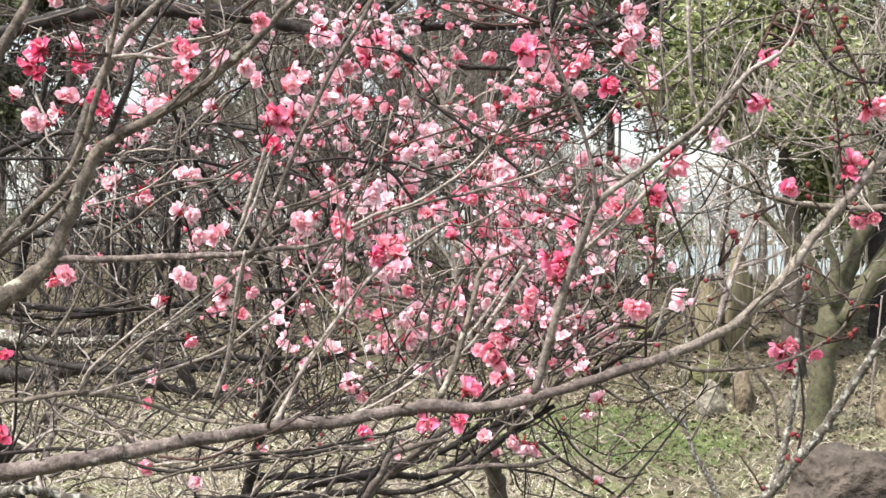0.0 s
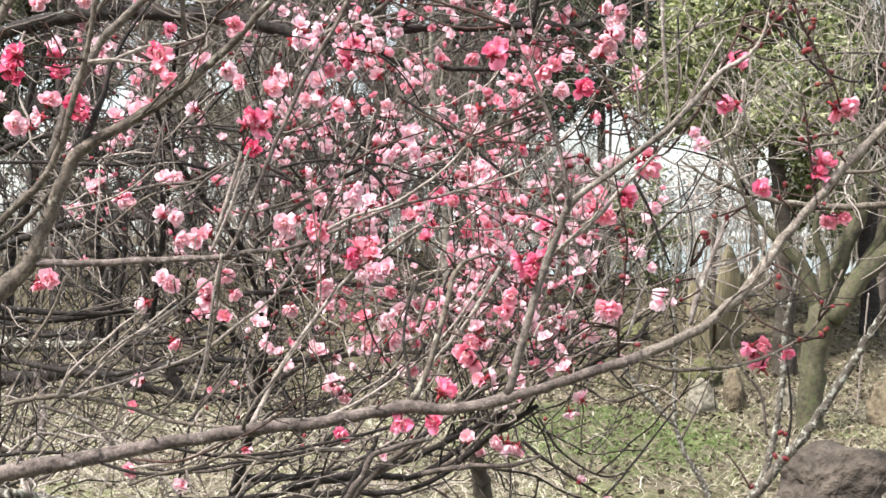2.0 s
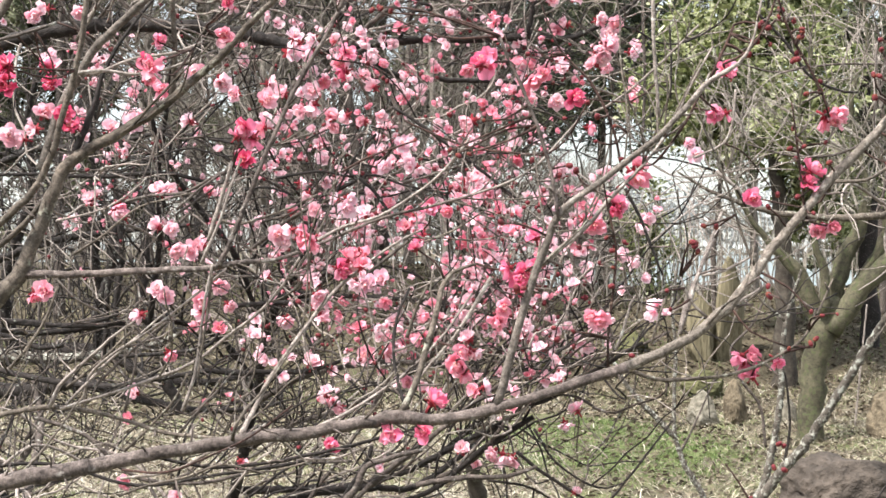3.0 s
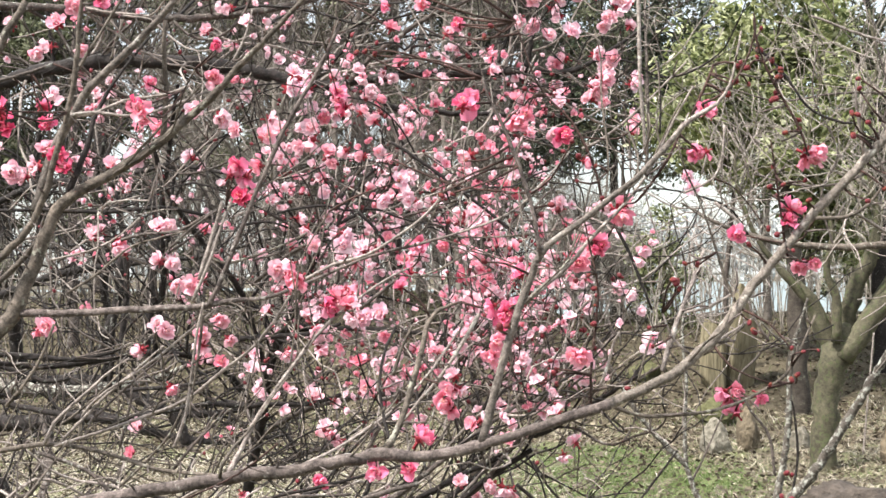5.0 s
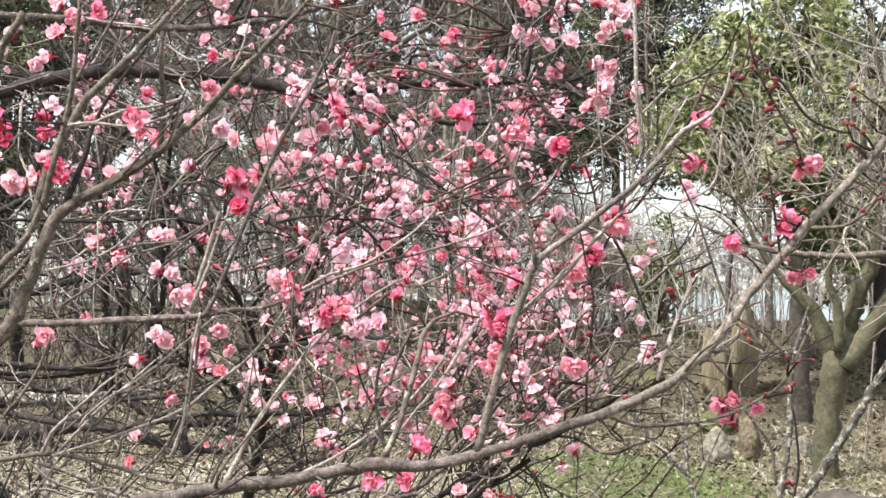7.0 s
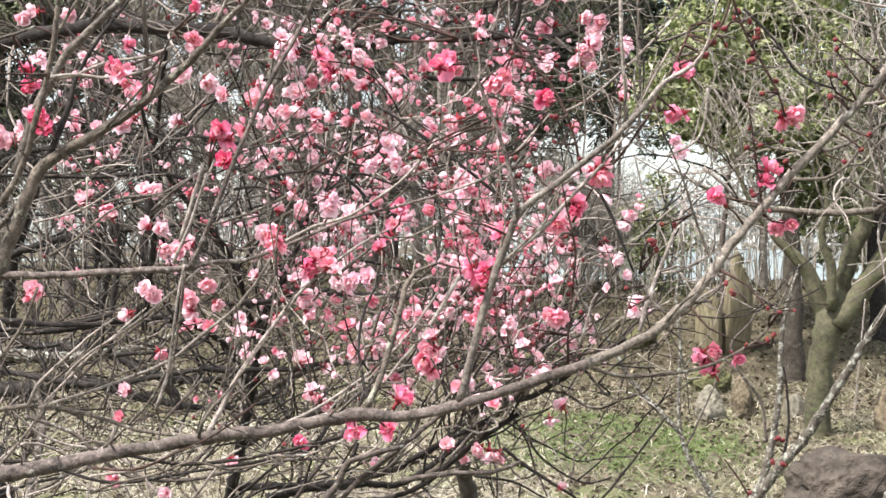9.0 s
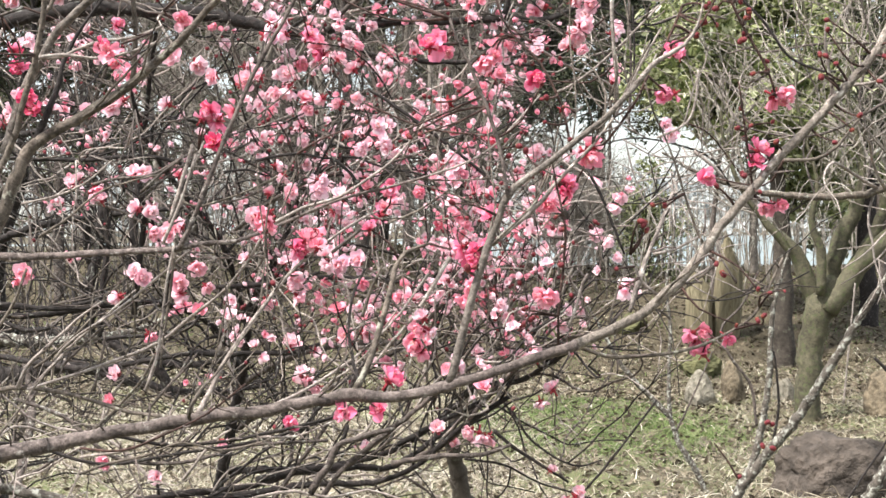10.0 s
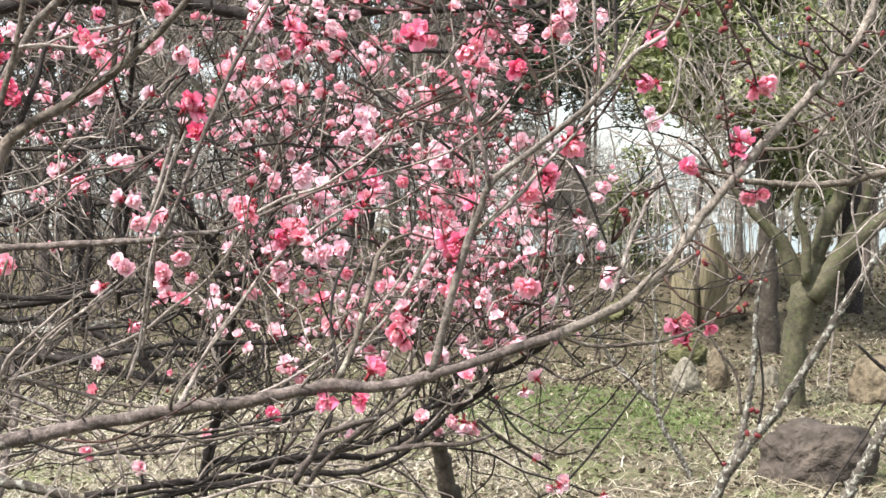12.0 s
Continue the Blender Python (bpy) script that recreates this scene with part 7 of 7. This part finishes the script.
branch(pale_plum, [(-0.255, 2.730, 1.632, 0.0028), (-0.208, 2.730, 1.641, 0.0026), (-0.167, 2.730, 1.644, 0.0025), (-0.131, 2.730, 1.636, 0.0023), (-0.074, 2.730, 1.637, 0.0022), (-0.023, 2.730, 1.619, 0.0020), (0.060, 2.730, 1.603, 0.0019)], BARK_DARK)
branch(pale_plum, [(-0.073, 2.730, 1.712, 0.0028), (-0.104, 2.730, 1.682, 0.0026), (-0.131, 2.730, 1.636, 0.0023), (-0.163, 2.730, 1.569, 0.0021), (-0.179, 2.730, 1.543, 0.0019)], BARK_DARK)
branch(pale_plum, [(-0.312, 2.730, 1.611, 0.0028), (-0.271, 2.730, 1.616, 0.0023), (-0.229, 2.730, 1.603, 0.0019)], BARK_DARK)
branch(pale_plum, [(-0.115, 2.730, 1.661, 0.0023), (-0.053, 2.730, 1.647, 0.0019)], BARK_DARK)
branch(pale_plum, [(-0.906, 3.315, 1.343, 0.0056), (-0.805, 3.315, 1.336, 0.0054), (-0.692, 3.315, 1.335, 0.0051)], BARK_DARK)
branch(pale_plum, [(-0.728, 3.510, 1.452, 0.0072), (-0.736, 3.510, 1.385, 0.0068), (-0.738, 3.510, 1.305, 0.0064), (-0.746, 3.510, 1.252, 0.0060)], BARK_DARK)
branch(pale_plum, [(-0.299, 2.925, 1.403, 0.0040), (-0.233, 2.925, 1.393, 0.0030)], BARK_DARK)
branch(pale_plum, [(-0.124, 2.340, 1.090, 0.0048), (-0.092, 2.340, 1.144, 0.0042), (-0.070, 2.340, 1.180, 0.0037), (-0.065, 2.340, 1.198, 0.0032)], BARK_DARK)
branch(pale_plum, [(-0.070, 2.340, 1.171, 0.0032), (-0.029, 2.340, 1.180, 0.0026), (0.007, 2.340, 1.197, 0.0020)], BARK_DARK)

# ---- a bare plum behind on the dark side, with lichened limbs close to the ground ----
dark_plum = thing("bare_plum_tree", (-1.75, 6.045, 0.0), "bare dark plum tree with low tangled lichened limbs", "plum tree")
D = []
D.append(branch(dark_plum, [(-1.75, 6.045, -0.06, 0.1), (-1.78, 6.045, 0.5, 0.08), (-1.831, 5.850, 0.996, 0.0429), (-1.572, 5.719, 1.096, 0.0322), (-1.345, 5.591, 1.128, 0.0274), (-1.168, 5.460, 1.118, 0.0227), (-0.978, 5.329, 1.047, 0.0170), (-0.796, 5.201, 1.040, 0.0127), (-0.622, 5.070, 1.072, 0.0087)], BARK_DARK))
D.append(branch(dark_plum, [(-1.769, 5.655, 0.970, 0.0346), (-1.469, 5.499, 0.987, 0.0269), (-1.224, 5.343, 1.024, 0.0222), (-0.990, 5.187, 0.981, 0.0152), (-0.731, 5.031, 0.960, 0.0098), (-0.487, 4.875, 0.998, 0.0060)], BARK_DARK))
D.append(branch(dark_plum, [(-1.605, 5.265, 1.148, 0.0258), (-1.340, 5.167, 1.127, 0.0215), (-1.122, 5.070, 1.145, 0.0161), (-0.949, 4.972, 1.172, 0.0110), (-0.782, 4.875, 1.235, 0.0072)], BARK_LICHEN))
D.append(branch(dark_plum, [(-1.554, 5.655, 1.101, 0.0277), (-1.577, 5.591, 1.317, 0.0233), (-1.516, 5.524, 1.529, 0.0189), (-1.436, 5.460, 1.734, 0.0160), (-1.438, 5.396, 1.975, 0.0119), (-1.360, 5.329, 2.209, 0.0091), (-1.362, 5.265, 2.475, 0.0064)], BARK_DARK))
D.append(branch(dark_plum, [(-1.209, 5.460, 1.117, 0.0187), (-1.174, 5.396, 1.326, 0.0158), (-1.180, 5.329, 1.489, 0.0143), (-1.135, 5.265, 1.668, 0.0116), (-1.170, 5.201, 1.861, 0.0089), (-1.116, 5.134, 2.069, 0.0063), (-1.120, 5.070, 2.289, 0.0050)], BARK_DARK))
D.append(branch(dark_plum, [(-1.505, 5.070, 1.449, 0.0149), (-1.250, 4.972, 1.527, 0.0122), (-0.967, 4.875, 1.565, 0.0095), (-0.731, 4.777, 1.583, 0.0070), (-0.504, 4.680, 1.636, 0.0046)], BARK_DARK))
D.append(branch(dark_plum, [(-1.581, 5.070, 1.716, 0.0124), (-1.324, 4.972, 1.826, 0.0110), (-1.077, 4.875, 1.839, 0.0095), (-0.821, 4.777, 1.870, 0.0070), (-0.575, 4.680, 1.829, 0.0052)], BARK_DARK))
D.append(branch(dark_plum, [(-1.444, 4.680, 0.885, 0.0103), (-1.301, 4.744, 0.824, 0.0093), (-1.246, 4.811, 0.943, 0.0082), (-1.244, 4.875, 1.084, 0.0072)], BARK_MID))
D.append(branch(dark_plum, [(-1.213, 4.485, 0.673, 0.0143), (-1.213, 4.616, 0.825, 0.0124), (-1.220, 4.744, 0.951, 0.0116), (-1.281, 4.875, 1.084, 0.0095)], BARK_MID))
D.append(branch(dark_plum, [(-0.467, 5.070, 0.573, 0.0074), (-0.429, 5.070, 0.805, 0.0068), (-0.487, 5.070, 0.958, 0.0062), (-0.526, 5.070, 1.150, 0.0056), (-0.661, 5.070, 1.302, 0.0050)], BARK_MID))

rg = np.random.default_rng(95)
nets = [Heap(), Heap(), Heap()]
for line in D:
    span = float(np.sum(np.linalg.norm(np.diff(line[:, :3], axis=0), axis=1)))
    for k, tw in enumerate(sprout(line, rg, max(3, int(span * 16)), 0.62, (25, 85), 0.04, 0.1, 0.5, 0.0018, 3.7, 10, 0.26, (0.1, 0, 0.02), 0.008)):
        if tw[-1][2] < 1.0 and k % 2:
            continue  # low twigs halved so that the ground shows in the camera's view
        nets[k % 3].add(*tube(smooth_line(tw, 0.06), 5))
        for st in sprout(tw, rg, 3, 0.3, (25, 70), 0.1, 0.15, 0.7, 0.0012, 3.7, 5, 0.2):
            nets[k % 3].add(*tube(st, 4))
for net, material in zip(nets, (BARK_DARK, BARK_DARK, BARK_MID)):
    tagged(hang("twig_growth", net.mesh("twig_growth", material), dark_plum), kind="stuff")

# ---- lichen-spotted young trees on the open side ----
lichen_plum = thing("lichened_young_plum", (1.0, 5.109, 0.0), "young plum with pale lichen-spotted stems and red buds", "plum tree")
branch(lichen_plum, [(1.0, 5.109, -0.05, 0.04), (0.99, 5.089, 0.3, 0.035), (0.986, 5.070, 0.374, 0.0200), (1.049, 5.070, 0.521, 0.0189), (1.103, 5.070, 0.629, 0.0178), (1.138, 5.070, 0.708, 0.0144), (1.171, 5.070, 0.845, 0.0122), (1.192, 5.070, 0.981, 0.0111), (1.199, 5.070, 1.118, 0.0094), (1.209, 5.070, 1.234, 0.0083), (1.241, 5.070, 1.350, 0.0067), (1.266, 5.070, 1.427, 0.0044)], BARK_LICHEN)
branch(lichen_plum, [(1.103, 5.070, 0.619, 0.0167), (1.175, 5.043, 0.731, 0.0177), (1.275, 5.013, 0.860, 0.0165), (1.374, 4.986, 1.026, 0.0147), (1.461, 4.959, 1.180, 0.0130), (1.528, 4.932, 1.294, 0.0119), (1.631, 4.902, 1.443, 0.0107), (1.733, 4.875, 1.609, 0.0075)], BARK_LICHEN)
branch(lichen_plum, [(1.209, 5.070, 1.254, 0.0067), (1.121, 5.070, 1.332, 0.0033), (1.072, 5.070, 1.430, 0.0028)], BARK_LICHEN)
branch(lichen_plum, [(1.201, 5.070, 0.746, 0.0050), (1.224, 5.070, 0.883, 0.0044), (1.219, 5.070, 1.001, 0.0039), (1.209, 5.070, 1.079, 0.0028)], BARK_DARK)
branch(lichen_plum, [(1.445, 5.070, 0.899, 0.0033), (1.463, 5.070, 1.075, 0.0033), (1.487, 5.070, 1.308, 0.0028)], BARK_TWIG)
branch(lichen_plum, [(1.046, 4.875, 0.682, 0.0037), (1.012, 4.875, 0.739, 0.0032), (0.970, 4.875, 0.797, 0.0021)], BARK_SHOOT)
branch(lichen_plum, [(1.551, 5.070, 1.054, 0.0050), (1.611, 5.070, 0.995, 0.0067), (1.690, 5.070, 0.935, 0.0089)], BARK_DARK)
branch(lichen_plum, [(1.314, 5.850, 0.721, 0.0058), (1.291, 5.850, 0.880, 0.0058), (1.212, 5.850, 0.993, 0.0051), (1.179, 5.850, 1.106, 0.0051), (1.257, 5.850, 1.195, 0.0045), (1.324, 5.850, 1.328, 0.0038)], BARK_MID)
for x, y, z, s in ((0.309, 2.523, 1.050, 0.029), (0.317, 2.523, 1.057, 0.025), (0.267, 2.523, 1.094, 0.023), (0.383, 2.523, 1.030, 0.025), (0.293, 2.523, 1.045, 0.021),):
    blossom(pale_plum, x, y, z, s, 'pale', 'double', False)
for x, y, z, s in ((1.158, 4.961, 0.849, 0.020), (1.177, 4.961, 0.843, 0.018), (1.187, 4.961, 0.762, 0.020), (1.148, 4.961, 0.767, 0.018), (1.062, 4.961, 0.668, 0.016),):
    bud(lichen_plum, x, y, z, s)

lichen_stem = thing("lichened_young_plum", (1.85, 4.583, 0.0), "young plum stem mottled with pale lichen", "plum tree")
branch(lichen_stem, [(1.12, 4.719, -0.05, 0.05), (1.299, 4.680, 0.454, 0.0195), (1.389, 4.680, 0.599, 0.0185), (1.461, 4.680, 0.726, 0.0174), (1.529, 4.680, 0.843, 0.0154), (1.639, 4.680, 1.032, 0.0123)], BARK_LICHEN)
branch(lichen_stem, [(1.215, 4.290, 0.667, 0.0033), (1.297, 4.290, 0.791, 0.0033), (1.363, 4.290, 0.890, 0.0033), (1.444, 4.290, 1.039, 0.0028)], BARK_DARK)

sapling = thing("slender_sapling", (1.52, 8.385, 0.0), "slender leaning sapling with grey lichened bark", "sapling")
branch(sapling, [(1.6, 8.385, -0.05, 0.035), (1.553, 8.385, 0.022, 0.0165), (1.488, 8.385, 0.160, 0.0165), (1.407, 8.385, 0.292, 0.0156), (1.359, 8.385, 0.455, 0.0129), (1.353, 8.385, 0.681, 0.0110), (1.363, 8.385, 0.938, 0.0101), (1.344, 8.385, 1.194, 0.0083), (1.392, 8.385, 1.512, 0.0064), (1.376, 8.385, 1.829, 0.0046)], BARK_LICHEN)
branch(sapling, [(1.359, 8.385, 0.438, 0.0165), (1.279, 8.385, 0.520, 0.0156), (1.182, 8.385, 0.619, 0.0147), (1.086, 8.385, 0.733, 0.0129), (1.023, 8.385, 0.846, 0.0110), (0.896, 8.385, 1.072, 0.0073)], BARK_LICHEN)
branch(sapling, [(1.391, 8.385, 0.357, 0.0073), (1.472, 8.385, 0.518, 0.0055), (1.600, 8.385, 0.806, 0.0046)], BARK_MID)

# ---- a thin pale-barked shrub and a lichened bough across the evergreens ----
shrub = thing("bare_shrub", (1.75, 4.485, 0.0), "bare shrub with a dark lichened bough and red buds", "shrub")
E_LINES = []
E_LINES.append(branch(shrub, [(1.75, 4.485, -0.05, 0.04), (1.75, 4.485, 0.8, 0.03), (1.72, 4.290, 1.4, 0.022), (1.510, 3.900, 1.639, 0.0111), (1.390, 3.900, 1.624, 0.0107), (1.283, 3.900, 1.610, 0.0103), (1.181, 3.900, 1.585, 0.0098), (1.077, 3.900, 1.579, 0.0094), (0.973, 3.900, 1.586, 0.0085), (0.898, 3.900, 1.597, 0.0077), (0.809, 3.900, 1.625, 0.0060), (0.735, 3.900, 1.655, 0.0043), (0.661, 3.900, 1.700, 0.0030)], BARK_OLIVE))
E_LINES.append(branch(shrub, [(0.839, 3.900, 1.609, 0.0034), (0.761, 3.754, 1.677, 0.0029), (0.646, 3.607, 1.705, 0.0024), (0.532, 3.461, 1.711, 0.0019), (0.425, 3.315, 1.684, 0.0015)], BARK_DARK))
E_LINES.append(branch(shrub, [(0.705, 3.900, 1.670, 0.0026), (0.673, 3.836, 1.624, 0.0021), (0.599, 3.769, 1.580, 0.0021), (0.506, 3.705, 1.552, 0.0016)], BARK_DARK))
E_LINES.append(branch(shrub, [(1.574, 4.680, 1.941, 0.0051), (1.432, 4.680, 1.864, 0.0046), (1.290, 4.680, 1.795, 0.0041), (1.148, 4.680, 1.788, 0.0036), (1.005, 4.680, 1.824, 0.0031)], BARK_MID))
E_LINES.append(branch(shrub, [(1.696, 5.070, 2.111, 0.0050), (1.503, 5.070, 2.122, 0.0044), (1.349, 5.070, 2.118, 0.0039), (1.176, 5.070, 2.096, 0.0033), (1.023, 5.070, 2.136, 0.0028)], BARK_MID))
E_LINES.append(branch(shrub, [(1.344, 4.485, 1.587, 0.0039), (1.378, 4.485, 1.722, 0.0039), (1.342, 4.485, 1.891, 0.0034), (1.375, 4.485, 2.042, 0.0029), (1.339, 4.485, 2.209, 0.0025)], BARK_MID))
E_LINES.append(branch(shrub, [(1.256, 4.680, 1.592, 0.0036), (1.219, 4.680, 1.752, 0.0031), (1.272, 4.680, 1.892, 0.0031), (1.199, 4.680, 2.067, 0.0026), (1.216, 4.680, 2.241, 0.0021)], BARK_MID))
E_LINES.append(branch(shrub, [(0.814, 4.485, 1.812, 0.0025), (0.848, 4.485, 1.930, 0.0025), (0.874, 4.485, 1.980, 0.0020), (0.890, 4.485, 2.046, 0.0020)], BARK_TWIG))
E_LINES.append(branch(shrub, [(0.649, 4.485, 1.817, 0.0044), (0.656, 4.485, 1.972, 0.0044), (0.654, 4.485, 2.127, 0.0044), (0.650, 4.485, 2.283, 0.0044), (0.650, 4.485, 2.458, 0.0039)], BARK_MID))

rg = np.random.default_rng(97)
net = Heap()
for line in E_LINES:
    span = float(np.sum(np.linalg.norm(np.diff(line[:, :3], axis=0), axis=1)))
    for tw in sprout(line, rg, max(2, int(span * 11)), 0.42, (25, 75), 0.1, 0.1, 0.5, 0.0014, 3.1, 7, 0.2):
        net.add(*tube(smooth_line(tw, 0.05), 5))
        for st in sprout(tw, rg, 3, 0.2, (25, 70), 0.1, 0.15, 0.7, 0.001, 3.1, 5, 0.2):
            net.add(*tube(st, 4))
tagged(hang("twig_growth", net.mesh("twig_growth", BARK_TWIG), shrub), kind="stuff")
